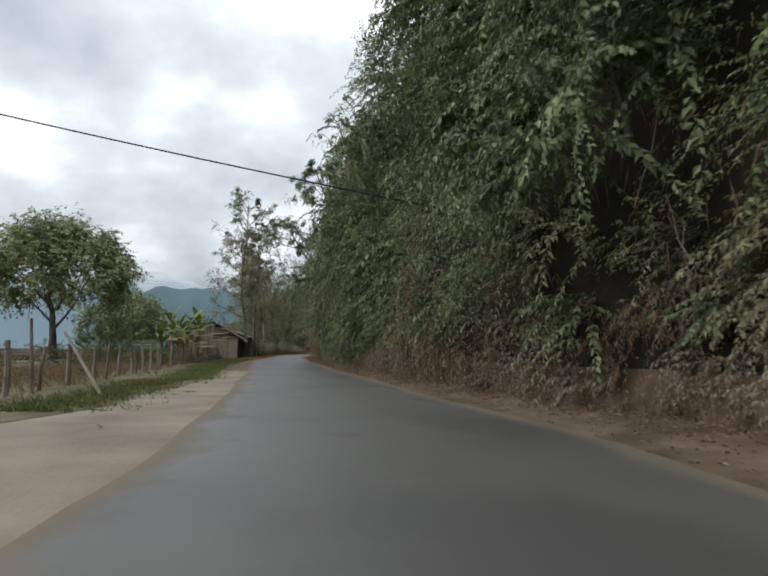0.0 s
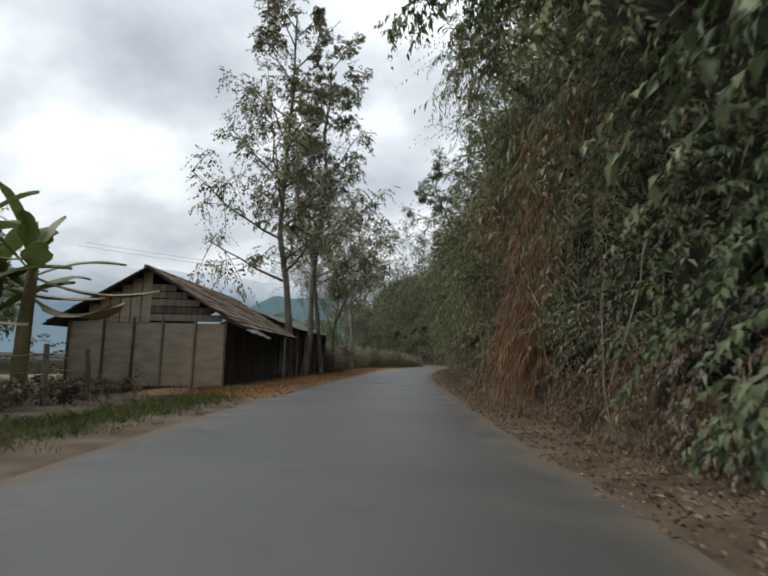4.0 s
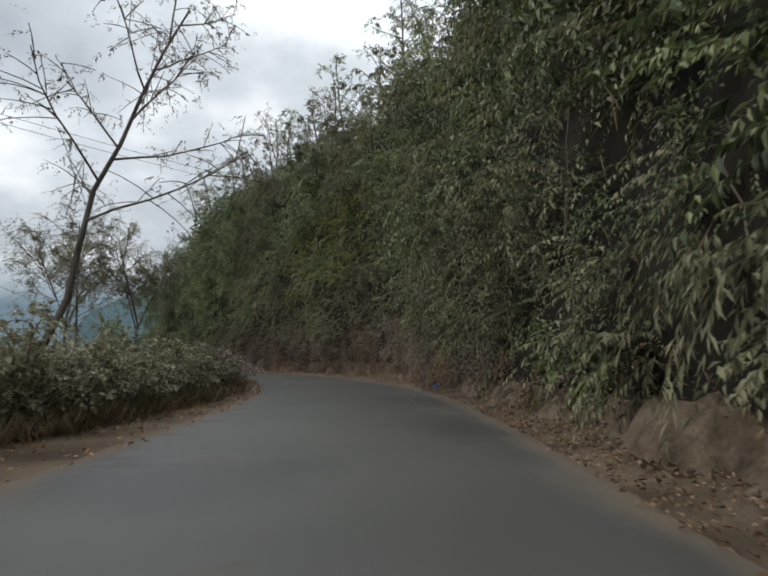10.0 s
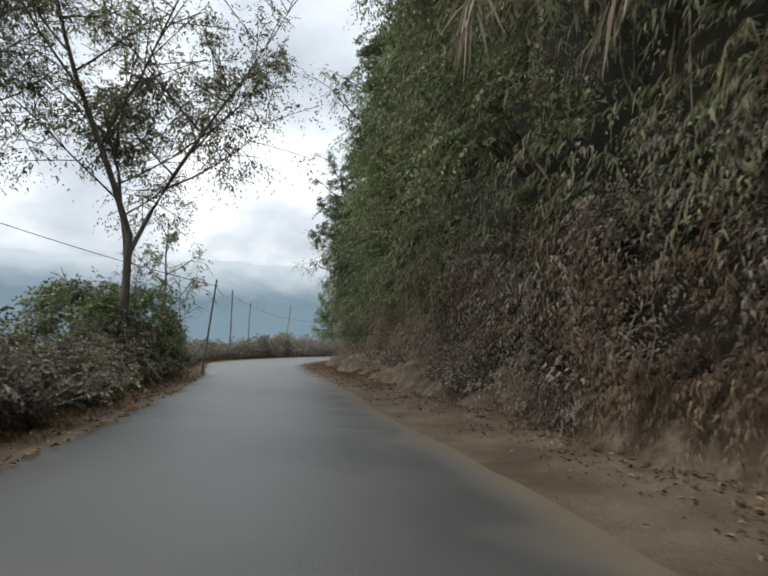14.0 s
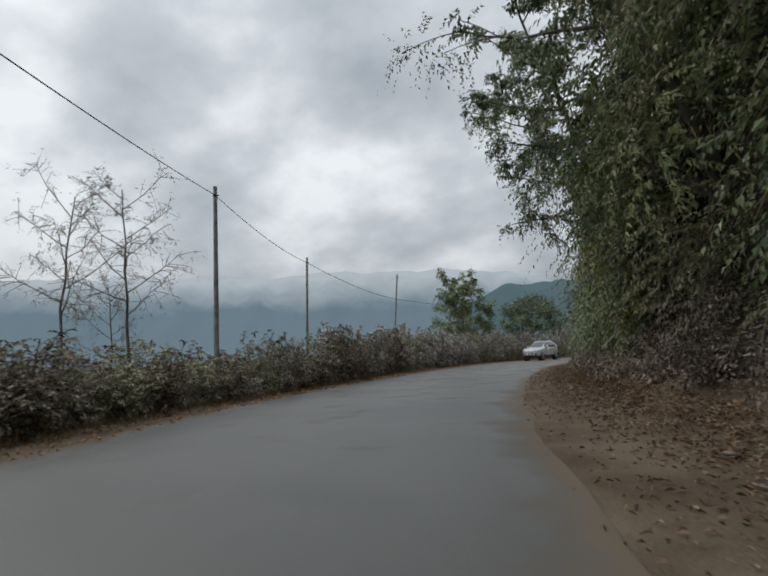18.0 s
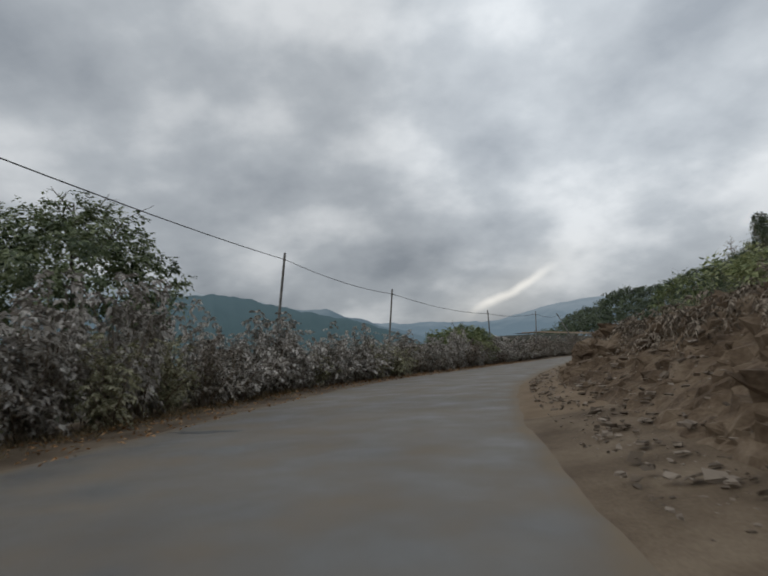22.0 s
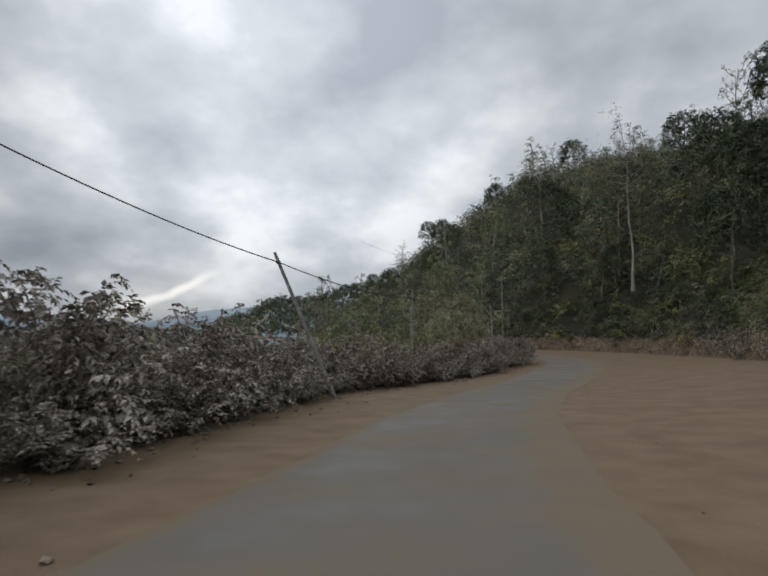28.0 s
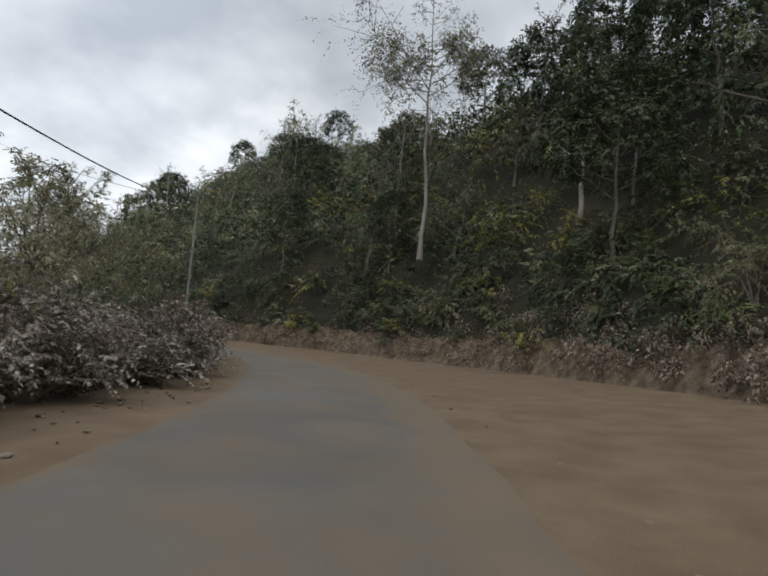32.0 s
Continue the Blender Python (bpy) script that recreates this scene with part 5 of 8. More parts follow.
# the wooded hill: bushes near the road, wide crowns higher up, no bare ground between
wx, wy = rng.uniform(-5, 175, 60000), rng.uniform(225, 470, 60000)
wz, ws, wu = surface(wx, wy)
wd_ = wu - bank_foot(ws)
ok = (ws > 352) & (wz > -6) & (wd_ > 0.5) & (rng.uniform(size=len(wx)) < np.where(wd_ < 9, 0.42, np.clip(0.1 - wd_ / 900, 0.045, 1)))
wx, wy, wz, wd_, ws = wx[ok], wy[ok], wz[ok], wd_[ok], ws[ok]
high = (wd_ > 9) & (rng.uniform(size=len(wx)) < 0.62) | (wd_ > 3.5) & (rng.uniform(size=len(wx)) < 0.16)
wr = np.where(high, rng.uniform(1.8, 4.2, len(wx)), rng.uniform(0.9, 1.9, len(wx)) * np.clip(0.7 + wd_ / 14, 0.7, 2.2))
wc = np.stack([wx, wy, wz + np.where(high, rng.uniform(0.8, 3.8, len(wx)), wr * 0.8)], -1)
upw = np.tile([[-0.3, -0.2, 0.95]], (len(wc), 1))
q = lump(wx, wy, 13, 91) + rng.normal(size=len(wx)) * 0.6
near_ = wd_ < 11
q = np.where(near_, q + 0.45 - 1.9 * (rng.uniform(size=len(q)) < 0.16), q)
for name, sel, key, label in (("forest_bushes", q > 0.35, "leaf_forest_dry", "green bushes and low crowns of the wooded hill"),
                              ("forest_dark_bushes", (q <= 0.35) & (q > -0.7), "leaf_forest", "dark green crowns of the wooded hill"),
                              ("forest_dry_bushes", (q <= -0.7) & (q > -1.25), "leaf_olive", "dull olive crowns of the wooded hill"),
                              ("forest_pale_bushes", q <= -1.25, "leaf_yellow", "yellowing crowns on the wooded hill")):
    v, f = sprays(rng, wc[sel & near_], wr[sel & near_] * 1.15, upw[sel & near_], 15, 18, 0.26, 0.5, 0.45, 0.55, 0.8, 0.9, tri=True)
    stuff(name, v, f, M[key], label, "bush")
    v, f = sprays(rng, wc[sel & ~near_], wr[sel & ~near_] * 1.2, upw[sel & ~near_], 20, 10, 0.6, 0.55, 0.35, 0.5, 0.7, 0.9, tri=True)
    stuff(name, v, f, M[key], label, "forest")
for n in range(110):
    s_, d_ = rt.uniform(357, 402), rt.uniform(0.9, 10)
    x, y, _ = place(s_, float(bank_foot(s_)) + d_)
    z = ground_at(float(x), float(y))[0]
    k = rt.uniform(0.9, 1.7)
    m = pose(float(x), float(y), z + 0.15, rt.uniform(-12, 12), rt.uniform(-25, 0), rt.uniform(0, 360)) @ Matrix.Diagonal((k, k, k, 1))
    ob = copy_thing(protos_d[rt.choice([0, 0, 1, 2, 5, 3])], m)
    ob.matrix_basis = m
# withered brush along the lip of the slope
N = 260
bs = rng.uniform(358, 432, N)
bd = np.abs(rng.normal(size=N)) * 1.5 - 0.05
bc = place(bs, bank_foot(bs) + bd, bank_height(bs, np.maximum(bd, 0.2)) + rng.uniform(-0.1, 0.4, N))
bo = np.tile([[-0.4, -0.5, 0.7]], (N, 1))
v, f = bushes(rng, bc, rng.uniform(0.4, 0.95, N), bo, 10, 18, 0.16, 0.45, 0.8, tri=True)
stuff("withered_brush", v, f, M["leaf_greybrown"], "withered dusty brush along the lip of the wooded slope", "bush")
# a wooded hill far behind
ha, hr_ = rng.uniform(15, 60, 2600), rng.uniform(0.9, 1.02, 2600)
far_hill = table((14, 0), (17, 14), (20, 33), (23, 46), (26, 50), (32, 62), (45, 66), (60, 60))
hz = far_hill(ha) * (1 - np.clip((1.0 - hr_) * 6, 0, 0.9)) + rng.uniform(-3, 3, 2600) + 5.0 * lump(ha, 0 * ha, 4.0, 92) * (hr_ > 0.96)
hc = np.stack([-40 + np.sin(np.radians(ha)) * 592 * hr_, 160 + np.cos(np.radians(ha)) * 592 * hr_, hz], -1)
v, f = sprays(rng, hc, rng.uniform(3, 6.5, 2600), np.tile([[-0.4, -0.8, 0.9]], (2600, 1)), 9, 5, 2.4, 0.6, 0.3, 0.5, 0.8, 0.9, tri=True)
stuff("far_forest", v, f, M["leaf_forest"], "dark forest on a hill far behind", "forest")


# ---- hedge of dusty shrubs on the valley side ----
def shrub_meshes(seed, high, wide, count, leaf, key):
    r = np.random.default_rng(seed)
    lines, c = [], []
    for k in range(16):
        az, sp = r.uniform(0, 6.28), r.uniform(0.15, 1.0) * wide
        h = high * r.uniform(0.6, 1.05) * (1 - 0.3 * (sp / wide) ** 2)
        t = np.linspace(0, 1, 5)[:, None]
        p = np.concatenate([np.cos(az) * sp * t**1.3, np.sin(az) * sp * t**1.3, h * t], 1) + np.cumsum(r.normal(size=(5, 3)) * 0.04, 0)
        lines.append((p, 0.018 * (1 - 0.75 * t[:, 0]) + 0.004))
        for x in (0.32, 0.55, 0.78, 1.0):
            c.append([np.interp(x, t[:, 0], p[:, i]) for i in range(3)])
    c = np.array(c)
    c[:, 2] = np.maximum(c[:, 2], 0.15)
    out = c * [1, 1, 0.5] / (np.linalg.norm(c, axis=1, keepdims=True) + 1e-9) + [0, 0, 0.5]
    lv, lf = sprays(r, c, np.full(len(c), 0.36) * r.uniform(0.7, 1.3, len(c)), out, 4, count // (4 * len(c)), leaf, 0.56, 0.35, 0.5, 0.8, 0.9)
    lv[:, 2] = np.maximum(lv[:, 2], 0.05)
    wv, wf = tubes(lines, 3)
    return (wv, wf), (lv, lf), key


SH = [shrub_meshes(201, 1.7, 1.0, 2050, 0.13, "leaf_dust"), shrub_meshes(202, 2.0, 1.1, 2050, 0.135, "leaf_dust"),
      shrub_meshes(203, 1.5, 1.0, 2050, 0.12, "leaf_olive"), shrub_meshes(204, 1.9, 1.0, 1800, 0.11, "leaf_greybrown"),
      shrub_meshes(205, 1.8, 1.05, 3300, 0.088, "leaf_dustbrown"), shrub_meshes(206, 1.6, 1.05, 2600, 0.1, "leaf_hedge")]
hedge_high = table((95, 1.2), (118, 1.35), (140, 1.1), (160, 0.85), (185, 0.75), (205, 0.9), (225, 0.8), (245, 1.05), (262, 1.3), (285, 1.4), (300, 1.15),
                   (316, 0.95), (335, 0.9), (350, 1.1), (368, 0.95), (380, 0.75), (392, 0.85), (405, 0.8), (451, 0.6))
protos = []
SL = ["grey dust-covered roadside shrub", "tall grey dust-covered roadside shrub", "olive green roadside shrub", "dry brown roadside shrub", "brown dust-covered roadside shrub", "pale olive roadside shrub"]
for k in range(6):
    ob = thing("shrub", SL[k], "shrub", "roadside hedge")
    part("stem_frame", mesh_from("stem_frame", *SH[k][0], M["twig"]), ob)
    part("foliage", mesh_from("foliage", *SH[k][1], M[SH[k][2]]), ob)
    protos.append(ob)
back_v, back_f, nb = [[] for _ in range(5)], [[] for _ in range(5)], [0] * 5
s, stood = 99.0, set()
while s < 415:
    if s < 160:
        k = rt.choice([5, 5, 5, 2, 3])
    elif s < 245:
        k = rt.choice([5, 5, 4, 3, 4, 4])
    elif s < 258:
        k = rt.choice([4, 4, 3, 5, 4])
    elif s < 335:
        k = rt.choice([0, 1, 4, 0, 1, 3, 4] if s > 310 else [0, 1, 0, 4, 1, 5])
    else:
        k = rt.choice([4, 4, 4, 4, 4, 3])
    hgt = float(hedge_high(s)) * (1 + 0.22 * float(lump(np.array([s]), np.array([0.0]), 5.0, 41)[0])) * rt.uniform(0.75, 1.3)
    wide_ = rt.uniform(1.0, 1.5)
    u = float(hedge_foot(s)) - 0.85 + rt.uniform(-0.5, 0.45)
    x, y, z = place(s, u, -0.05)
    m = pose(x, y, z, 0, 0, rt.uniform(0, 360)) @ Matrix.Diagonal((wide_, wide_, hgt, 1))
    if k not in stood:
        protos[k].matrix_basis = m
        stood.add(k)
    else:
        ob = copy_thing(protos[k], m)
        ob.matrix_basis = m
    s += rt.uniform(0.66, 0.92) if 252 < s < 325 else rt.uniform(0.8, 1.05)
# low outer shrubs that spill over the shoulder at the bend
s = 347.0
while s < 381:
    x, y, z = place(s, float(hedge_foot(s)) - 0.2 + rt.uniform(-0.35, 0.3), -0.05)
    wide_ = rt.uniform(0.7, 1.15)
    m = pose(x, y, z, 0, 0, rt.uniform(0, 360)) @ Matrix.Diagonal((wide_, wide_, rt.uniform(0.45, 0.85), 1))
    ob = copy_thing(protos[rt.choice([4, 4, 4, 3])], m)
    ob.matrix_basis = m
    s += rt.uniform(0.7, 1.1)
s = 99.0
while s < 425:
    for row in (1.9, 3.6):
        k = 5 if s < 160 else rt.choice([5, 2, 3]) if s < 250 else rt.choice([0, 1, 3]) if s < 335 else 4
        b = {0: 0, 1: 0, 2: 1, 3: 2, 4: 3, 5: 4}[k]
        hgt = float(hedge_high(s)) * rt.uniform(1.0, 1.5)
        u = float(hedge_foot(s)) - row + rt.uniform(-0.5, 0.5)
        x, y, z = place(s, u, -0.1 - 0.03 * row)
        a = rt.uniform(0, 6.28)
        v, f = SH[k][1]
        v, f = v[: len(v) // 12 * 4], f.reshape(2, -1, 3)[:, : len(v) // 12].reshape(-1, 3)
        ca, sa = math.cos(a) * 1.3, math.sin(a) * 1.3
        w = np.stack([v[:, 0] * ca - v[:, 1] * sa + x, v[:, 0] * sa + v[:, 1] * ca + y, v[:, 2] * hgt + z], -1)
        back_v[b].append(w)
        back_f[b].append(f + nb[b])
        nb[b] += len(w)
    s += rt.uniform(1.3, 1.9)
for b, (key, label) in enumerate((("leaf_dust", "grey dusty thicket behind the roadside hedge"), ("leaf_olive", "olive thicket behind the hedge"),
                                  ("leaf_greybrown", "dry brown thicket behind the roadside hedge"), ("leaf_dustbrown", "brown dusty thicket behind the roadside hedge"),
                                  ("leaf_hedge", "pale olive thicket behind the hedge"))):
    stuff("thicket", np.concatenate(back_v[b]), np.concatenate(back_f[b]), M[key], label, "thicket")


# dry straw, hanging vines and tangled dead branches on the hillside
def strands(r, s_mid, spread, low, high, count, length, girth=(0.02, 0.06)):
    ss = s_mid + r.normal(size=count) * spread
    hh = r.uniform(low, high, count)
    dd = hh / steep(ss)
    at = place(ss, bank_foot(ss) + dd + toe(ss) - r.uniform(0.2, 1.1, count) - overhang(ss) * hh, bank_height(ss, dd + toe(ss)))
    way = r.normal(size=(count, 3)) * [0.35, 0.35, 0.2] + [0, 0, -0.9]
    ln = length * r.uniform(0.5, 1.3, count)
    return leaves(r, at, way, ln, r.uniform(*girth, count))


rv = np.random.default_rng(77)
M["dry_cane"] = material("orange_brown_dry_cane", [(0.17, 0.095, 0.05), (0.33, 0.195, 0.105), (0.5, 0.34, 0.2)], 0.6, 0.9, 0, 20, island=0.8, through=0.2)
ks = np.r_[rv.normal(66.3, 0.75, 26), rv.normal(76.3, 0.7, 14)]
kh = np.r_[rv.uniform(0.8, 7.8, 26), rv.uniform(4.0, 8.5, 14)]
kc, ko = on_face(ks, kh, 0.2 + 0.5 * rv.uniform(size=40))
v, f = merged([sprays(rv, kc, rv.uniform(0.6, 1.6, 40), ko, 15, 18, 0.36, 0.06, 1.1, 1.3, 0.9, 0.8, rank=0.25), strands(rv, 66.4, 0.8, 1.5, 7.5, 420, 1.0, (0.01, 0.03)), strands(rv, 76.3, 0.8, 3.5, 9, 200, 0.9, (0.01, 0.03))])
stuff("dry_bamboo", v, f, M["dry_cane"], "orange-brown dry bamboo hanging from the hillside", "dry bamboo")
sets = [strands(rv, x, 7, 2.5, 9, 330, 0.6, (0.01, 0.028)) for x in (10, 34, 60, 105, 130, 155, 178, 200, 230)]
stuff("hanging_stalks", *merged(sets), M["straw"], "thin dry stalks hanging among the hillside plants", "dry stalks")
lines = []
for k in range(300):
    s_ = rv.uniform(-8, 258)
    h0 = rv.uniform(2.0, 9.5)
    d0 = h0 / float(steep(s_))
    p0 = place(s_, float(bank_foot(s_)) + d0 + float(toe(s_)) - rv.uniform(0.2, 0.9) - float(overhang(s_)) * h0, h0)
    t = np.linspace(0, 1, 7)[:, None]
    ln = min(h0 - 0.3, rv.uniform(1.0, 4.5))
    sway = np.array([rv.normal() * 0.35, rv.normal() * 0.5, 0])
    p = p0 + sway * t**1.5 - np.array([0, 0, ln]) * t + np.cumsum(rv.normal(size=(7, 3)) * 0.06, 0)
    lines.append((p, np.full(7, rv.uniform(0.006, 0.014))))
v, f = tubes(lines, 3)
stuff("hanging_vines", v, f, M["twig"], "grey dead vines and branches hanging over the hillside", "vines")


# a curtain of bare reddish roots
lines = []
for k in range(60):
    s_ = rv.normal(22.0, 0.55)
    h0 = rv.uniform(4.0, 8.0)
    p0 = place(s_, float(bank_foot(s_)) + h0 / float(steep(s_)) - rv.uniform(1.3, 2.3), h0)
    t = np.linspace(0, 1, 8)[:, None]
    ln = h0 - rv.uniform(0.1, 1.5)
    sway = np.array([rv.normal() * 0.25 - 0.2 + 0.5, rv.normal() * 0.4, 0])
    lines.append((p0 + sway * t**1.5 - np.array([0, 0, ln]) * t + np.cumsum(rv.normal(size=(8, 3)) * [0.16, 0.16, 0.05], 0), np.full(8, rv.uniform(0.004, 0.01))))
v, f = tubes(lines, 3)
M["root"] = material("red_brown_roots", [(0.13, 0.085, 0.065), (0.23, 0.16, 0.125), (0.35, 0.27, 0.22)], 3.0, 0.9, 0.3, 25, island=0.5)
stuff("hanging_roots", v, f, M["root"], "curtain of bare red-brown roots hanging to the road", "roots")


# grass on the valley side near the pull-out and dry grass elsewhere
def tufts(r, s0, s1, u_fun, width, count, high, key, name, label):
    ss = r.uniform(s0, s1, count)
    uu = u_fun(ss) + r.normal(size=count) * width
    at = place(ss, uu, -0.02)
    k = np.repeat(np.arange(count), 6)
    base = at[k] + r.normal(size=(len(k), 3)) * [0.06, 0.06, 0]
    way = r.normal(size=(len(k), 3)) * [0.4, 0.4, 0.1] + [0, 0, 1]
    v, f = leaves(r, base, way, high * r.uniform(0.5, 1.3, len(k)), 0.022, 0.2, up=np.array([[1.0, 0.3, 0]]))
    stuff(name, v, f, M[key], label, "grass")


M["slate"] = material("dark_grey_slate", [(0.075, 0.068, 0.06), (0.13, 0.12, 0.108), (0.2, 0.185, 0.168)], 2.5, 0.85, 0.7, 20, rand=0.5)
BOX8 = np.array([[x, y, z] for z in (-1, 1) for x, y in ((-1, -1), (1, -1), (1, 1), (-1, 1))], float)
BOX6 = np.array([[3, 2, 1, 0], [4, 5, 6, 7], [0, 1, 5, 4], [1, 2, 6, 5], [2, 3, 7, 6], [3, 0, 4, 7]])
for k in range(60):
    s_, d_ = rv.normal(267.0, 4.5), abs(rv.normal(0.75, 0.55)) + 0.1
    x, y, z = place(s_, float(bank_foot(s_)) + d_ - 0.04, float(bank_height(s_, d_)) - 0.05)
    w = BOX8 * (1 + rv.normal(size=(8, 3)) * 0.25) * rv.uniform(0.07, 0.2) * [1.0, rv.uniform(0.5, 0.9), rv.uniform(0.12, 0.3)]
    ob = new("slate_rock", mesh_from("slate_rock", w, BOX6, M["slate"]))
    ob.matrix_basis = pose(float(x), float(y), float(z), rv.normal() * 15, -32 + rv.normal() * 14, way_at(s_) + rv.normal() * 30)
    tagged(ob, "dark grey slate slab broken out of the earth cutting", "rock", "slate of the cutting")
ks = rv.uniform(255, 318, 230)
kd = face(ks) / steep(ks) * rv.normal(1.0, 0.16, 230)
kc = place(ks, bank_foot(ks) + kd, bank_height(ks, kd))
v, f = sprays(rv, kc, rv.uniform(0.25, 0.7, 230), np.tile([[-0.6, -0.3, 0.6]], (230, 1)), 10, 14, 0.12, 0.3, 0.6, 0.7, 0.8, 0.9)
stuff("dry_weeds", v, f, M["leaf_greybrown"], "dry brown weeds hanging over the edge of the cutting", "weeds")
tufts(rv, 12, 74, lambda s: hedge_foot(s) - 0.3 + 0.8 * (s > 24), 0.6, 9000, 0.17, "grass", "green_grass", "short green grass along the sandy pull-out")
tufts(rv, 4, 75, lambda s: hedge_foot(s) - 6.0, 1.9, 5000, 0.42, "straw", "dry_grass", "tall dry grass along the field fence")
tufts(rv, 70, 300, lambda s: hedge_foot(s) - 0.3, 0.35, 5000, 0.25, "straw", "verge_grass", "dry grass at the foot of the hedge")
tufts(rv, -10, 262, lambda s: bank_foot(s) + 0.05, 0.12, 3500, 0.3, "straw", "bank_grass", "pale dry grass at the foot of the bank")
tufts(rv, 98, 168, lambda s: hedge_foot(s) - 0.15, 0.3, 3600, 0.6, "straw", "tall_dry_grass", "tall brown dry grass before the olive hedge")
ls = np.r_[rv.uniform(70, 135, 44000), rv.uniform(135, 330, 7000)]
lu = hedge_foot(ls) + np.abs(rv.normal(size=len(ls))) * 1.3 - 0.4
la = place(ls, np.minimum(lu, road_left(ls) + 0.3), 0.06)
v, f = leaves(rv, la, rv.normal(size=(len(ls), 3)) * [1, 1, 0.25], rv.uniform(0.05, 0.14, len(ls)), 0.05, 0.3)
M["litter_orange"] = material("orange_fallen_leaves", [(0.24, 0.12, 0.05), (0.42, 0.23, 0.105), (0.56, 0.35, 0.18)], 0.8, 0.8, 0, 20, island=0.9)
stuff("fallen_leaves", v, f, M["litter_orange"], "orange-brown fallen leaves beside the hut and hedge", "leaf litter")


# loose stones of the cutting
M["stone"] = material("grey_brown_stone", [(0.11, 0.085, 0.062), (0.175, 0.138, 0.105), (0.26, 0.215, 0.17)], 2.5, 0.9, 0.5, 14, island=0.7)
M["stone2"] = material("grey_brown_rock", [(0.12, 0.095, 0.07), (0.185, 0.15, 0.12), (0.27, 0.23, 0.19)], 2.5, 0.9, 0.6, 9, rand=0.5)
ICO = bmesh.new()
bmesh.ops.create_icosphere(ICO, subdivisions=1, radius=1.0)
IV = np.array([v_.co[:] for v_ in ICO.verts])
IF = np.array([[v_.index for v_ in f_.verts] for f_ in ICO.faces])
ICO.free()


def stones(r, ss, dd, size, name, label, key="stone"):
    n = len(ss)
    dd = np.maximum(dd, np.where(dd > -6, road_right(ss) + 0.35 - bank_foot(ss), -99))
    at = place(ss, bank_foot(ss) + dd, np.where(dd > 0, bank_height(ss, dd) - 0.06, 0.02 + foot_rise(ss) * np.clip(1 + dd / 3, 0, 1) ** 1.5))
    sc = size[:, None] * r.uniform(0.45, 1.3, (n, 3)) * [1, 1, 0.5]
    w = IV[None] * (1 + r.normal(size=(n, len(IV), 1)) * 0.26) * sc[:, None]
    a = r.uniform(0, 6.28, n)
    ca, sa = np.cos(a)[:, None], np.sin(a)[:, None]
    w = np.stack([w[..., 0] * ca - w[..., 1] * sa, w[..., 0] * sa + w[..., 1] * ca, w[..., 2]], -1) + at[:, None]
    f = (IF[None] + (np.arange(n) * len(IV))[:, None, None]).reshape(-1, 3)
    stuff(name, w.reshape(-1, 3), f, M[key], label, "stones")


def shards(r, ss, dd, size, name, label):
    """Flat angular slabs lying on the slope of the cutting, tipped at random."""
    n = len(ss)
    dd = np.maximum(dd, road_right(ss) + 0.35 - bank_foot(ss))
    at = place(ss, bank_foot(ss) + dd, np.where(dd > 0, bank_height(ss, dd) - 0.07, 0.03 + foot_rise(ss) * np.clip(1 + dd / 3, 0, 1) ** 1.5))
    box = np.array([[x, y, z] for z in (-1, 1) for x, y in ((-1, -1), (1, -1), (1, 1), (-1, 1))], float)
    w = box[None] * (1 + r.normal(size=(n, 8, 3)) * 0.28) * (size[:, None] * np.stack([r.uniform(0.6, 1.3, n), r.uniform(0.35, 0.9, n), r.uniform(0.12, 0.38, n)], -1))[:, None]
    a, b = r.uniform(0, 6.28, n), r.normal(size=n) * 0.45
    cb, sb = np.cos(b)[:, None], np.sin(b)[:, None]
    w = np.stack([w[..., 0], w[..., 1] * cb - w[..., 2] * sb, w[..., 1] * sb + w[..., 2] * cb], -1)
    ca, sa = np.cos(a)[:, None], np.sin(a)[:, None]
    w = np.stack([w[..., 0] * ca - w[..., 1] * sa, w[..., 0] * sa + w[..., 1] * ca, w[..., 2]], -1) + at[:, None]
    q = np.array([[3, 2, 1, 0], [4, 5, 6, 7], [0, 1, 5, 4], [1, 2, 6, 5], [2, 3, 7, 6], [3, 0, 4, 7]])
    stuff(name, w.reshape(-1, 3), (q[None] + (np.arange(n) * 8)[:, None, None]).reshape(-1, 4), M["stone"], label, "stones")


n_ = 6500
ss = 251 + 95 * rv.uniform(0, 1, n_) ** 1.3
keep_ = lump(ss, rv.uniform(0, 9, n_), 2.5, 29) > -0.5
dd = np.abs(rv.normal(size=n_)) * 1.9 - 0.7
shards(rv, ss[keep_], dd[keep_], 0.014 + 0.07 * rv.uniform(0, 1, keep_.sum()) ** 4.2, "broken_slabs", "flat broken stones strewn over the earth cutting")
n_ = 4200
ss = rv.uniform(256, 372, n_)
shards(rv, ss, rv.normal(0.9, 1.5, n_), 0.012 + 0.04 * rv.uniform(0, 1, n_) ** 4.5, "rubble", "loose broken stones on the earth cutting")
n_ = 3200
ss = rv.uniform(305, 395, n_)
stones(rv, ss, (road_right(ss) - bank_foot(ss)) * rv.uniform(0, 1, n_) + 0.3, 0.008 + 0.03 * rv.uniform(0, 1, n_) ** 4, "gravel", "fine gravel scattered over the dirt apron")
n_ = 900
ss = rv.uniform(140, 262, n_)
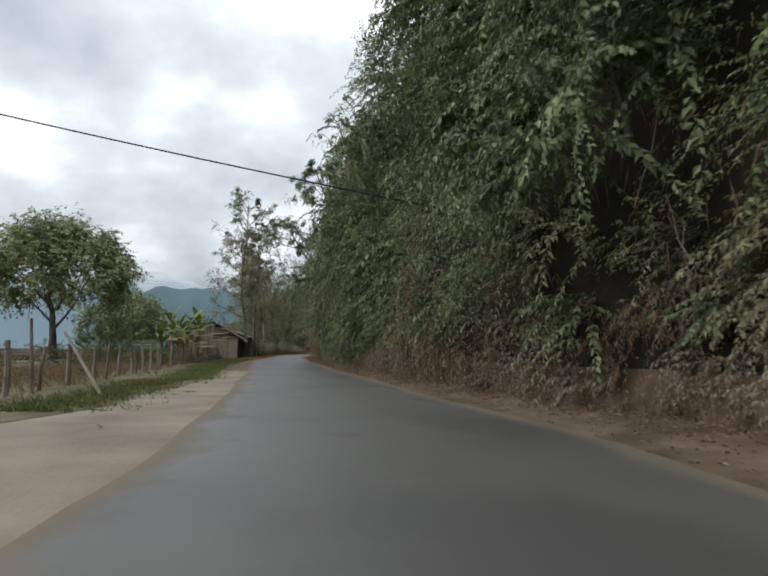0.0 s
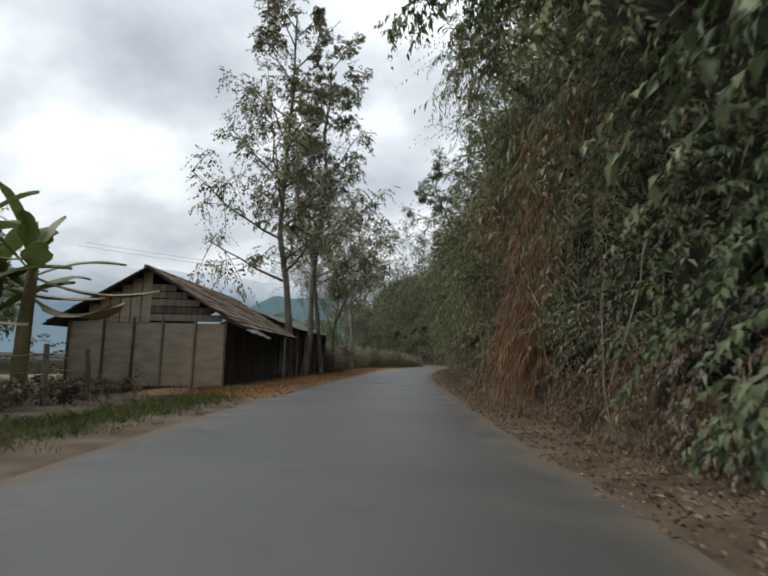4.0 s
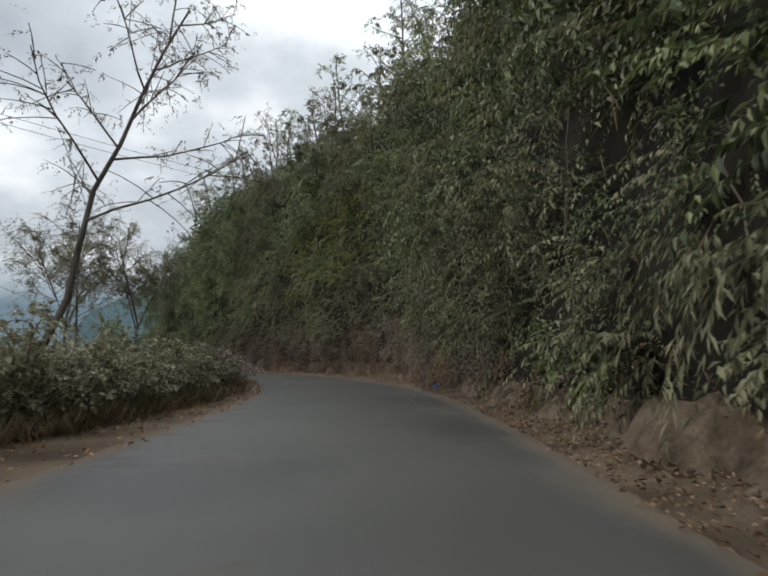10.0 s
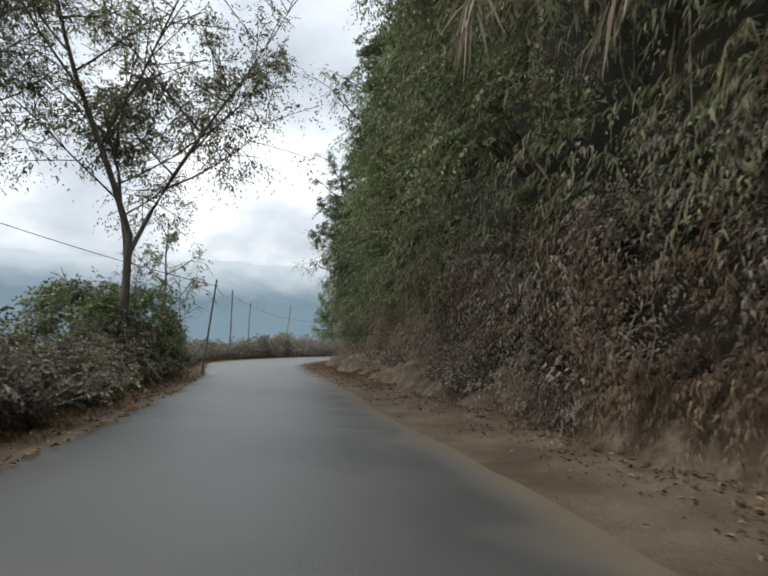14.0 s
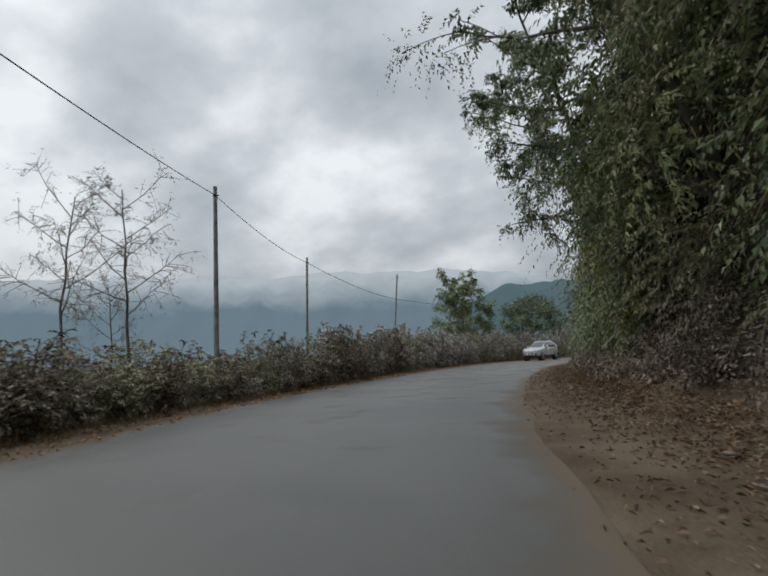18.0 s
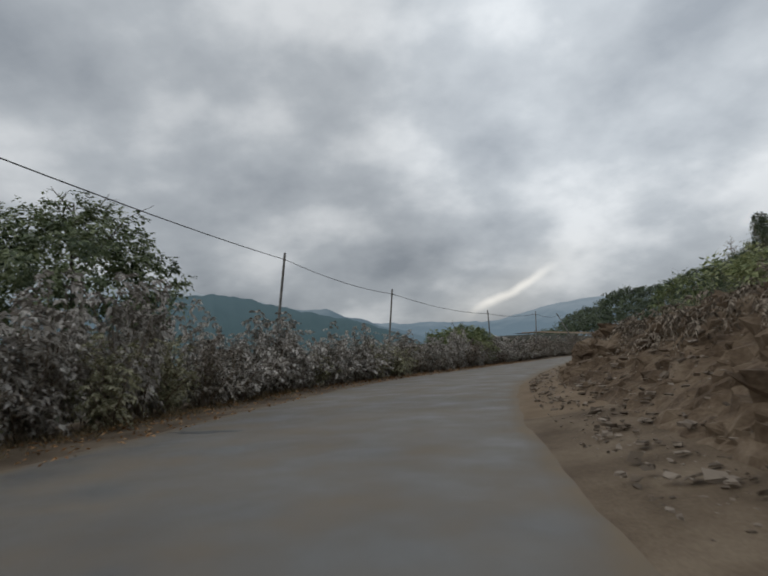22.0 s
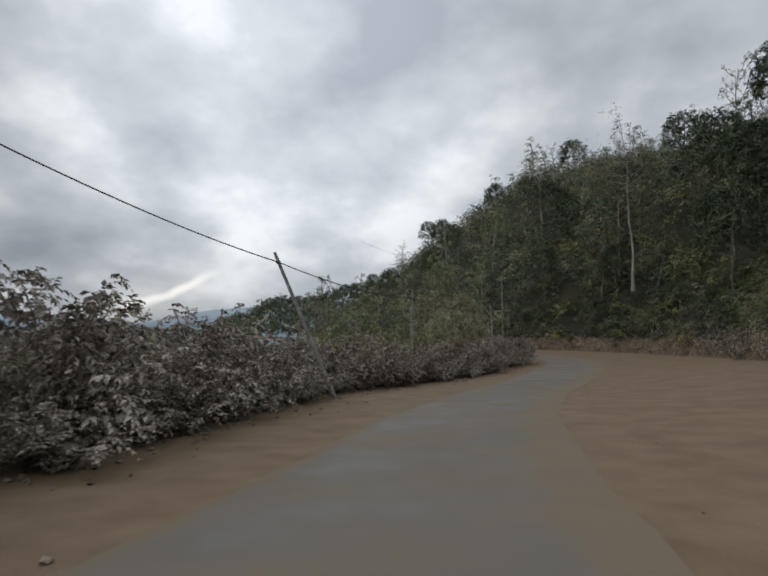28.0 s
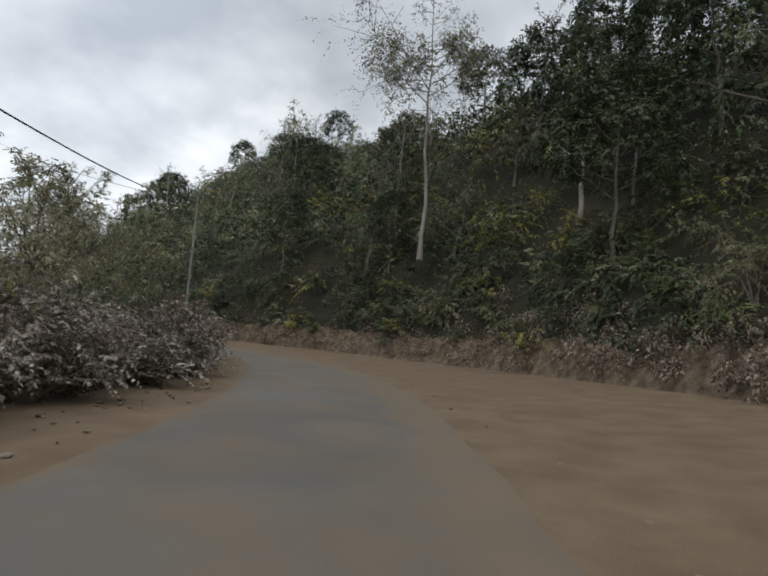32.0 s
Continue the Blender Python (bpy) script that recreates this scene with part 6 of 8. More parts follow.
stones(rv, ss, rv.normal(0.0, 0.35, n_), rv.uniform(0.02, 0.09, n_), "bank_stones", "small stones at the foot of the bank")
n_ = 700
ss = rv.uniform(300, 392, n_)
dl = hedge_foot(ss) - bank_foot(ss) + np.abs(rv.normal(size=n_)) * 0.7
stones(rv, ss, dl, rv.uniform(0.015, 0.05, n_), "verge_stones", "pale stones along the dirt verge")
for k in range(60):
    s_, d_ = rv.uniform(256, 300) if k % 3 else rv.uniform(290, 345), rv.uniform(-0.4, 2.4)
    x, y, z = place(s_, float(bank_foot(s_)) + d_, float(bank_height(s_, d_)) - 0.08 if d_ > 0 else 0.08)
    w = IV * (1 + rv.normal(size=(len(IV), 1)) * 0.3) * rv.uniform(0.04, 0.095) * rv.uniform(0.6, 1.2, 3) * [1.1, 1, 0.6]
    ob = new("rock", mesh_from("rock", w, IF, M["stone2"]))
    ob.matrix_basis = pose(float(x), float(y), float(z), rv.uniform(-25, 25), rv.uniform(-25, 25), rv.uniform(0, 360))
    tagged(ob, "angular grey-brown rock on the earth cutting", "rock", "rocks of the cutting")


# ---- single trees on the valley side ----
def stand(kind, name, label, x, y, z=None, scale=1.0, turn=0.0, lean=(0, 0)):
    zz = ground_at(x, y)[0] if z is None else z
    return tree(kind, name, label, pose(x, y, zz, lean[0], lean[1], 0) @ pose(0, 0, 0, 0, 0, turn) @ Matrix.Diagonal((scale, scale, scale, 1)))


MANGO = tree_meshes(301, 12.5, 0.3, 0.3, 12, 0.36, 0.6, 3, 66, 0.32, 0.62, "leaf_mid", "bark", 0.36, 0.06, droop=0.15, top=0.6, ball=(4.8, 3.9, 6.5, 520), tri=True)
TALL = tree_meshes(302, 25, 0.24, 0.24, 22, 0.25, 0.5, 8, 56, 0.27, 0.55, "leaf_olive", "bark", 0.38, 0.004, tri=True)
TALL2 = tree_meshes(303, 24, 0.2, 0.34, 15, 0.2, 0.55, 7, 48, 0.27, 0.55, "leaf_olive", "bark", 0.38, 0.05, tri=True)
ROADSIDE = tree_meshes(304, 20, 0.22, 0.38, 11, 0.34, 0.7, 11, 32, 0.25, 0.55, "leaf_olive", "bark_pale", 0.36, 0.03, forks=3, split=0.28, tri=True)
TIERED = tree_meshes(305, 18.5, 0.2, 0.5, 10, 0.24, 0.15, 8, 46, 0.34, 0.6, "leaf_dark", "bark", 0.5, 0.02, tri=True)
SPARSE = tree_meshes(306, 13.5, 0.15, 0.58, 9, 0.36, 0.5, 15, 40, 0.19, 0.36, "leaf_olive", "bark", 0.33, 0.03, forks=3, split=0.4, droop=0.1, tri=True)
BARE = tree_meshes(307, 15, 0.12, 0.4, 12, 0.34, 0.4, 14, 8, 0.13, 0.36, "leaf_greybrown", "bark", 0.22, 0.03, tri=True)
BROAD = tree_meshes(308, 12.5, 0.22, 0.22, 10, 0.38, 0.4, 3, 62, 0.34, 0.62, "leaf_dark", "bark", 0.3, 0.03, droop=0.1, ball=(5.0, 4.6, 6.6, 330), tri=True)
ROUND = tree_meshes(309, 9.5, 0.18, 0.2, 10, 0.32, 0.45, 3, 56, 0.3, 0.65, "leaf_mid", "bark", 0.34, 0.03, droop=0.15, ball=(3.8, 4.1, 5.0, 280), tri=True)
YOUNG = tree_meshes(310, 9, 0.09, 0.35, 9, 0.32, 0.6, 7, 24, 0.2, 0.4, "leaf_olive", "bark", 0.36, 0.04, tri=True)
FOREST = tree_meshes(312, 13, 0.17, 0.3, 10, 0.3, 0.5, 3, 34, 0.42, 0.45, "leaf_forest", "bark", 0.34, 0.03, droop=0.2, ball=(3.6, 4.6, 8.6, 230), tri=True)
PALE = tree_meshes(311, 16.4, 0.16, 0.7, 14, 0.42, 0.4, 14, 40, 0.2, 0.45, "leaf_olive", "bark_pale", 0.4, 0.01, droop=0.1, tri=True)

stand(MANGO, "mango_tree", "round-crowned dark green fruit tree behind the fence", -22.8, -43.4, 0, 1.08)
stand(TALL, "tall_tree", "very tall open-crowned tree beside the wooden hut", -15.6, -3.1, 0, 1.0, 180)
stand(TALL2, "tall_tree", "tall thin-trunked tree between hut and shed", -15.0, -1.6, 0, 1.0, 250)
stand(TALL2, "tall_tree", "tall slender tree in front of the dark shed", -14.9, 2.2, 0, 0.86, 10)
stand(BARE, "bare_tree", "thin half-bare tree in front of the dark shed", -16.1, 6.0, 0, 1.15, 30)
stand(SPARSE, "forked_tree", "forked small-leaved tree beside the shed", -16.0, 10.3, 0, 0.8, 140)
stand(ROADSIDE, "roadside_tree", "two-stemmed tall tree on orange dirt beside the road", -17.3, 24.6, 0)
stand(TIERED, "tiered_tree", "tall tree with flat tiers of leaves", -25.4, 62.6)
stand(BROAD, "broad_tree", "broad dark green tree beyond the hedge", -40, 66, None, 1.0)
stand(ROUND, "round_tree", "dense tree beyond the hedge", -31, 61, None, 1.05)
stand(ROUND, "round_tree", "dense tree in the valley", -46, 84, None, 1.1, 50)
stand(BARE, "leaning_tree", "leaning half-bare tree above the hedge", -19.6, 64.5, None, 1.12, 0, (0, 17))
stand(BARE, "bare_tree", "thin bare tree beyond the hedge", -25, 80, None, 0.75, 90)
stand(SPARSE, "sparse_tree", "three-stemmed sparse tree with feathery leaves", -29.3, 101.2, 0)
stand(SPARSE, "sparse_tree", "sparse feathery tree at the road bend", -33.5, 95.8, 0, 1.0, 200)
stand(YOUNG, "young_tree", "young broad-leaved tree above the bushes", -42.5, 116.8, None, 1.15)
stand(ROUND, "big_bush", "dense dark roadside bush", -33.2, 105.2, -1.2, 0.55)
stand(ROUND, "big_bush", "dense dark bush below a sparse tree", -31.0, 101.0, -1.2, 0.5, 120)
stand(BARE, "bare_tree", "bare spreading tree in the valley", -70, 141, None, 0.95)
stand(BARE, "bare_tree", "bare forked tree in the valley", -61, 139.5, None, 0.75, 140)
stand(BARE, "bare_tree", "small bare tree in the valley", -77, 148, None, 0.7, 240)
OPEN = tree_meshes(313, 10.6, 0.2, 0.22, 15, 0.5, 0.42, 9, 90, 0.28, 0.6, "leaf_mid", "bark", 0.34, 0.03, droop=0.2, tri=True)
xa, ya = -70.2, 196.7
stand(OPEN, "broad_tree", "open-crowned green tree standing over the dusty hedge", float(xa), float(ya), -1.0, 1.1, 30)
xb, yb = -63.2, 204.9
stand(BROAD, "round_tree", "dense rounded dark green tree behind the hedge", float(xb), float(yb), -1.0, 0.86, 10)
xc, yc, _ = place(283, -27)
stand(ROUND, "round_tree", "small green tree behind the hedge", float(xc), float(yc), -2.0, 0.7, 80)
HUMP = tree_meshes(314, 4.2, 0.12, 0.15, 10, 0.4, 0.5, 3, 64, 0.19, 0.6, "leaf_mid", "bark", 0.34, 0.03, droop=0.15, ball=(2.75, 1.75, 1.95, 300))
xd, yd, _ = place(325.0, -7.7)
stand(HUMP, "round_bush", "round bright green bush in the hedge", float(xd), float(yd), -0.45, 0.95, 200)
stand(PALE, "pale_tree", "tall pale thin-crowned tree on the wooded slope", 35.6, 275.4, 8.0)
for x, y, k, a in ((28.0, 262.5, 0.72, 0), (33, 258, 0.75, 70), (38, 264, 0.78, 140), (44, 259, 0.82, 200), (50, 260, 0.92, 20), (33, 262, 0.6, 250), (45, 270, 0.88, 310), (57, 266, 1.05, 50),
                   (40, 280, 0.5, 90), (48, 284, 0.6, 130), (55, 278, 0.7, 10), (42, 292, 0.6, 180), (52, 297, 0.7, 220), (62, 290, 0.75, 300), (122, 409, 1.0, 0), (115, 437, 0.75, 50), (109, 441, 0.7, 80),
                   (101, 354, 0.9, 120), (116, 337, 1.0, 60), (88, 330, 1.0, 190), (76, 316, 1.0, 240), (66, 305, 0.8, 20), (96, 372, 0.95, 90), (80, 352, 0.9, 30), (62, 338, 0.9, 150), (70, 365, 0.85, 110)):
    stand(FOREST, "forest_tree", "tall dark green tree of the wooded hill", x, y, None, k, a)
stand(PALE, "pale_tree", "thin pale leaning trunk on the wooded slope", 50.0, 268.0, 12.0, 0.85, 100, (6, 8))
for x, y, k, a in ((11.5, 276, 0.62, 60), (14, 279.5, 0.75, 100), (16, 283, 0.8, 150), (19, 288, 0.85, 220), (12.5, 273.2, 0.5, 20), (9.5, 279, 0.75, 90), (20, 293, 0.9, 130), (6, 281, 0.8, 70), (-4, 275, 0.7, 30)):
    stand(YOUNG if a % 40 else BARE, "young_tree", "young thin-stemmed tree behind the roadside shrubs", x, y, None, k * (1.0 if a % 40 else 0.6), a)
FEATHER = tree_meshes(315, 5.5, 0.06, 0.3, 10, 0.4, 0.5, 8, 24, 0.14, 0.4, "leaf_hedge", "bark", 0.5, 0.04, droop=0.1)
for s_, u_, k, a in ((392, -7.5, 0.8, 0), (396, -9.5, 0.95, 80), (387, -10, 0.9, 150), (401, -8.5, 0.9, 220), (383, -8, 0.7, 300)):
    x, y, _ = place(s_, u_)
    stand(FEATHER, "feathery_tree", "small feathery pale olive tree behind the hedge", float(x), float(y), None, k, a)
for s_, u_, k, a in ((66, -17, 0.75, 0), (72, -19, 0.9, 60), (78, -22, 0.8, 10), (58, -18, 0.6, 100)):
    x, y, _ = place(s_, u_)
    stand(ROUND, "garden_tree", "dense green tree behind the banana plants", float(x), float(y), 0, k, a)

COLUMN = tree_meshes(316, 17, 0.18, 0.15, 14, 0.16, 0.6, 3, 64, 0.24, 0.45, "leaf_mid", "bark", 0.42, 0.02, droop=0.3, ball=(2.6, 7.4, 9.2, 330), tri=True)
for s_, d_, z_, k, a in ((199, 2.4, 3.0, 0.9, 0), (206, 2.8, 3.0, 1.0, 70), (211, 3.0, 2.5, 1.0, 140), (217, 3.0, 2.2, 0.95, 220)):
    x, y, _ = place(s_, float(bank_foot(s_)) + d_)
    stand(COLUMN, "leafy_tree", "tall green tree leafy from the foot up", float(x), float(y), z_, k, a)
# overhanging trees at the edge of the hillside
LEAN = tree_meshes(320, 11, 0.17, 0.3, 12, 0.38, 0.3, 8, 100, 0.17, 0.55, "leaf_dark", "bark", 0.34, 0.03, tri=True)
for s_, d_, h_, k, tilt in ((40, 0.8, 6, 0.9, -24), (62, 1.0, 6.5, 1.0, -30), (97, 1.6, 6.5, 1.0, -26), (128, 2.2, 8, 0.8, -12), (178, 2.0, 9, 0.9, -16), (194, 2.2, 8, 1.0, -8),
                            (206, 2.2, 8, 0.9, -4), (222, 2.4, 6, 0.9, -14), (234, 2.2, 5, 0.95, -20), (242, 2.0, 4.5, 0.95, -22), (248, 2.0, 4.2, 0.95, -18)):
    x, y, z = place(s_, float(bank_foot(s_)) + d_, h_)
    h = way_at(s_)
    tree(LEAN, "overhanging_tree", "dark leafy tree leaning out from the hillside",
         pose(float(x), float(y), float(z), 0, 0, h) @ pose(0, 0, 0, 0, tilt, 0) @ pose(0, 0, 0, 0, 0, s_ * 37 % 360) @ Matrix.Diagonal((k, k, k, 1)), "overhanging trees")


# ---- utility poles and wires ----
M["pole"] = material("weathered_concrete_pole", [(0.16, 0.155, 0.145), (0.24, 0.23, 0.215), (0.32, 0.31, 0.29)], 4, 0.9, 0.4, 30)
M["cable"] = material("black_cable", [(0.012, 0.012, 0.013), (0.02, 0.02, 0.02)], 4, 0.6, 0, 30)
M["iron"] = material("rusty_iron", [(0.06, 0.05, 0.045), (0.1, 0.075, 0.06)], 8, 0.7, 0.3, 40)


def pole(foot, top, radius, label):
    foot, top = np.array(foot, float), np.array(top, float)
    ob = thing("utility_pole", label, "utility pole", "roadside poles", pose(*foot))
    d = top - foot
    t = np.linspace(0, 1, 5)[:, None]
    v, f = tubes([(d * t, radius * (1.15 - 0.4 * t[:, 0]))], 8)
    part("shaft", mesh_from("shaft", v, f, M["pole"], True), ob)
    n = d / np.linalg.norm(d)
    v, f = tubes([(d * 0.955 + np.array([0, 0, x]), np.array([radius + 0.012] * 2)) for x in ()] + [(np.stack([d - n * 0.34, d - n * 0.29]), np.array([radius] * 2))], 8)
    part("collar", mesh_from("collar", v, f, M["iron"]), ob, "iron collar band")
    v, f = tubes([(np.stack([d - n * 0.3, d - n * 0.3 + [0.0, 0.14, 0.02]]), np.array([0.02, 0.028]))], 6)
    part("insulator", mesh_from("insulator", v, f, M["iron"]), ob, "small dark insulator")
    return top - n * 0.3


def ground_pt(s_, u_, z_):
    return tuple(float(k) for k in place(s_, u_, z_))


POLES = [((206.6, -4.0, -0.3), (206.6, -3.5, 4.5), 0.05), ((238.3, -8.1, -0.4), (238.3, -8.1, 7.3), 0.085), ((250.0, -10.5, -0.4), (250.0, -10.3, 7.0), 0.075),
         ((265.0, -12.5, -0.4), (265.0, -11.7, 8.1), 0.075), ((302.0, -9.7, -0.3), (302, -8.8, 6.2), 0.07), ((313.3, -8.7, -0.3), (312.4, -7.6, 5.4), 0.065),
         ((329.4, -6.4, -0.3), (328.3, -6.1, 4.7), 0.065), ((340.0, -5.3, -0.3), (340.0, -5.0, 5.0), 0.065), ((356.2, -6.2, -0.3), (354.5, -8.4, 5.5), 0.075),
         ((364.0, -4.6, -0.2), (363.0, -6.1, 4.1), 0.06), ((372.3, -5.7, -0.2), (372.0, -5.5, 3.95), 0.055)]
tops = []
for a, b, r in POLES:
    lean_ = abs(a[1] - b[1]) > 1
    tops.append(pole(ground_pt(*a), ground_pt(*b), r, "leaning grey utility pole beside the hedge" if lean_ else "slim grey utility pole standing in the hedge"))
tops[3] = tops[3] - np.array([0, 0, 1.9])
tops.append(pole((3.1, 265.9, -0.2), (2.6, 265.7, 4.1), 0.055, "slim grey utility pole among dusty shrubs"))
tops.append(pole((22.6, 282.6, 0.0), (22.2, 282.2, 9.0), 0.07, "tall thin utility pole at the road bend"))
pole(ground_pt(291, -13.5, -0.3), ground_pt(291, -13.4, 5.6), 0.09, "short concrete utility pole beside green trees")


def wire(a, b, sag, radius, label):
    a, b = np.array(a, float), np.array(b, float)
    t = np.linspace(0, 1, 24)[:, None]
    p = a * (1 - t) + b * t - np.array([0, 0, 4 * sag]) * t * (1 - t)
    v, f = tubes([(p, np.full(24, radius))], 4)
    ob = new("overhead_wire", mesh_from("overhead_wire", v, f, M["cable"], True))
    return tagged(ob, label, "wire", "overhead wires")


for a, b in zip(tops[1:-1], tops[2:]):
    wire(a, b, 0.012 * np.linalg.norm(b - a) + 0.1, 0.016, "black overhead wire sagging between poles")
wire(tops[0], tops[1], 0.5, 0.014, "black overhead wire sagging between poles")
wire((-40, 90, 9), tops[0], 0.6, 0.014, "black overhead wire sagging between poles")
wire((-34.0, -64.5, 16.0), (5.2, -69.4, 6.3), 0.35, 0.03, "thick black cable crossing the road to the hillside")
wire((-66, 44, 19.0), (-19.5, 110, 22), 1.0, 0.02, "thin high power line above the valley")
wire((-66.5, 43.5, 18.3), (-19.5, 110.5, 21.4), 1.0, 0.02, "thin high power line above the valley")
wire(tops[-1], (30, 320, 20), 0.6, 0.014, "black overhead wire climbing the wooded slope")


# ---- wooden hut and shed ----
M["plank"] = material("weathered_grey_planks", [(0.09, 0.075, 0.06), (0.17, 0.14, 0.115), (0.26, 0.225, 0.185)], 2.0, 0.9, 0.6, 30, rand=0.35, stretch=(4, 4, 0.4))
M["darkplank"] = material("smoke_dark_planks", [(0.03, 0.028, 0.026), (0.055, 0.05, 0.045), (0.09, 0.08, 0.07)], 2.0, 0.9, 0.6, 30, rand=0.3, stretch=(4, 4, 0.4))
M["panel"] = material("pale_woven_panel", [(0.24, 0.195, 0.145), (0.33, 0.275, 0.21), (0.4, 0.34, 0.265)], 1.2, 0.9, 0.5, 60, rand=0.15, stretch=(1, 1, 3))
M["shingle"] = material("mossy_wood_shingles", [(0.1, 0.075, 0.056), (0.2, 0.15, 0.108), (0.32, 0.245, 0.175)], 1.5, 0.9, 0.5, 30, rand=0.55)
M["tin"] = material("dull_fibre_sheet", [(0.13, 0.115, 0.105), (0.2, 0.18, 0.165), (0.27, 0.25, 0.23)], 1.2, 0.8, 0.3, 30, rand=0.3)
M["tarp"] = material("faded_blue_tarpaulin", [(0.03, 0.05, 0.085), (0.055, 0.085, 0.13), (0.1, 0.13, 0.17)], 1.5, 0.6, 0.4, 9)

hut_m = pose(-14.05, -15.9, 0, 0, 0, 7.6)   # front corner by the road; x to the road, y along it
hut = thing("wooden_hut", "old wooden hut with pale panel doors and a shingle roof", "hut", place=hut_m)
HW, HL, EAVE, RIDGE = 6.4, 11.9, 2.75, 4.75
for k in range(37):
    part("wall_plank", boxes("wall_plank", M["darkplank"], ((-0.04, 0.16 + 0.32 * k, EAVE / 2 - 0.05), (0.05 + 0.015 * (k % 3), 0.3, EAVE - 0.05 * (k % 2)))), hut)
part("back_wall", boxes("back_wall", M["darkplank"], ((-HW / 2, HL - 0.05, EAVE / 2), (HW - 0.2, 0.08, EAVE))), hut)
part("far_wall", boxes("far_wall", M["plank"], ((-HW + 0.05, HL / 2, EAVE / 2), (0.08, HL - 0.2, EAVE))), hut)
for k, (x0, x1) in enumerate(((-1.25, -0.12), (-2.55, -1.32), (-3.7, -2.62), (-4.9, -3.78), (-6.3, -4.98))):
    part("wall_panel", boxes("wall_panel", M["panel"], (((x0 + x1) / 2, 0.02 - 0.01 * (k % 2), 1.28), (x1 - x0, 0.04, 2.5)), bevel=0.01), hut, "pale woven wall panel")
for x in (-0.05, -1.28, -2.58, -3.74, -4.94, -6.35):
    part("post", boxes("post", M["plank"], ((x, -0.03, 1.35), (0.09, 0.1, 2.75), (0, 0.6, 0)), bevel=0.015), hut, "grey timber post")
for k in range(5):
    z = 2.6 + 0.3 * k
    w = HW * (1 - (z + 0.28 - EAVE) / (RIDGE - EAVE)) if z + 0.28 > EAVE else HW
    part("gable_plank", boxes("gable_plank", M["plank"], ((-HW / 4 * (w / HW) - (HW - w) / 2 + (HW - w) / 4 * 0 - 0.0, 0.0, z + 0.14), (max(w / 2, 0.3), 0.05, 0.27), (0, 1.0 * (k % 2), 0)), bevel=0.008), hut)
for k in range(6):
    x = -3.3 - 0.42 * k
    top = RIDGE - abs(x + HW / 2) * (RIDGE - EAVE) / (HW / 2) - 0.15
    if top > 2.7:
        part("gable_plank", boxes("gable_plank", M["panel"], ((x, -0.02, (2.55 + top) / 2), (0.38, 0.05, top - 2.5)), bevel=0.008), hut, "upright pale gable board")
roof = part("roof", boxes("roof", M["plank"], ((-HW / 2, HL / 2, RIDGE - 0.02), (0.14, HL + 1.2, 0.12)), bevel=0.02), hut, "ridge beam and shingle roof")
# shingles on the slope by the road and on the far slope
slope = math.atan2(RIDGE - EAVE + 0.35, HW / 2 + 0.75)
run = math.hypot(RIDGE - EAVE + 0.35, HW / 2 + 0.75)
sh_me = [boxes("shingle", M["shingle"], ((0, 0, 0), (0.5, 0.42, 0.03), (0, 0, a)), bevel=0.008) for a in (-2, 1, 3)]
rs = random.Random(11)
for side in (1, -1):
    base = boxes("roof_deck", M["darkplank"], ((side * run / 2 * math.cos(slope) - HW / 2, HL / 2, RIDGE - run / 2 * math.sin(slope) - 0.05), (run, HL + 1.0, 0.05), (0, side * math.degrees(slope), 0)))
    part("roof_deck", base, roof)
    rows_, cols_ = (11, 29) if side > 0 else (4, 9)
    for i in range(rows_):
        for j in range(cols_):
            q = (i + 0.55) * run / rows_
            ob = part("shingle", rs.choice(sh_me), roof)
            ob.matrix_basis = (pose(side * q * math.cos(slope) - HW / 2, -0.45 + (j + 0.5) * (HL + 0.9) / cols_, RIDGE - q * math.sin(slope) + 0.03 + rs.uniform(0, 0.02),
                                    rs.uniform(-3, 3), side * math.degrees(slope) - side * rs.uniform(2, 7), rs.uniform(-4, 4))
                               @ Matrix.Diagonal((1.0 if side > 0 else 2.1, 1.0 if side > 0 else 2.5, 1, 1)))
for k in range(3):
    part("awning_sheet", boxes("awning_sheet", M["tin"], ((0.42, 0.5 + 1.15 * k, 2.52 - 0.05 * k), (1.5, 1.2, 0.025), (4, 24 + 2 * k, 3 * k)), bevel=0.006), hut, "sagging fibre-cement awning sheet")
part("tarpaulin", boxes("tarpaulin", M["tarp"], ((0.06, 10.9, 1.25), (0.03, 1.3, 1.9), (2, 3, 1)), bevel=0.01), hut, "faded blue tarpaulin hung on the wall")

shed_m = pose(*ground_pt(88.4, -7.2, 0), 0, 0, 3.5)
shed = thing("dark_shed", "dark upright-plank shed with a low sheet roof", "shed", place=shed_m)
for k in range(41):
    part("plank", boxes("plank", M["darkplank"], ((-0.03 + 0.012 * (k % 3), 0.14 + 0.27 * k, 1.6), (0.045, 0.24, 3.1 + 0.06 * math.sin(k * 2.1)), (0, 0.5 * math.sin(k), 0))), shed)
part("front_wall", boxes("front_wall", M["darkplank"], ((-2.6, 0.0, 1.45), (5.1, 0.06, 2.9))), shed)
part("back_wall", boxes("back_wall", M["darkplank"], ((-5.2, 5.55, 1.35), (0.06, 11.1, 2.7))), shed)
part("end_wall", boxes("end_wall", M["darkplank"], ((-2.6, 11.1, 1.45), (5.1, 0.06, 2.9))), shed)
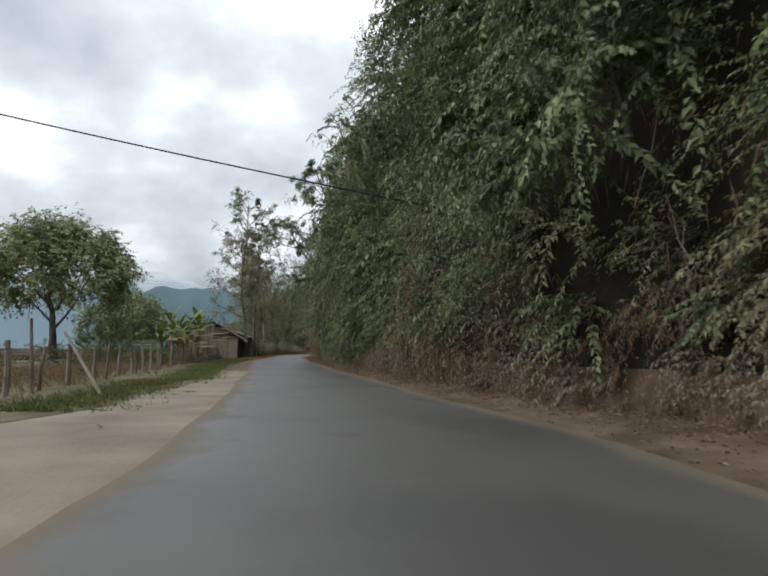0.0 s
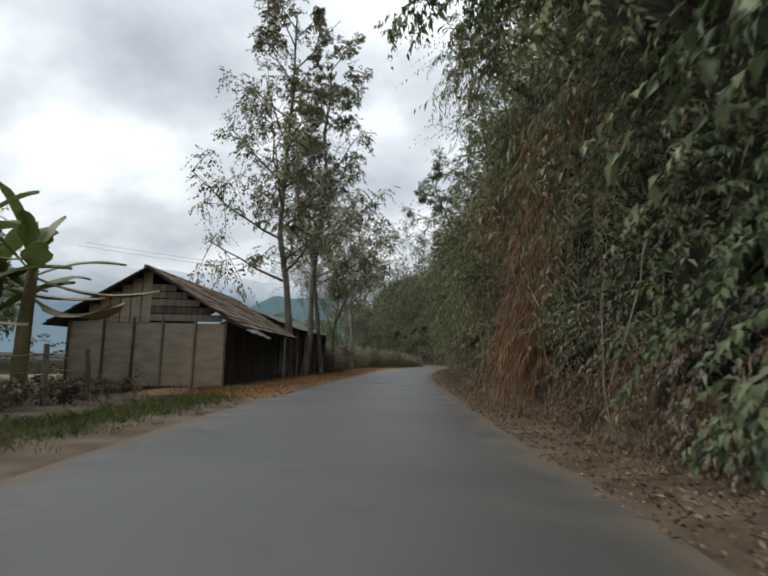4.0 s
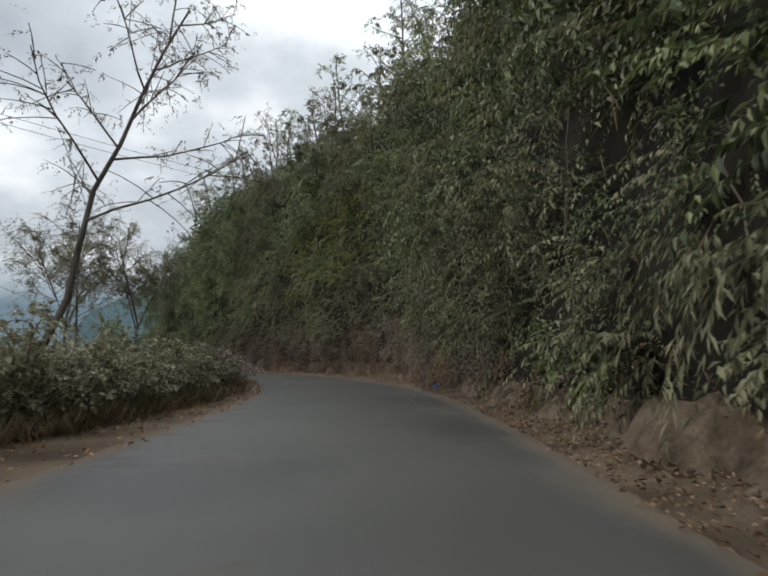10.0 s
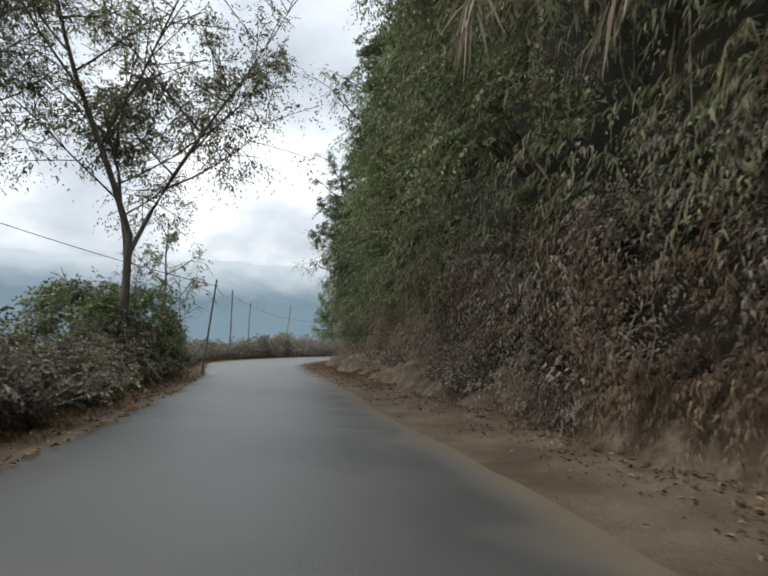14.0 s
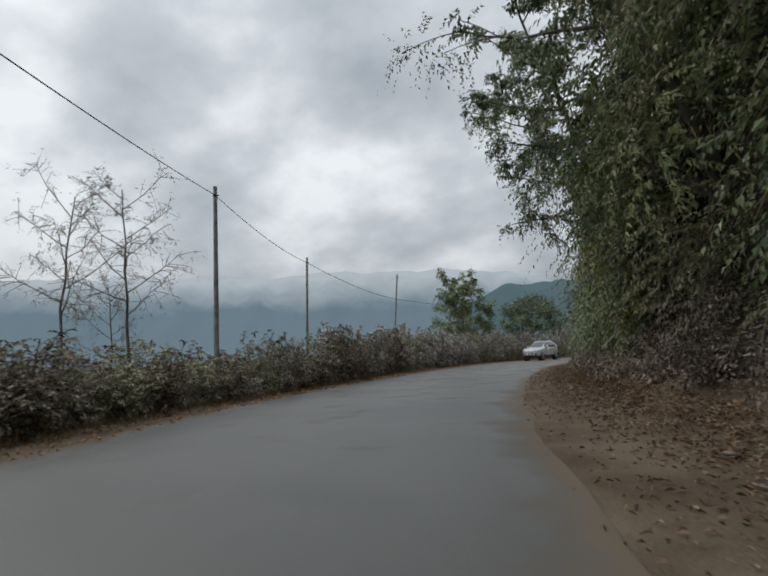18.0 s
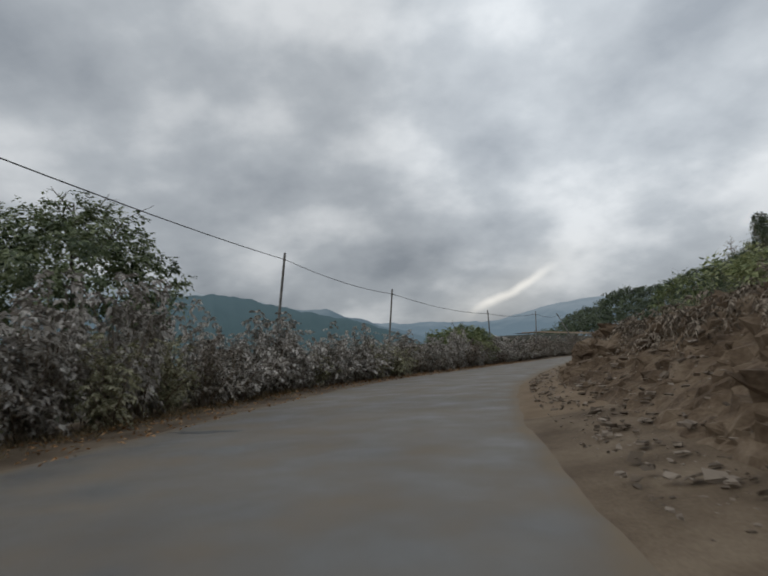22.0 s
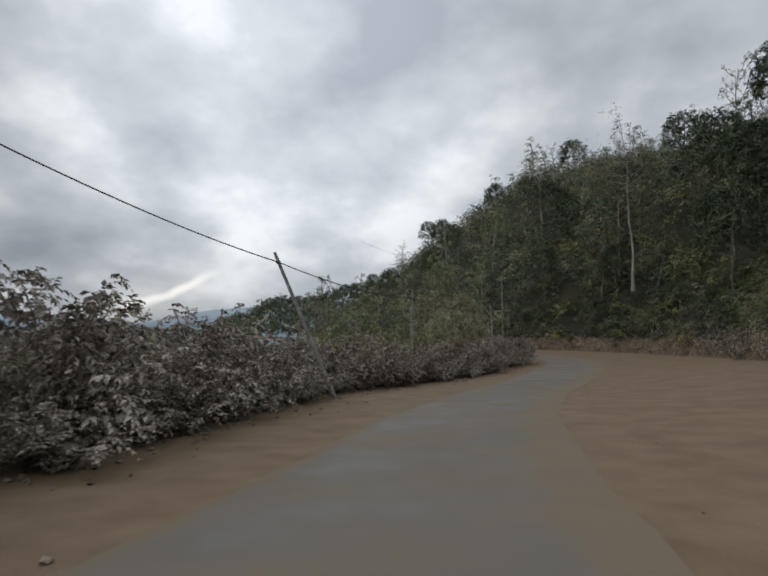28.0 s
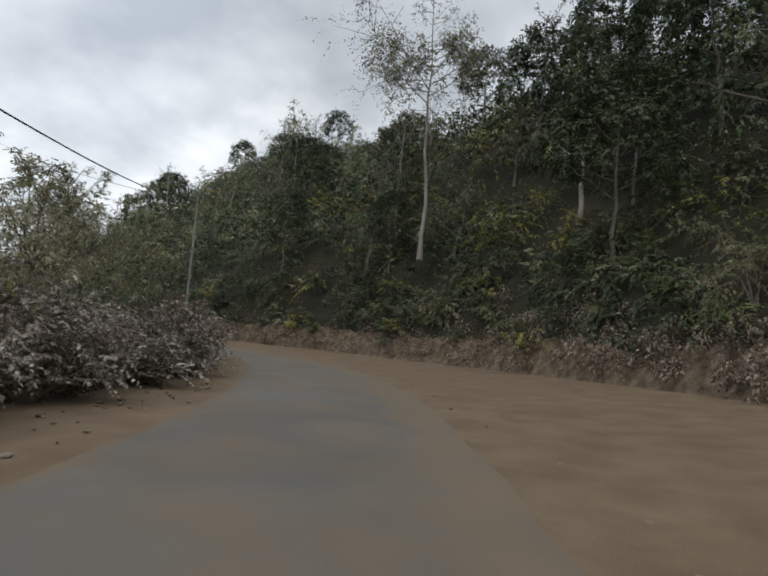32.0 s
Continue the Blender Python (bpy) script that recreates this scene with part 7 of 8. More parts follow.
for k in range(5):
    for y_ in (0.0, 11.1):
        part("gable_board", boxes("gable_board", M["darkplank"], ((-2.6, y_, 3.0 + 0.24 * k), (5.2 - 1.15 * k, 0.05, 0.23))), shed)
for k in range(7):
    for side in (1, -1):
        part("roof_sheet", boxes("roof_sheet", M["tin"], ((-2.6 + side * 1.52, -0.2 + 1.66 * k + 0.7, 3.62 + 0.02 * (k % 2)), (3.3, 1.72, 0.03), (0.6, side * 21, rs.uniform(-0.6, 0.6))), bevel=0.006), shed, "grey weathered roof sheet")
for k in range(6):
    part("post", boxes("post", M["plank"], ((0.14 + 0.05 * (k % 2), 0.5 + 1.9 * k, 1.45), (0.09, 0.09, 2.9), (1.5 * (k % 3 - 1), 2.0 * (k % 2), 0)), bevel=0.015), shed, "grey timber post")


# ---- fence, stacked rails, leaning stakes ----
M["stake"] = material("grey_split_wood", [(0.12, 0.1, 0.08), (0.21, 0.18, 0.145), (0.3, 0.265, 0.22)], 3, 0.9, 0.5, 30, rand=0.4, stretch=(3, 3, 0.5))
fence = thing("field_fence", "rough wooden post fence with thin rails round a field", "fence")
rf = random.Random(3)
prev = None
s_ = -6.0
while s_ < 68:
    u_ = float(np.interp(s_, [-6, 10, 20, 40, 68], [-8.6, -8.2, -8.4, -9.0, -8.2])) + rf.uniform(-0.12, 0.12)
    x, y, _ = place(s_, u_)
    h = rf.uniform(1.25, 1.75)
    v, f = tubes([(np.array([[0, 0, -0.2], [rf.uniform(-0.05, 0.05), rf.uniform(-0.05, 0.05), h * 0.5], [rf.uniform(-0.12, 0.12), rf.uniform(-0.12, 0.12), h]]) + [x, y, 0], np.array([0.075, 0.068, 0.06]) * rf.uniform(0.75, 1.2))], 6)
    part("fence_post", mesh_from("fence_post", v, f, M["stake"]), fence)
    if prev is not None:
        for z in (0.45, 0.85, 1.2):
            a, b = np.array([*prev, z + rf.uniform(-0.06, 0.06)]), np.array([x, y, z + rf.uniform(-0.06, 0.06)])
            v, f = tubes([(np.stack([a, (a + b) / 2 - [0, 0, 0.03], b]), np.full(3, 0.014))], 4)
            part("rail", mesh_from("rail", v, f, M["stake"]), fence)
    prev = (x, y)
    s_ += rf.uniform(1.7, 2.5)
stk = thing("rail_stack", "stacked grey wooden rails beside the hut", "wood stack")
for k in range(22):
    a = np.array([*place(57.5 + rf.uniform(-0.6, 0.6), -8.3 - 0.05 * (k % 4))[:2], 0.12 + 0.075 * k])
    b = np.array([*place(62.0 + rf.uniform(-0.6, 0.6), -8.1 - 0.08 * (k % 3))[:2], 0.14 + 0.07 * k + rf.uniform(-0.1, 0.1)])
    v, f = tubes([(np.stack([a, (a + b) / 2 + [0, 0, rf.uniform(-0.03, 0.05)], b]), np.full(3, rf.uniform(0.02, 0.04)))], 5)
    part("rail", mesh_from("rail", v, f, M["stake"]), stk)
for a, b in (((16.2, -5.9, 0.0), (17.6, -7.5, 1.75)), ((17.0, -8.0, 0.0), (17.3, -8.3, 2.1))):
    pa, pb = np.array(ground_pt(*a)), np.array(ground_pt(*b))
    v, f = tubes([(np.stack([pa, (pa + pb) / 2, pb]), np.array([0.05, 0.045, 0.04]))], 6)
    ob = new("wooden_stake", mesh_from("wooden_stake", v, f, M["stake"]))
    tagged(ob, "leaning pale wooden stake by the field fence", "stake", "fence stakes")

# black hose coiled at the roadside
t_ = np.linspace(0, 4 * math.pi, 60)
hx, hy, _ = place(9.5, -6.2)
v, f = tubes([(np.stack([hx + (0.75 + 0.03 * t_) * np.cos(t_), hy + (0.4 + 0.02 * t_) * np.sin(t_), 0.07 + 0.008 * t_], -1), np.full(60, 0.028))], 6)
tagged(new("coiled_hose", mesh_from("coiled_hose", v, f, M["cable"], True)), "coiled black hose on the sandy roadside", "hose")


# ---- banana plants ----
M["banana"] = material("banana_leaf", [(0.07, 0.1, 0.025), (0.14, 0.18, 0.05), (0.24, 0.26, 0.1)], 1.0, 0.45, 0.3, 20, island=0.3, through=0.25)
M["banana_dry"] = material("dry_banana_leaf", [(0.14, 0.11, 0.06), (0.25, 0.2, 0.11), (0.36, 0.3, 0.18)], 1.0, 0.8, 0.3, 20, island=0.3)


def banana_blade(r, base, az, el, length, width):
    n = 9
    t = np.linspace(0, 1, n)
    d = np.array([math.cos(az), math.sin(az), 0])
    rise = np.sin(el) * length * (t - 0.5 * t**2 * (1.5 - el * 0.5))
    mid = base + d * (np.cos(el) * length * t)[:, None] + np.stack([0 * t, 0 * t, rise], -1)
    side = np.array([-d[1], d[0], 0])
    w = width * np.sin(np.clip(t * 0.95 + 0.05, 0, 1) * math.pi) ** 0.6 * np.where(t < 0.15, 0.15, 1) * r.uniform(0.5, 1.1, n)
    l = mid + side * w[:, None] / 2 - [0, 0, 0.1 * width]
    q = mid - side * w[:, None] / 2 - [0, 0, 0.1 * width]
    v = np.stack([l, mid, q], 1).reshape(-1, 3)
    i = np.arange(n - 1)[:, None] * 3
    f = np.concatenate([i + [[0, 1, 4, 3]], i + [[1, 2, 5, 4]]])
    return v, f


def banana(seed, height):
    r = np.random.default_rng(seed)
    ob = thing("banana_plant", "banana plant with torn drooping leaves behind the fence", "banana plant", "banana plants")
    p = np.array([[0, 0, -0.1], [0.03, 0.02, height * 0.35], [0.1, 0.03, height * 0.68]])
    v, f = tubes([(p, np.array([0.13, 0.11, 0.07]))], 8)
    part("stem", mesh_from("stem", v, f, M["banana_dry"], True), ob)
    for k in range(14):
        dry = k in (2, 5, 6, 10, 12)
        v, f = banana_blade(r, p[2] - [0, 0, 0.35 * (k % 3)], k * 2.4 + r.uniform(-0.3, 0.3), r.uniform(0.5, 1.4) if not dry else r.uniform(-0.9, 0.1), r.uniform(1.3, 2.4), r.uniform(0.34, 0.52))
        part("leaf", mesh_from("leaf", v, f, M["banana_dry" if dry else "banana"], True), ob)
    return ob


ban = [banana(401, 3.0), banana(402, 3.6)]
spots_b = [(60, -12.0, 1.55), (62.0, -11.0, 1.4), (57, -11.6, 1.25), (58, -13.2, 1.4), (63, -13, 1.4), (54.5, -12.4, 1.2), (50, -10.6, 0.95), (53, -11.5, 1.1), (47, -12, 1.0)]
for n, (s_, u_, k) in enumerate(spots_b):
    x, y, _ = place(s_ + 6.5, u_ + 0.3)
    m = pose(float(x), float(y), 0, 0, 0, n * 77) @ Matrix.Diagonal((1.3 * k, 1.3 * k, 1.2 * k, 1))
    if n < 2:
        ban[n].matrix_basis = m
    else:
        ob = copy_thing(ban[n % 2], m)
        ob.matrix_basis = m


# ---- undergrowth by the field and the hut ----
rg = np.random.default_rng(99)


def brush(name, key, s_rng, u_rng, count, size, label, leaf=0.2, sub_=10, per=16):
    ss, uu = rg.uniform(*s_rng, count), rg.uniform(*u_rng, count)
    rr = rg.uniform(*size, count)
    c = place(ss, uu, rr * 0.55)
    v, f = sprays(rg, c, rr * 1.15, np.tile([[0, 0, 0.8]], (count, 1)), sub_ + 4, per, leaf * 0.85, 0.42, 0.25, 0.5, 0.8, 0.9)
    stuff(name, v, f, M[key], label, "bush")


brush("garden_bushes", "leaf_mid", (52, 76), (-22, -13), 60, (0.9, 2.0), "bright green garden bushes behind the banana plants", 0.26)
brush("field_bushes", "leaf_olive", (12, 60), (-34, -14), 130, (0.5, 1.4), "olive bushes scattered over the dry field", 0.22)
brush("field_edge_weeds", "leaf_mid", (-3, 14), (-12, -8.6), 40, (0.3, 0.7), "green weeds by the field fence", 0.16)
brush("brush_pile", "leaf_greybrown", (50, 70), (-9.6, -8.0), 46, (0.35, 0.8), "withered brush heaped along the fence", 0.16)
brush("valley_scrub", "leaf_mid", (120, 200), (-24, -10), 90, (0.7, 1.8), "green scrub falling away below the hedge", 0.24)
brush("valley_dry_scrub", "leaf_olive", (100, 330), (-26, -11), 150, (0.7, 1.7), "olive scrub falling away below the hedge", 0.24)
brush("bend_scrub", "leaf_olive", (362, 400), (-20, -8), 90, (0.6, 1.6), "pale olive thin scrub inside the road bend", 0.2, 9, 12)

brush("bend_yellow_scrub", "leaf_yellow", (371, 402), (-17, -9.0), 70, (1.0, 2.3), "yellow-olive feathery scrub standing behind the dusty hedge", 0.2, 12, 20)
brush("bend_tall_scrub", "leaf_olive", (366, 404), (-20, -10), 70, (1.2, 2.5), "tall olive scrub behind the dusty hedge", 0.2, 12, 20)

# fronds of dead palm hung in the creepers
M["frond"] = material("dead_pale_frond", [(0.22, 0.17, 0.12), (0.36, 0.29, 0.22), (0.5, 0.42, 0.34)], 1.5, 0.85, 0.3, 20, island=0.5)
for s_, h_, n_, ln_ in ((108.5, 5.6, 11, 0.9), (186.5, 6.4, 12, 0.9), (183, 4.6, 7, 0.7)):
    p = place(np.full(n_, s_) + rg.normal(size=n_) * 0.25, np.full(n_, float(bank_foot(s_)) - 1.7), h_ + rg.normal(size=n_) * 0.2)
    ob = thing("dead_frond", "pale dead fronds hanging in the hillside creepers", "dead fronds", "dead fronds", pose(*(float(q) for q in p[0])))
    for k in range(n_):
        v, f = leaves(rg, p[k:k + 1] - p[0], np.array([[rg.normal() * 0.35, rg.normal() * 0.35, -1.0]]), ln_ * rg.uniform(0.6, 1.2), 0.055, 0.3)
        part("blade", mesh_from("blade", v, f, M["frond"]), ob)

# ---- low concrete parapet on the valley side ----
M["concrete"] = material("stained_grey_concrete", [(0.15, 0.145, 0.135), (0.23, 0.222, 0.205), (0.31, 0.3, 0.28)], 1.5, 0.9, 0.5, 25, rand=0.2)
parapet = thing("parapet", "low stained concrete roadside rail on posts", "parapet")
prev = None
for k in range(15):
    s_ = 203.0 + 2.8 * k
    u_ = float(hedge_foot(s_)) - 3.4
    x, y, _ = place(s_, u_)
    part("post", boxes("post", M["concrete"], ((float(x), float(y), 0.3), (0.2, 0.2, 0.9), (0, 0, way_at(s_))), bevel=0.015), parapet)
    if prev is not None:
        mx, my = (x + prev[0]) / 2, (y + prev[1]) / 2
        ang = math.degrees(math.atan2(-(x - prev[0]), y - prev[1]))
        ln_ = math.hypot(x - prev[0], y - prev[1])
        part("rail", boxes("rail", M["concrete"], ((float(mx), float(my), 0.66), (0.16, ln_ - 0.21, 0.2), (0, 0, ang)), bevel=0.015), parapet)
    prev = (x, y)

# ---- mended and broken places in the asphalt ----
M["tar"] = material("dark_mended_asphalt", [(0.06, 0.06, 0.059), (0.08, 0.079, 0.077), (0.1, 0.098, 0.094)], 2.0, 0.6, 0.6, 60)
for s_, u_, ax, ay in ((82.0, -1.3, 0.75, 0.3), (79.5, 0.4, 0.5, 0.22), (312.0, -2.2, 0.7, 0.16), (313.0, 0.2, 0.6, 0.14), (329.0, -0.5, 0.9, 0.13), (328.4, -1.2, 0.5, 0.12), (289.0, -4.6, 0.8, 0.2)):
    n_ = 22
    a_ = np.linspace(0, 2 * math.pi, n_, endpoint=False)
    k_ = rg.uniform(0.45, 1.3, n_)
    crown = float(0.03 - 0.022 * ((2 * u_ - edge_l(s_) - edge_r(s_)) / (edge_r(s_) - edge_l(s_))) ** 2)
    rim_ = place(s_ + ay * np.sin(a_) * k_, u_ + ax * np.cos(a_) * k_, crown + 0.002)
    top_ = place(s_ + 0.9 * ay * np.sin(a_) * k_, u_ + 0.9 * ax * np.cos(a_) * k_, crown + 0.007)
    mid_p = place(np.array([s_]), np.array([u_]), crown + 0.008)
    i_ = np.arange(n_)
    f = np.concatenate([np.stack([i_, (i_ + 1) % n_, n_ + (i_ + 1) % n_], -1), np.stack([i_, n_ + (i_ + 1) % n_, n_ + i_], -1), np.stack([n_ + i_, n_ + (i_ + 1) % n_, 0 * i_ + 2 * n_], -1)])
    ob = new("road_patch", mesh_from("road_patch", np.concatenate([rim_, top_, mid_p]), f, M["tar"]))
    tagged(ob, "dark ragged mended patch in the worn asphalt", "road patch", "road patches")

# ---- small things at the roadside ----
M["blue_plastic"] = material("crumpled_blue_plastic", [(0.03, 0.09, 0.25), (0.06, 0.16, 0.38), (0.14, 0.26, 0.5)], 4, 0.35, 0.6, 30, spec=0.5)
bag = bmesh.new()
bmesh.ops.create_icosphere(bag, subdivisions=3, radius=0.2)
rb = random.Random(8)
for v_ in bag.verts:
    v_.co *= 1 + 0.22 * math.sin(v_.co.x * 37 + 2 * v_.co.z * 21) * math.cos(v_.co.y * 31) + rb.uniform(-0.06, 0.06)
    v_.co.z *= 0.55
bx, by, _ = place(156, 3.3)
ob = new("plastic_bag", bm_mesh("plastic_bag", bag, M["blue_plastic"]))
ob.matrix_basis = pose(float(bx), float(by), 0.17, 0, 0, 40)
tagged(ob, "crumpled blue plastic bag below the bank", "plastic bag")
for s_, u_, k_ in ((152.2, 4.0, 0.5), (153.4, 4.3, 0.42), (154.3, 3.9, 0.3), (150.6, 4.2, 0.34), (86.5, 3.9, 0.3), (178.6, 5.0, 0.36)):
    x, y, _ = place(s_, u_)
    w = IV * (1 + rg.normal(size=(len(IV), 1)) * 0.14) * k_ * rg.uniform(0.7, 1.2, 3) * [1, 1, 0.7]
    ob = new("boulder", mesh_from("boulder", w, IF, M["concrete"]))
    ob.matrix_basis = pose(float(x), float(y), 0.12, 0, 0, rg.uniform(0, 360))
    tagged(ob, "pale grey broken rock at the foot of the bank", "rock", "rocks at the bank")
# pale dead snag on the lip of the slope
sx, sy = 15.3, 254.7
sz = min(2.6, ground_at(sx, sy)[0] - 0.2)
v, f = tubes([(np.array([[0, 0, 0], [0.1, 0.1, 3.2 - sz], [0.55, 0.2, 4.6 - sz], [0.75, 0.25, 5.8 - sz], [1.3, 0.4, 7.1 - sz]]), np.array([0.13, 0.12, 0.1, 0.08, 0.035])),
              (np.array([[0.45, 0.2, 4.3 - sz], [0.2, 0.1, 5.3 - sz], [0.25, -0.1, 6.1 - sz]]), np.array([0.07, 0.05, 0.02]))], 6)
ob = new("dead_snag", mesh_from("dead_snag", v, f, M["bark_pale"], True))
ob.matrix_basis = pose(sx, sy, sz)
tagged(ob, "pale barkless dead trunk leaning on the earth slope", "dead tree")
# twigs and dry sticks lying on the sandy pull-out
for k in range(9):
    x, y, _ = place(rg.uniform(4, 20), rg.uniform(-5.2, -3.0))
    ln_ = rg.uniform(0.25, 0.7)
    v, f = tubes([(np.array([[-ln_ / 2, 0, 0.05], [0, 0.03, 0.062], [ln_ / 2, -0.02, 0.05]]), np.array([0.012, 0.011, 0.006]))], 5)
    ob = new("dry_stick", mesh_from("dry_stick", v, f, M["bark"]))
    ob.matrix_basis = pose(float(x), float(y), -0.01, 0, 0, rg.uniform(0, 180))
    tagged(ob, "thin dry stick lying on the sand", "stick", "sticks on the sand")


# ---- silver car standing on the far lane ----
def plain(name, colour, rough, metal=0.0, coat=0.0, spec=0.5):
    m = material(name, [tuple(0.93 * c for c in colour), colour, tuple(min(1, 1.06 * c) for c in colour)], 1.5, rough, 0.02, 60, metal=metal, spec=spec)
    m.node_tree.nodes["Principled BSDF"].inputs["Coat Weight"].default_value = coat
    return m


C_ = {"paint": plain("silver_car_paint", (0.6, 0.59, 0.575), 0.38, 0.55, 0.7), "black": plain("black_plastic_cladding", (0.02, 0.02, 0.021), 0.6),
      "glass": plain("tinted_car_glass", (0.05, 0.065, 0.068), 0.06, 0.0, 0.6, 0.7), "chrome": plain("bright_chrome", (0.6, 0.6, 0.6), 0.15, 1.0),
      "tyre": plain("black_tyre_rubber", (0.022, 0.022, 0.023), 0.85), "rim": plain("silver_alloy", (0.5, 0.5, 0.51), 0.3, 0.9),
      "lamp": plain("clear_lamp_lens", (0.45, 0.47, 0.48), 0.12, 0.2, 1.0), "amber": plain("amber_lens", (0.4, 0.16, 0.03), 0.2), "plate": plain("white_plate", (0.5, 0.5, 0.48), 0.5)}


def car_shell():
    """The car's outer skin as a grid of points: sections from tail to nose, then rings closing the nose."""
    # y, half width, underside, shoulder height, top of the section, half width of the top
    rows = np.array([(-3.24, 0.70, 0.52, 1.05, 1.12, 0.62), (-3.18, 0.78, 0.46, 1.10, 1.20, 0.62), (-3.05, 0.83, 0.42, 1.15, 1.33, 0.60), (-2.85, 0.862, 0.38, 1.17, 1.52, 0.57), (-2.7, 0.872, 0.36, 1.17, 1.585, 0.57),
                     (-2.3, 0.885, 0.34, 1.15, 1.625, 0.585), (-1.8, 0.885, 0.33, 1.125, 1.64, 0.59), (-1.35, 0.882, 0.33, 1.105, 1.615, 0.58), (-1.1, 0.88, 0.33, 1.095, 1.56, 0.575), (-0.75, 0.88, 0.33, 1.085, 1.36, 0.60),
                     (-0.42, 0.88, 0.33, 1.075, 1.155, 0.66), (-0.25, 0.882, 0.33, 1.06, 1.10, 0.66), (0.1, 0.885, 0.33, 1.03, 1.075, 0.60), (0.4, 0.875, 0.31, 0.985, 1.04, 0.56), (0.6, 0.86, 0.28, 0.93, 0.985, 0.52), (0.72, 0.84, 0.26, 0.885, 0.93, 0.5), (0.79, 0.81, 0.26, 0.845, 0.885, 0.48)])
    y = np.linspace(rows[0, 0], rows[-1, 0], 150)
    w, zb, zs, zt, wt = (np.interp(y, rows[:, 0], rows[:, k]) for k in range(1, 6))
    for q in (w, zb, zs, zt, wt):
        q[1:-1] = 0.25 * q[:-2] + 0.5 * q[1:-1] + 0.25 * q[2:]
        q[2:-2] = (q[:-4] + q[1:-3] + q[2:-2] + q[3:-1] + q[4:]) / 5
    rise = zt - zs
    half = [(0 * w, zb), (w * 0.80, zb), (w * 0.95, zb + 0.03), (w * 0.99, zb + 0.14), (w * 1.0, 0.64 + 0 * y), (w * 0.992, 0.5 * (0.64 + zs)), (w * 0.97, zs - 0.07), (w * 0.93, zs - 0.012),
            (w * 0.9 - 0.02 * (rise > 0.2), zs + 0.02 * rise), ((w * 0.9 + wt) / 2 + 0.035, zs + 0.52 * rise), (wt + 0.03, zs + 0.86 * rise), (wt - 0.05, zs + 0.975 * rise), (wt * 0.5, zt + 0.012), (0 * w, zt + 0.022)]
    px, pz = np.array([q[0] for q in half]), np.array([q[1] for q in half])
    t = np.arange(len(half))
    u = np.linspace(0, len(half) - 1, 49)
    i0 = np.minimum(u.astype(int), len(half) - 2)

    def spline(p):
        f = (u - i0)[:, None]
        p0, p1, p2, p3 = p[np.maximum(i0 - 1, 0)], p[i0], p[i0 + 1], p[np.minimum(i0 + 2, len(half) - 1)]
        return p1 + 0.5 * f * (p2 - p0 + f * (2 * p0 - 5 * p1 + 4 * p2 - p3 + f * (3 * (p1 - p2) + p3 - p0)))

    x, z = spline(px).T, spline(pz).T
    x[:, -1] = 0
    grid = np.stack([np.c_[x, -x[:, -2::-1]], np.repeat(y[:, None], 97, 1), np.c_[z, z[:, -2::-1]]], -1)
    nose = [grid[-1]]
    for k in np.linspace(0.93, 0.02, 26):
        c = grid[-1].copy()
        c[:, 0] *= k
        c[:, 2] = 0.58 + (c[:, 2] - 0.58) * k
        c[:, 1] += 0.055 * (1 - k * k)
        nose.append(c)
    grid = np.concatenate([grid, np.array(nose[1:])])
    # the nose and the tail round off towards the sides
    side = np.clip(np.abs(grid[..., 0]) / 0.88, 0, 1) ** 2.6
    grid[..., 1] -= side * 0.2 * np.clip((grid[..., 1] - 0.2) / 0.6, 0, 1)
    grid[..., 1] += side * 0.12 * np.clip((-2.9 - grid[..., 1]) / 0.3, 0, 1)
    return grid


def skin(name, grid, pick, mat, lift=0.0):
    """The faces of the skin whose middles pick() keeps, lifted off it by a little."""
    k, n = grid.shape[:2]
    gy, gx = np.gradient(grid, axis=0), np.gradient(grid, axis=1)
    nor = np.cross(gx, gy)
    nor /= np.linalg.norm(nor, axis=2, keepdims=True) + 1e-9
    nor *= np.where((nor * (grid - [0, -1.2, 0.7])).sum(2, keepdims=True) < 0, -1, 1)
    p = (grid + nor * lift).reshape(-1, 3)
    i = np.arange(k - 1)[:, None] * n
    j = np.arange(n - 1)[None]
    q = np.stack([i + j, i + j + 1, i + n + j + 1, i + n + j], -1).reshape(-1, 4)
    mid = p[q].mean(1)
    q = q[pick(np.abs(mid[:, 0]), mid[:, 1], mid[:, 2])]
    used = np.unique(q)
    back = np.zeros(len(p), int)
    back[used] = np.arange(len(used))
    me = mesh_from(name, p[used], back[q], mat, True)
    bm = bmesh.new()
    bm.from_mesh(me)
    bmesh.ops.recalc_face_normals(bm, faces=list(bm.faces))
    if lift:
        bmesh.ops.solidify(bm, geom=list(bm.faces), thickness=lift * 0.9)
    bm.to_mesh(me)
    bm.free()
    return me


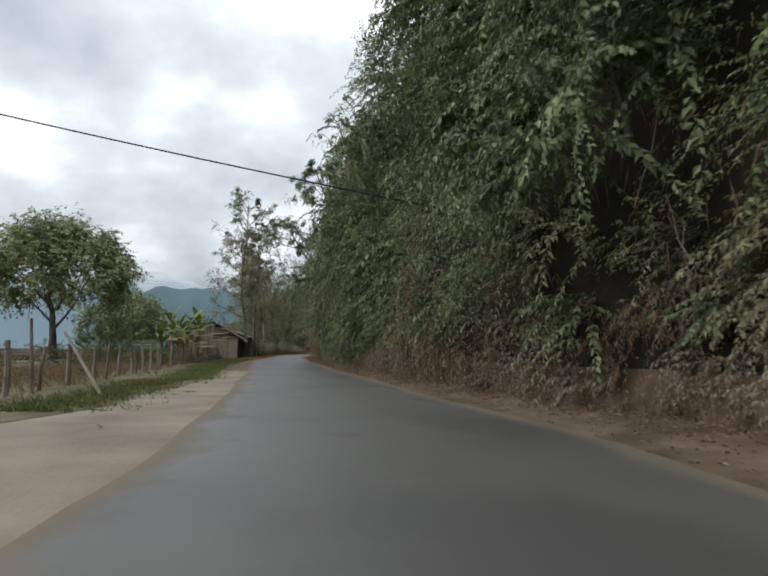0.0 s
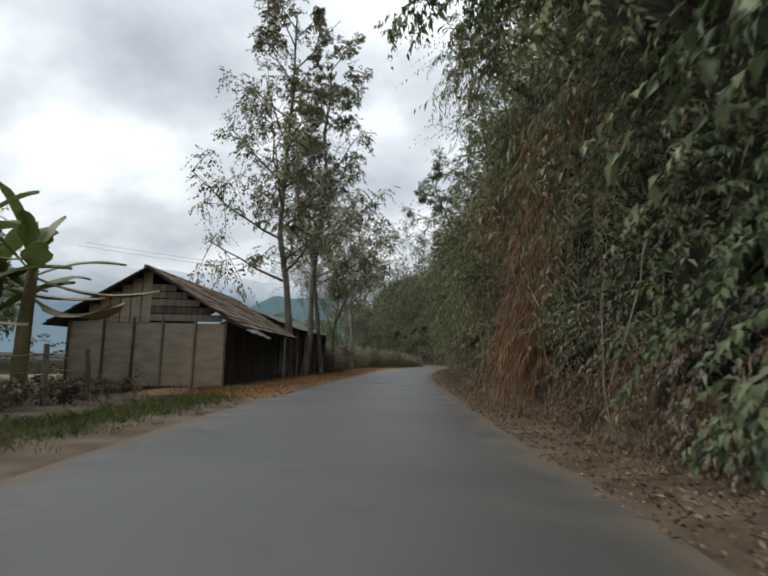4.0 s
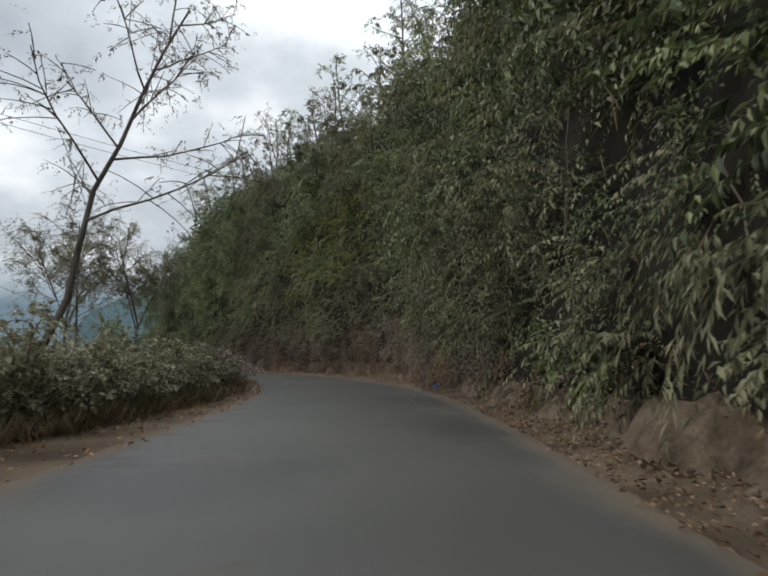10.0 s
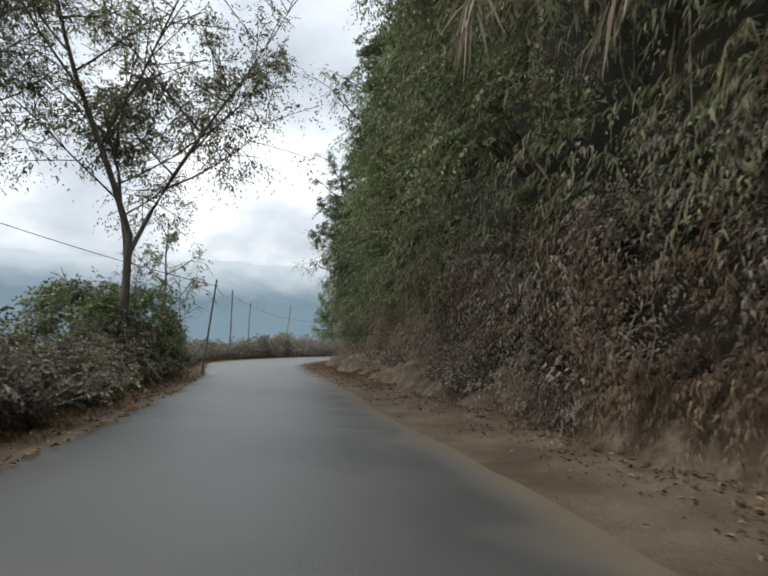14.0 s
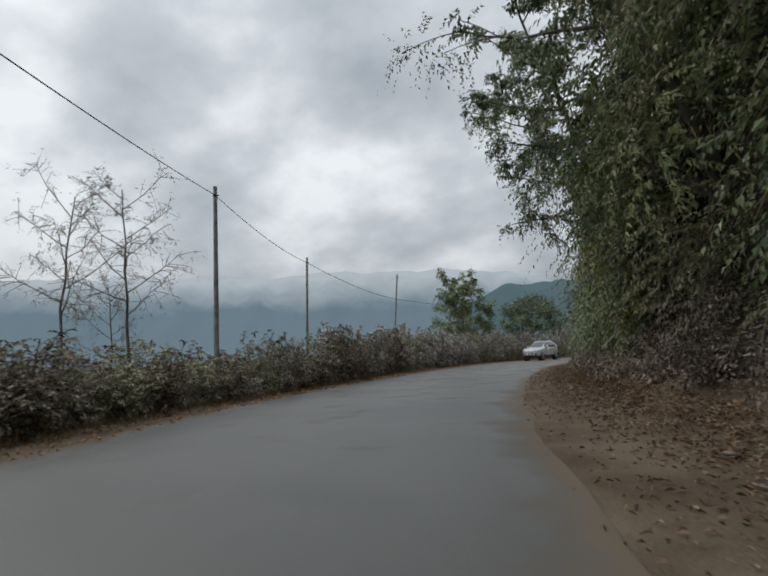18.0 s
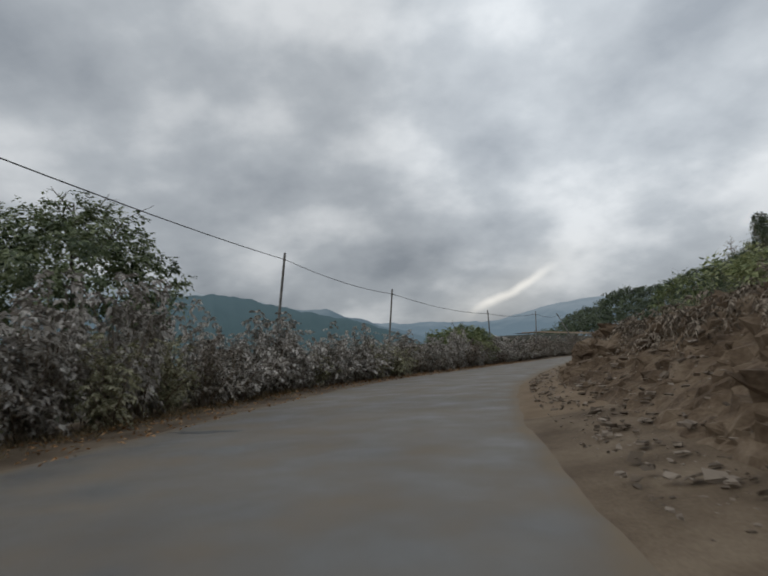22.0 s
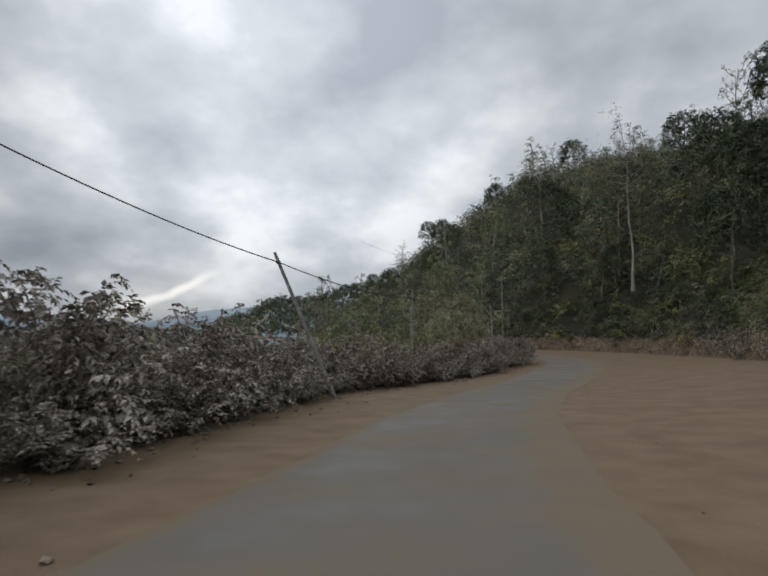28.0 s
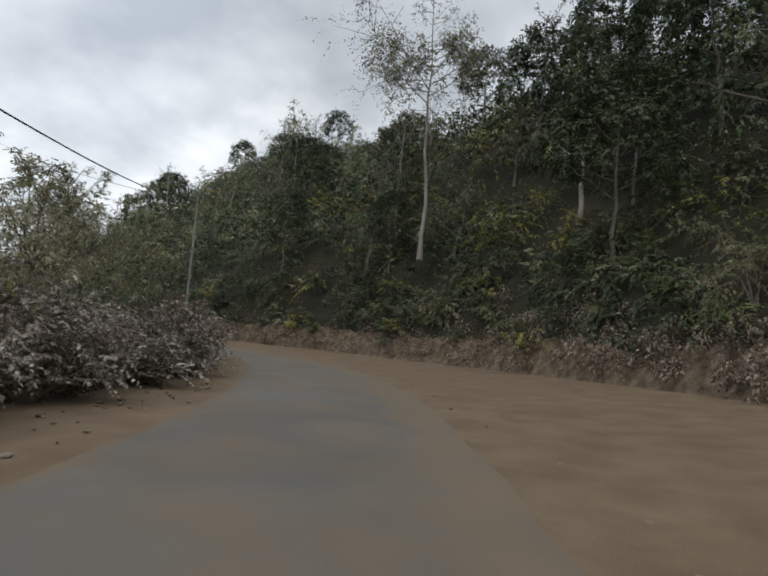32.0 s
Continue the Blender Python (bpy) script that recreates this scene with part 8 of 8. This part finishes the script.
def suv(m):
    car = thing("silver_suv", "small silver family car with black lower cladding standing on the road", "car", "", m)
    # y forward from the front axle; wheelbase 2.52
    grid = car_shell()
    body = part("body", skin("body", grid, lambda x, y, z: x > -1, C_["paint"]), car, "silver painted body shell")
    top = lambda y: np.interp(y, [-2.85, -2.7, -2.3, -1.8, -1.35, -1.1, -0.75, -0.42], [1.52, 1.585, 1.625, 1.64, 1.615, 1.56, 1.36, 1.155])
    part("windscreen", skin("windscreen", grid, lambda x, y, z: (y < -0.43) & (y > -1.13) & (x < 0.60 - 0.05 * (z - 1.15)) & (z > top(y) - 0.05), C_["glass"], 0.006), car, "sky-reflecting windscreen")
    part("rear_window", skin("rear_window", grid, lambda x, y, z: (y < -2.86) & (z > 1.2) & (x < 0.52), C_["glass"], 0.006), car)
    part("front_window", skin("front_window", grid, lambda x, y, z: (y < -0.72) & (y > -1.62) & (x > 0.55) & (z > 1.125) & (z < top(y) - 0.085), C_["glass"], 0.006), car, "dark side windows of the front doors")
    part("rear_side_window", skin("rear_side_window", grid, lambda x, y, z: (y < -1.69) & (y > -2.72) & (x > 0.55) & (z > 1.16 - 0.06 * (y + 2)) & (z < top(y) - 0.085), C_["glass"], 0.006), car, "dark side windows of the rear doors")
    part("window_surround", skin("window_surround", grid, lambda x, y, z: (y < -0.66) & (y > -2.76) & (x > 0.55) & (z > 1.1) & (z < top(y) - 0.06), C_["black"], 0.003), car, "black window surround")
    part("bonnet_gap", skin("bonnet_gap", grid, lambda x, y, z: (y < -0.36) & (y > -0.43) & (x < 0.66) & (z > 1.05), C_["black"], 0.005), body)
    part("lower_cladding", skin("lower_cladding", grid, lambda x, y, z: (z < 0.475) & ((x > 0.7) | (y > 0.3) | (y < -2.9)), C_["black"], 0.008), car, "black plastic lower cladding and bumper")
    part("headlight", skin("headlight", grid, lambda x, y, z: (y > 0.3) & (x > 0.4) & (x < 0.86) & (z > 0.765 + 0.06 * (x - 0.4) - 0.03 * (x > 0.7)) & (z < 0.87 + 0.08 * (x - 0.4)), C_["lamp"], 0.012), car, "swept clear headlights")
    gr = part("grille", skin("grille", grid, lambda x, y, z: (y > 0.6) & (z > 0.515) & (z < 0.715) & (x < 0.47 - 0.5 * np.maximum(0.6 - z, 0)), C_["black"], 0.01), car, "black grille with chrome bars")
    for z0 in (0.535, 0.60, 0.665, 0.705):
        part("grille_bar", skin("grille_bar", grid, lambda x, y, z: (y > 0.6) & (np.abs(z - z0) < 0.014) & (x < 0.46 - 0.5 * np.maximum(0.6 - z, 0)), C_["chrome"], 0.022), gr)
    part("upper_grille", skin("upper_grille", grid, lambda x, y, z: (y > 0.6) & (np.abs(z - 0.79) < 0.028) & (x < 0.36), C_["black"], 0.01), car, "slim black upper grille")
    part("grille_bar", skin("grille_bar", grid, lambda x, y, z: (y > 0.6) & (np.abs(z - 0.805) < 0.012) & (x < 0.35), C_["chrome"], 0.018), car, "slim chrome upper grille bar")
    part("fog_surround", skin("fog_surround", grid, lambda x, y, z: (y > 0.3) & (x > 0.53) & (x < 0.74) & (z > 0.51) & (z < 0.63), C_["black"], 0.01), car, "black fog lamp surrounds")
    for sd in (-1, 1):
        part("door_seam", boxes("door_seam", C_["black"], ((sd * 0.884, -0.62, 0.78), (0.006, 0.012, 0.62)), ((sd * 0.886, -1.67, 0.8), (0.006, 0.012, 0.66)), ((sd * 0.886, -2.5, 0.86), (0.006, 0.012, 0.5), (14, 0, 0))), body)
        for y in (-1.45, -2.3):
            part("door_handle", boxes("door_handle", C_["paint"], ((sd * 0.9, y, 0.98), (0.03, 0.2, 0.035)), bevel=0.01), body)
        mir = part("door_mirror", boxes("door_mirror", C_["paint"], ((sd * 1.0, -0.72, 1.16), (0.24, 0.14, 0.15)), bevel=0.045), car, "silver door mirror")
        part("mirror_foot", boxes("mirror_foot", C_["black"], ((sd * 0.9, -0.72, 1.07), (0.12, 0.08, 0.09)), bevel=0.02), mir)
        t = np.linspace(0, 1, 9)[:, None]
        rail = np.concatenate([np.full((9, 1), sd * 0.56), -1.15 - 1.75 * t, 1.6 + 0.1 * np.sin(math.pi * t) ** 0.5 - 0.03 * t], 1)
        v, f = tubes([(rail, np.full(9, 0.022))], 6)
        part("roof_rail", mesh_from("roof_rail", v, f, C_["chrome"], True), car, "bright roof rail")
        v, f = tubes([(np.array([[sd * 0.62, 0.68, 0.57], [sd * 0.63, 0.765, 0.57]]), np.array([0.045, 0.042]))], 12)
        part("fog_lamp", mesh_from("fog_lamp", v, f, C_["lamp"]), car, "round fog lamp")
        for y in (0.0, -2.52):
            # black ring stands in for the dark wheel-well gap; no opening is cut
            v, f = tubes([(np.array([[sd * 0.6, y, 0.36], [sd * 0.84, y, 0.36], [sd * 0.885, y, 0.36], [sd * 0.89, y, 0.36]]), np.array([0.39, 0.39, 0.385, 0.37]))], 24)
            part("wheel_arch", mesh_from("wheel_arch", v, f, C_["black"], True), car, "black ring in place of the shaded wheel-well gap")
            wh = part("wheel", mesh_from("wheel", *tubes([(np.array([[sd * 0.7, y, 0.335], [sd * 0.72, y, 0.335], [sd * 0.9, y, 0.335], [sd * 0.925, y, 0.335]]), np.array([0.3, 0.335, 0.335, 0.3]))], 24), C_["tyre"], True), car, "black tyre with alloy rim")
            v, f = tubes([(np.array([[sd * 0.86, y, 0.335], [sd * 0.915, y, 0.335], [sd * 0.93, y, 0.335]]), np.array([0.22, 0.23, 0.21]))], 20)
            part("rim_ring", mesh_from("rim_ring", v, f, C_["rim"], True), wh)
            sp = [((sd * 0.93, y + 0.1 * math.sin(a), 0.335 + 0.1 * math.cos(a)), (0.02, 0.055, 0.21), (-math.degrees(a), 0, 0)) for a in np.arange(5) * 2 * math.pi / 5]
            part("spokes", boxes("spokes", C_["rim"], *sp, bevel=0.008), wh)
    v, f = tubes([(np.array([[0, 0.83, 0.79], [0, 0.868, 0.79]]), np.array([0.05, 0.045]))], 16)
    v = v * [1.5, 1, 0.75] + [0, 0, 0.79 * 0.25]
    part("badge", mesh_from("badge", v, f, C_["chrome"]), car, "plain oval badge")
    plate = part("number_plate", boxes("number_plate", C_["plate"], ((0, 0.878, 0.535), (0.47, 0.015, 0.11)), bevel=0.004), car, "white plate with plain dark bars")
    part("plate_bar", boxes("plate_bar", C_["black"], *[((-0.17 + 0.057 * k, 0.886, 0.535), (0.032, 0.006, 0.06)) for k in range(7)]), plate)
    part("rear_bumper", boxes("rear_bumper", C_["black"], ((0, -3.28, 0.48), (1.5, 0.16, 0.26)), bevel=0.05), car, "black rear bumper")
    return car


suv(pose(-54.5, 178.1, 0.02, 0, 0, 168.5) @ Matrix.Diagonal((1.06, 1.06, 1.14, 1)))
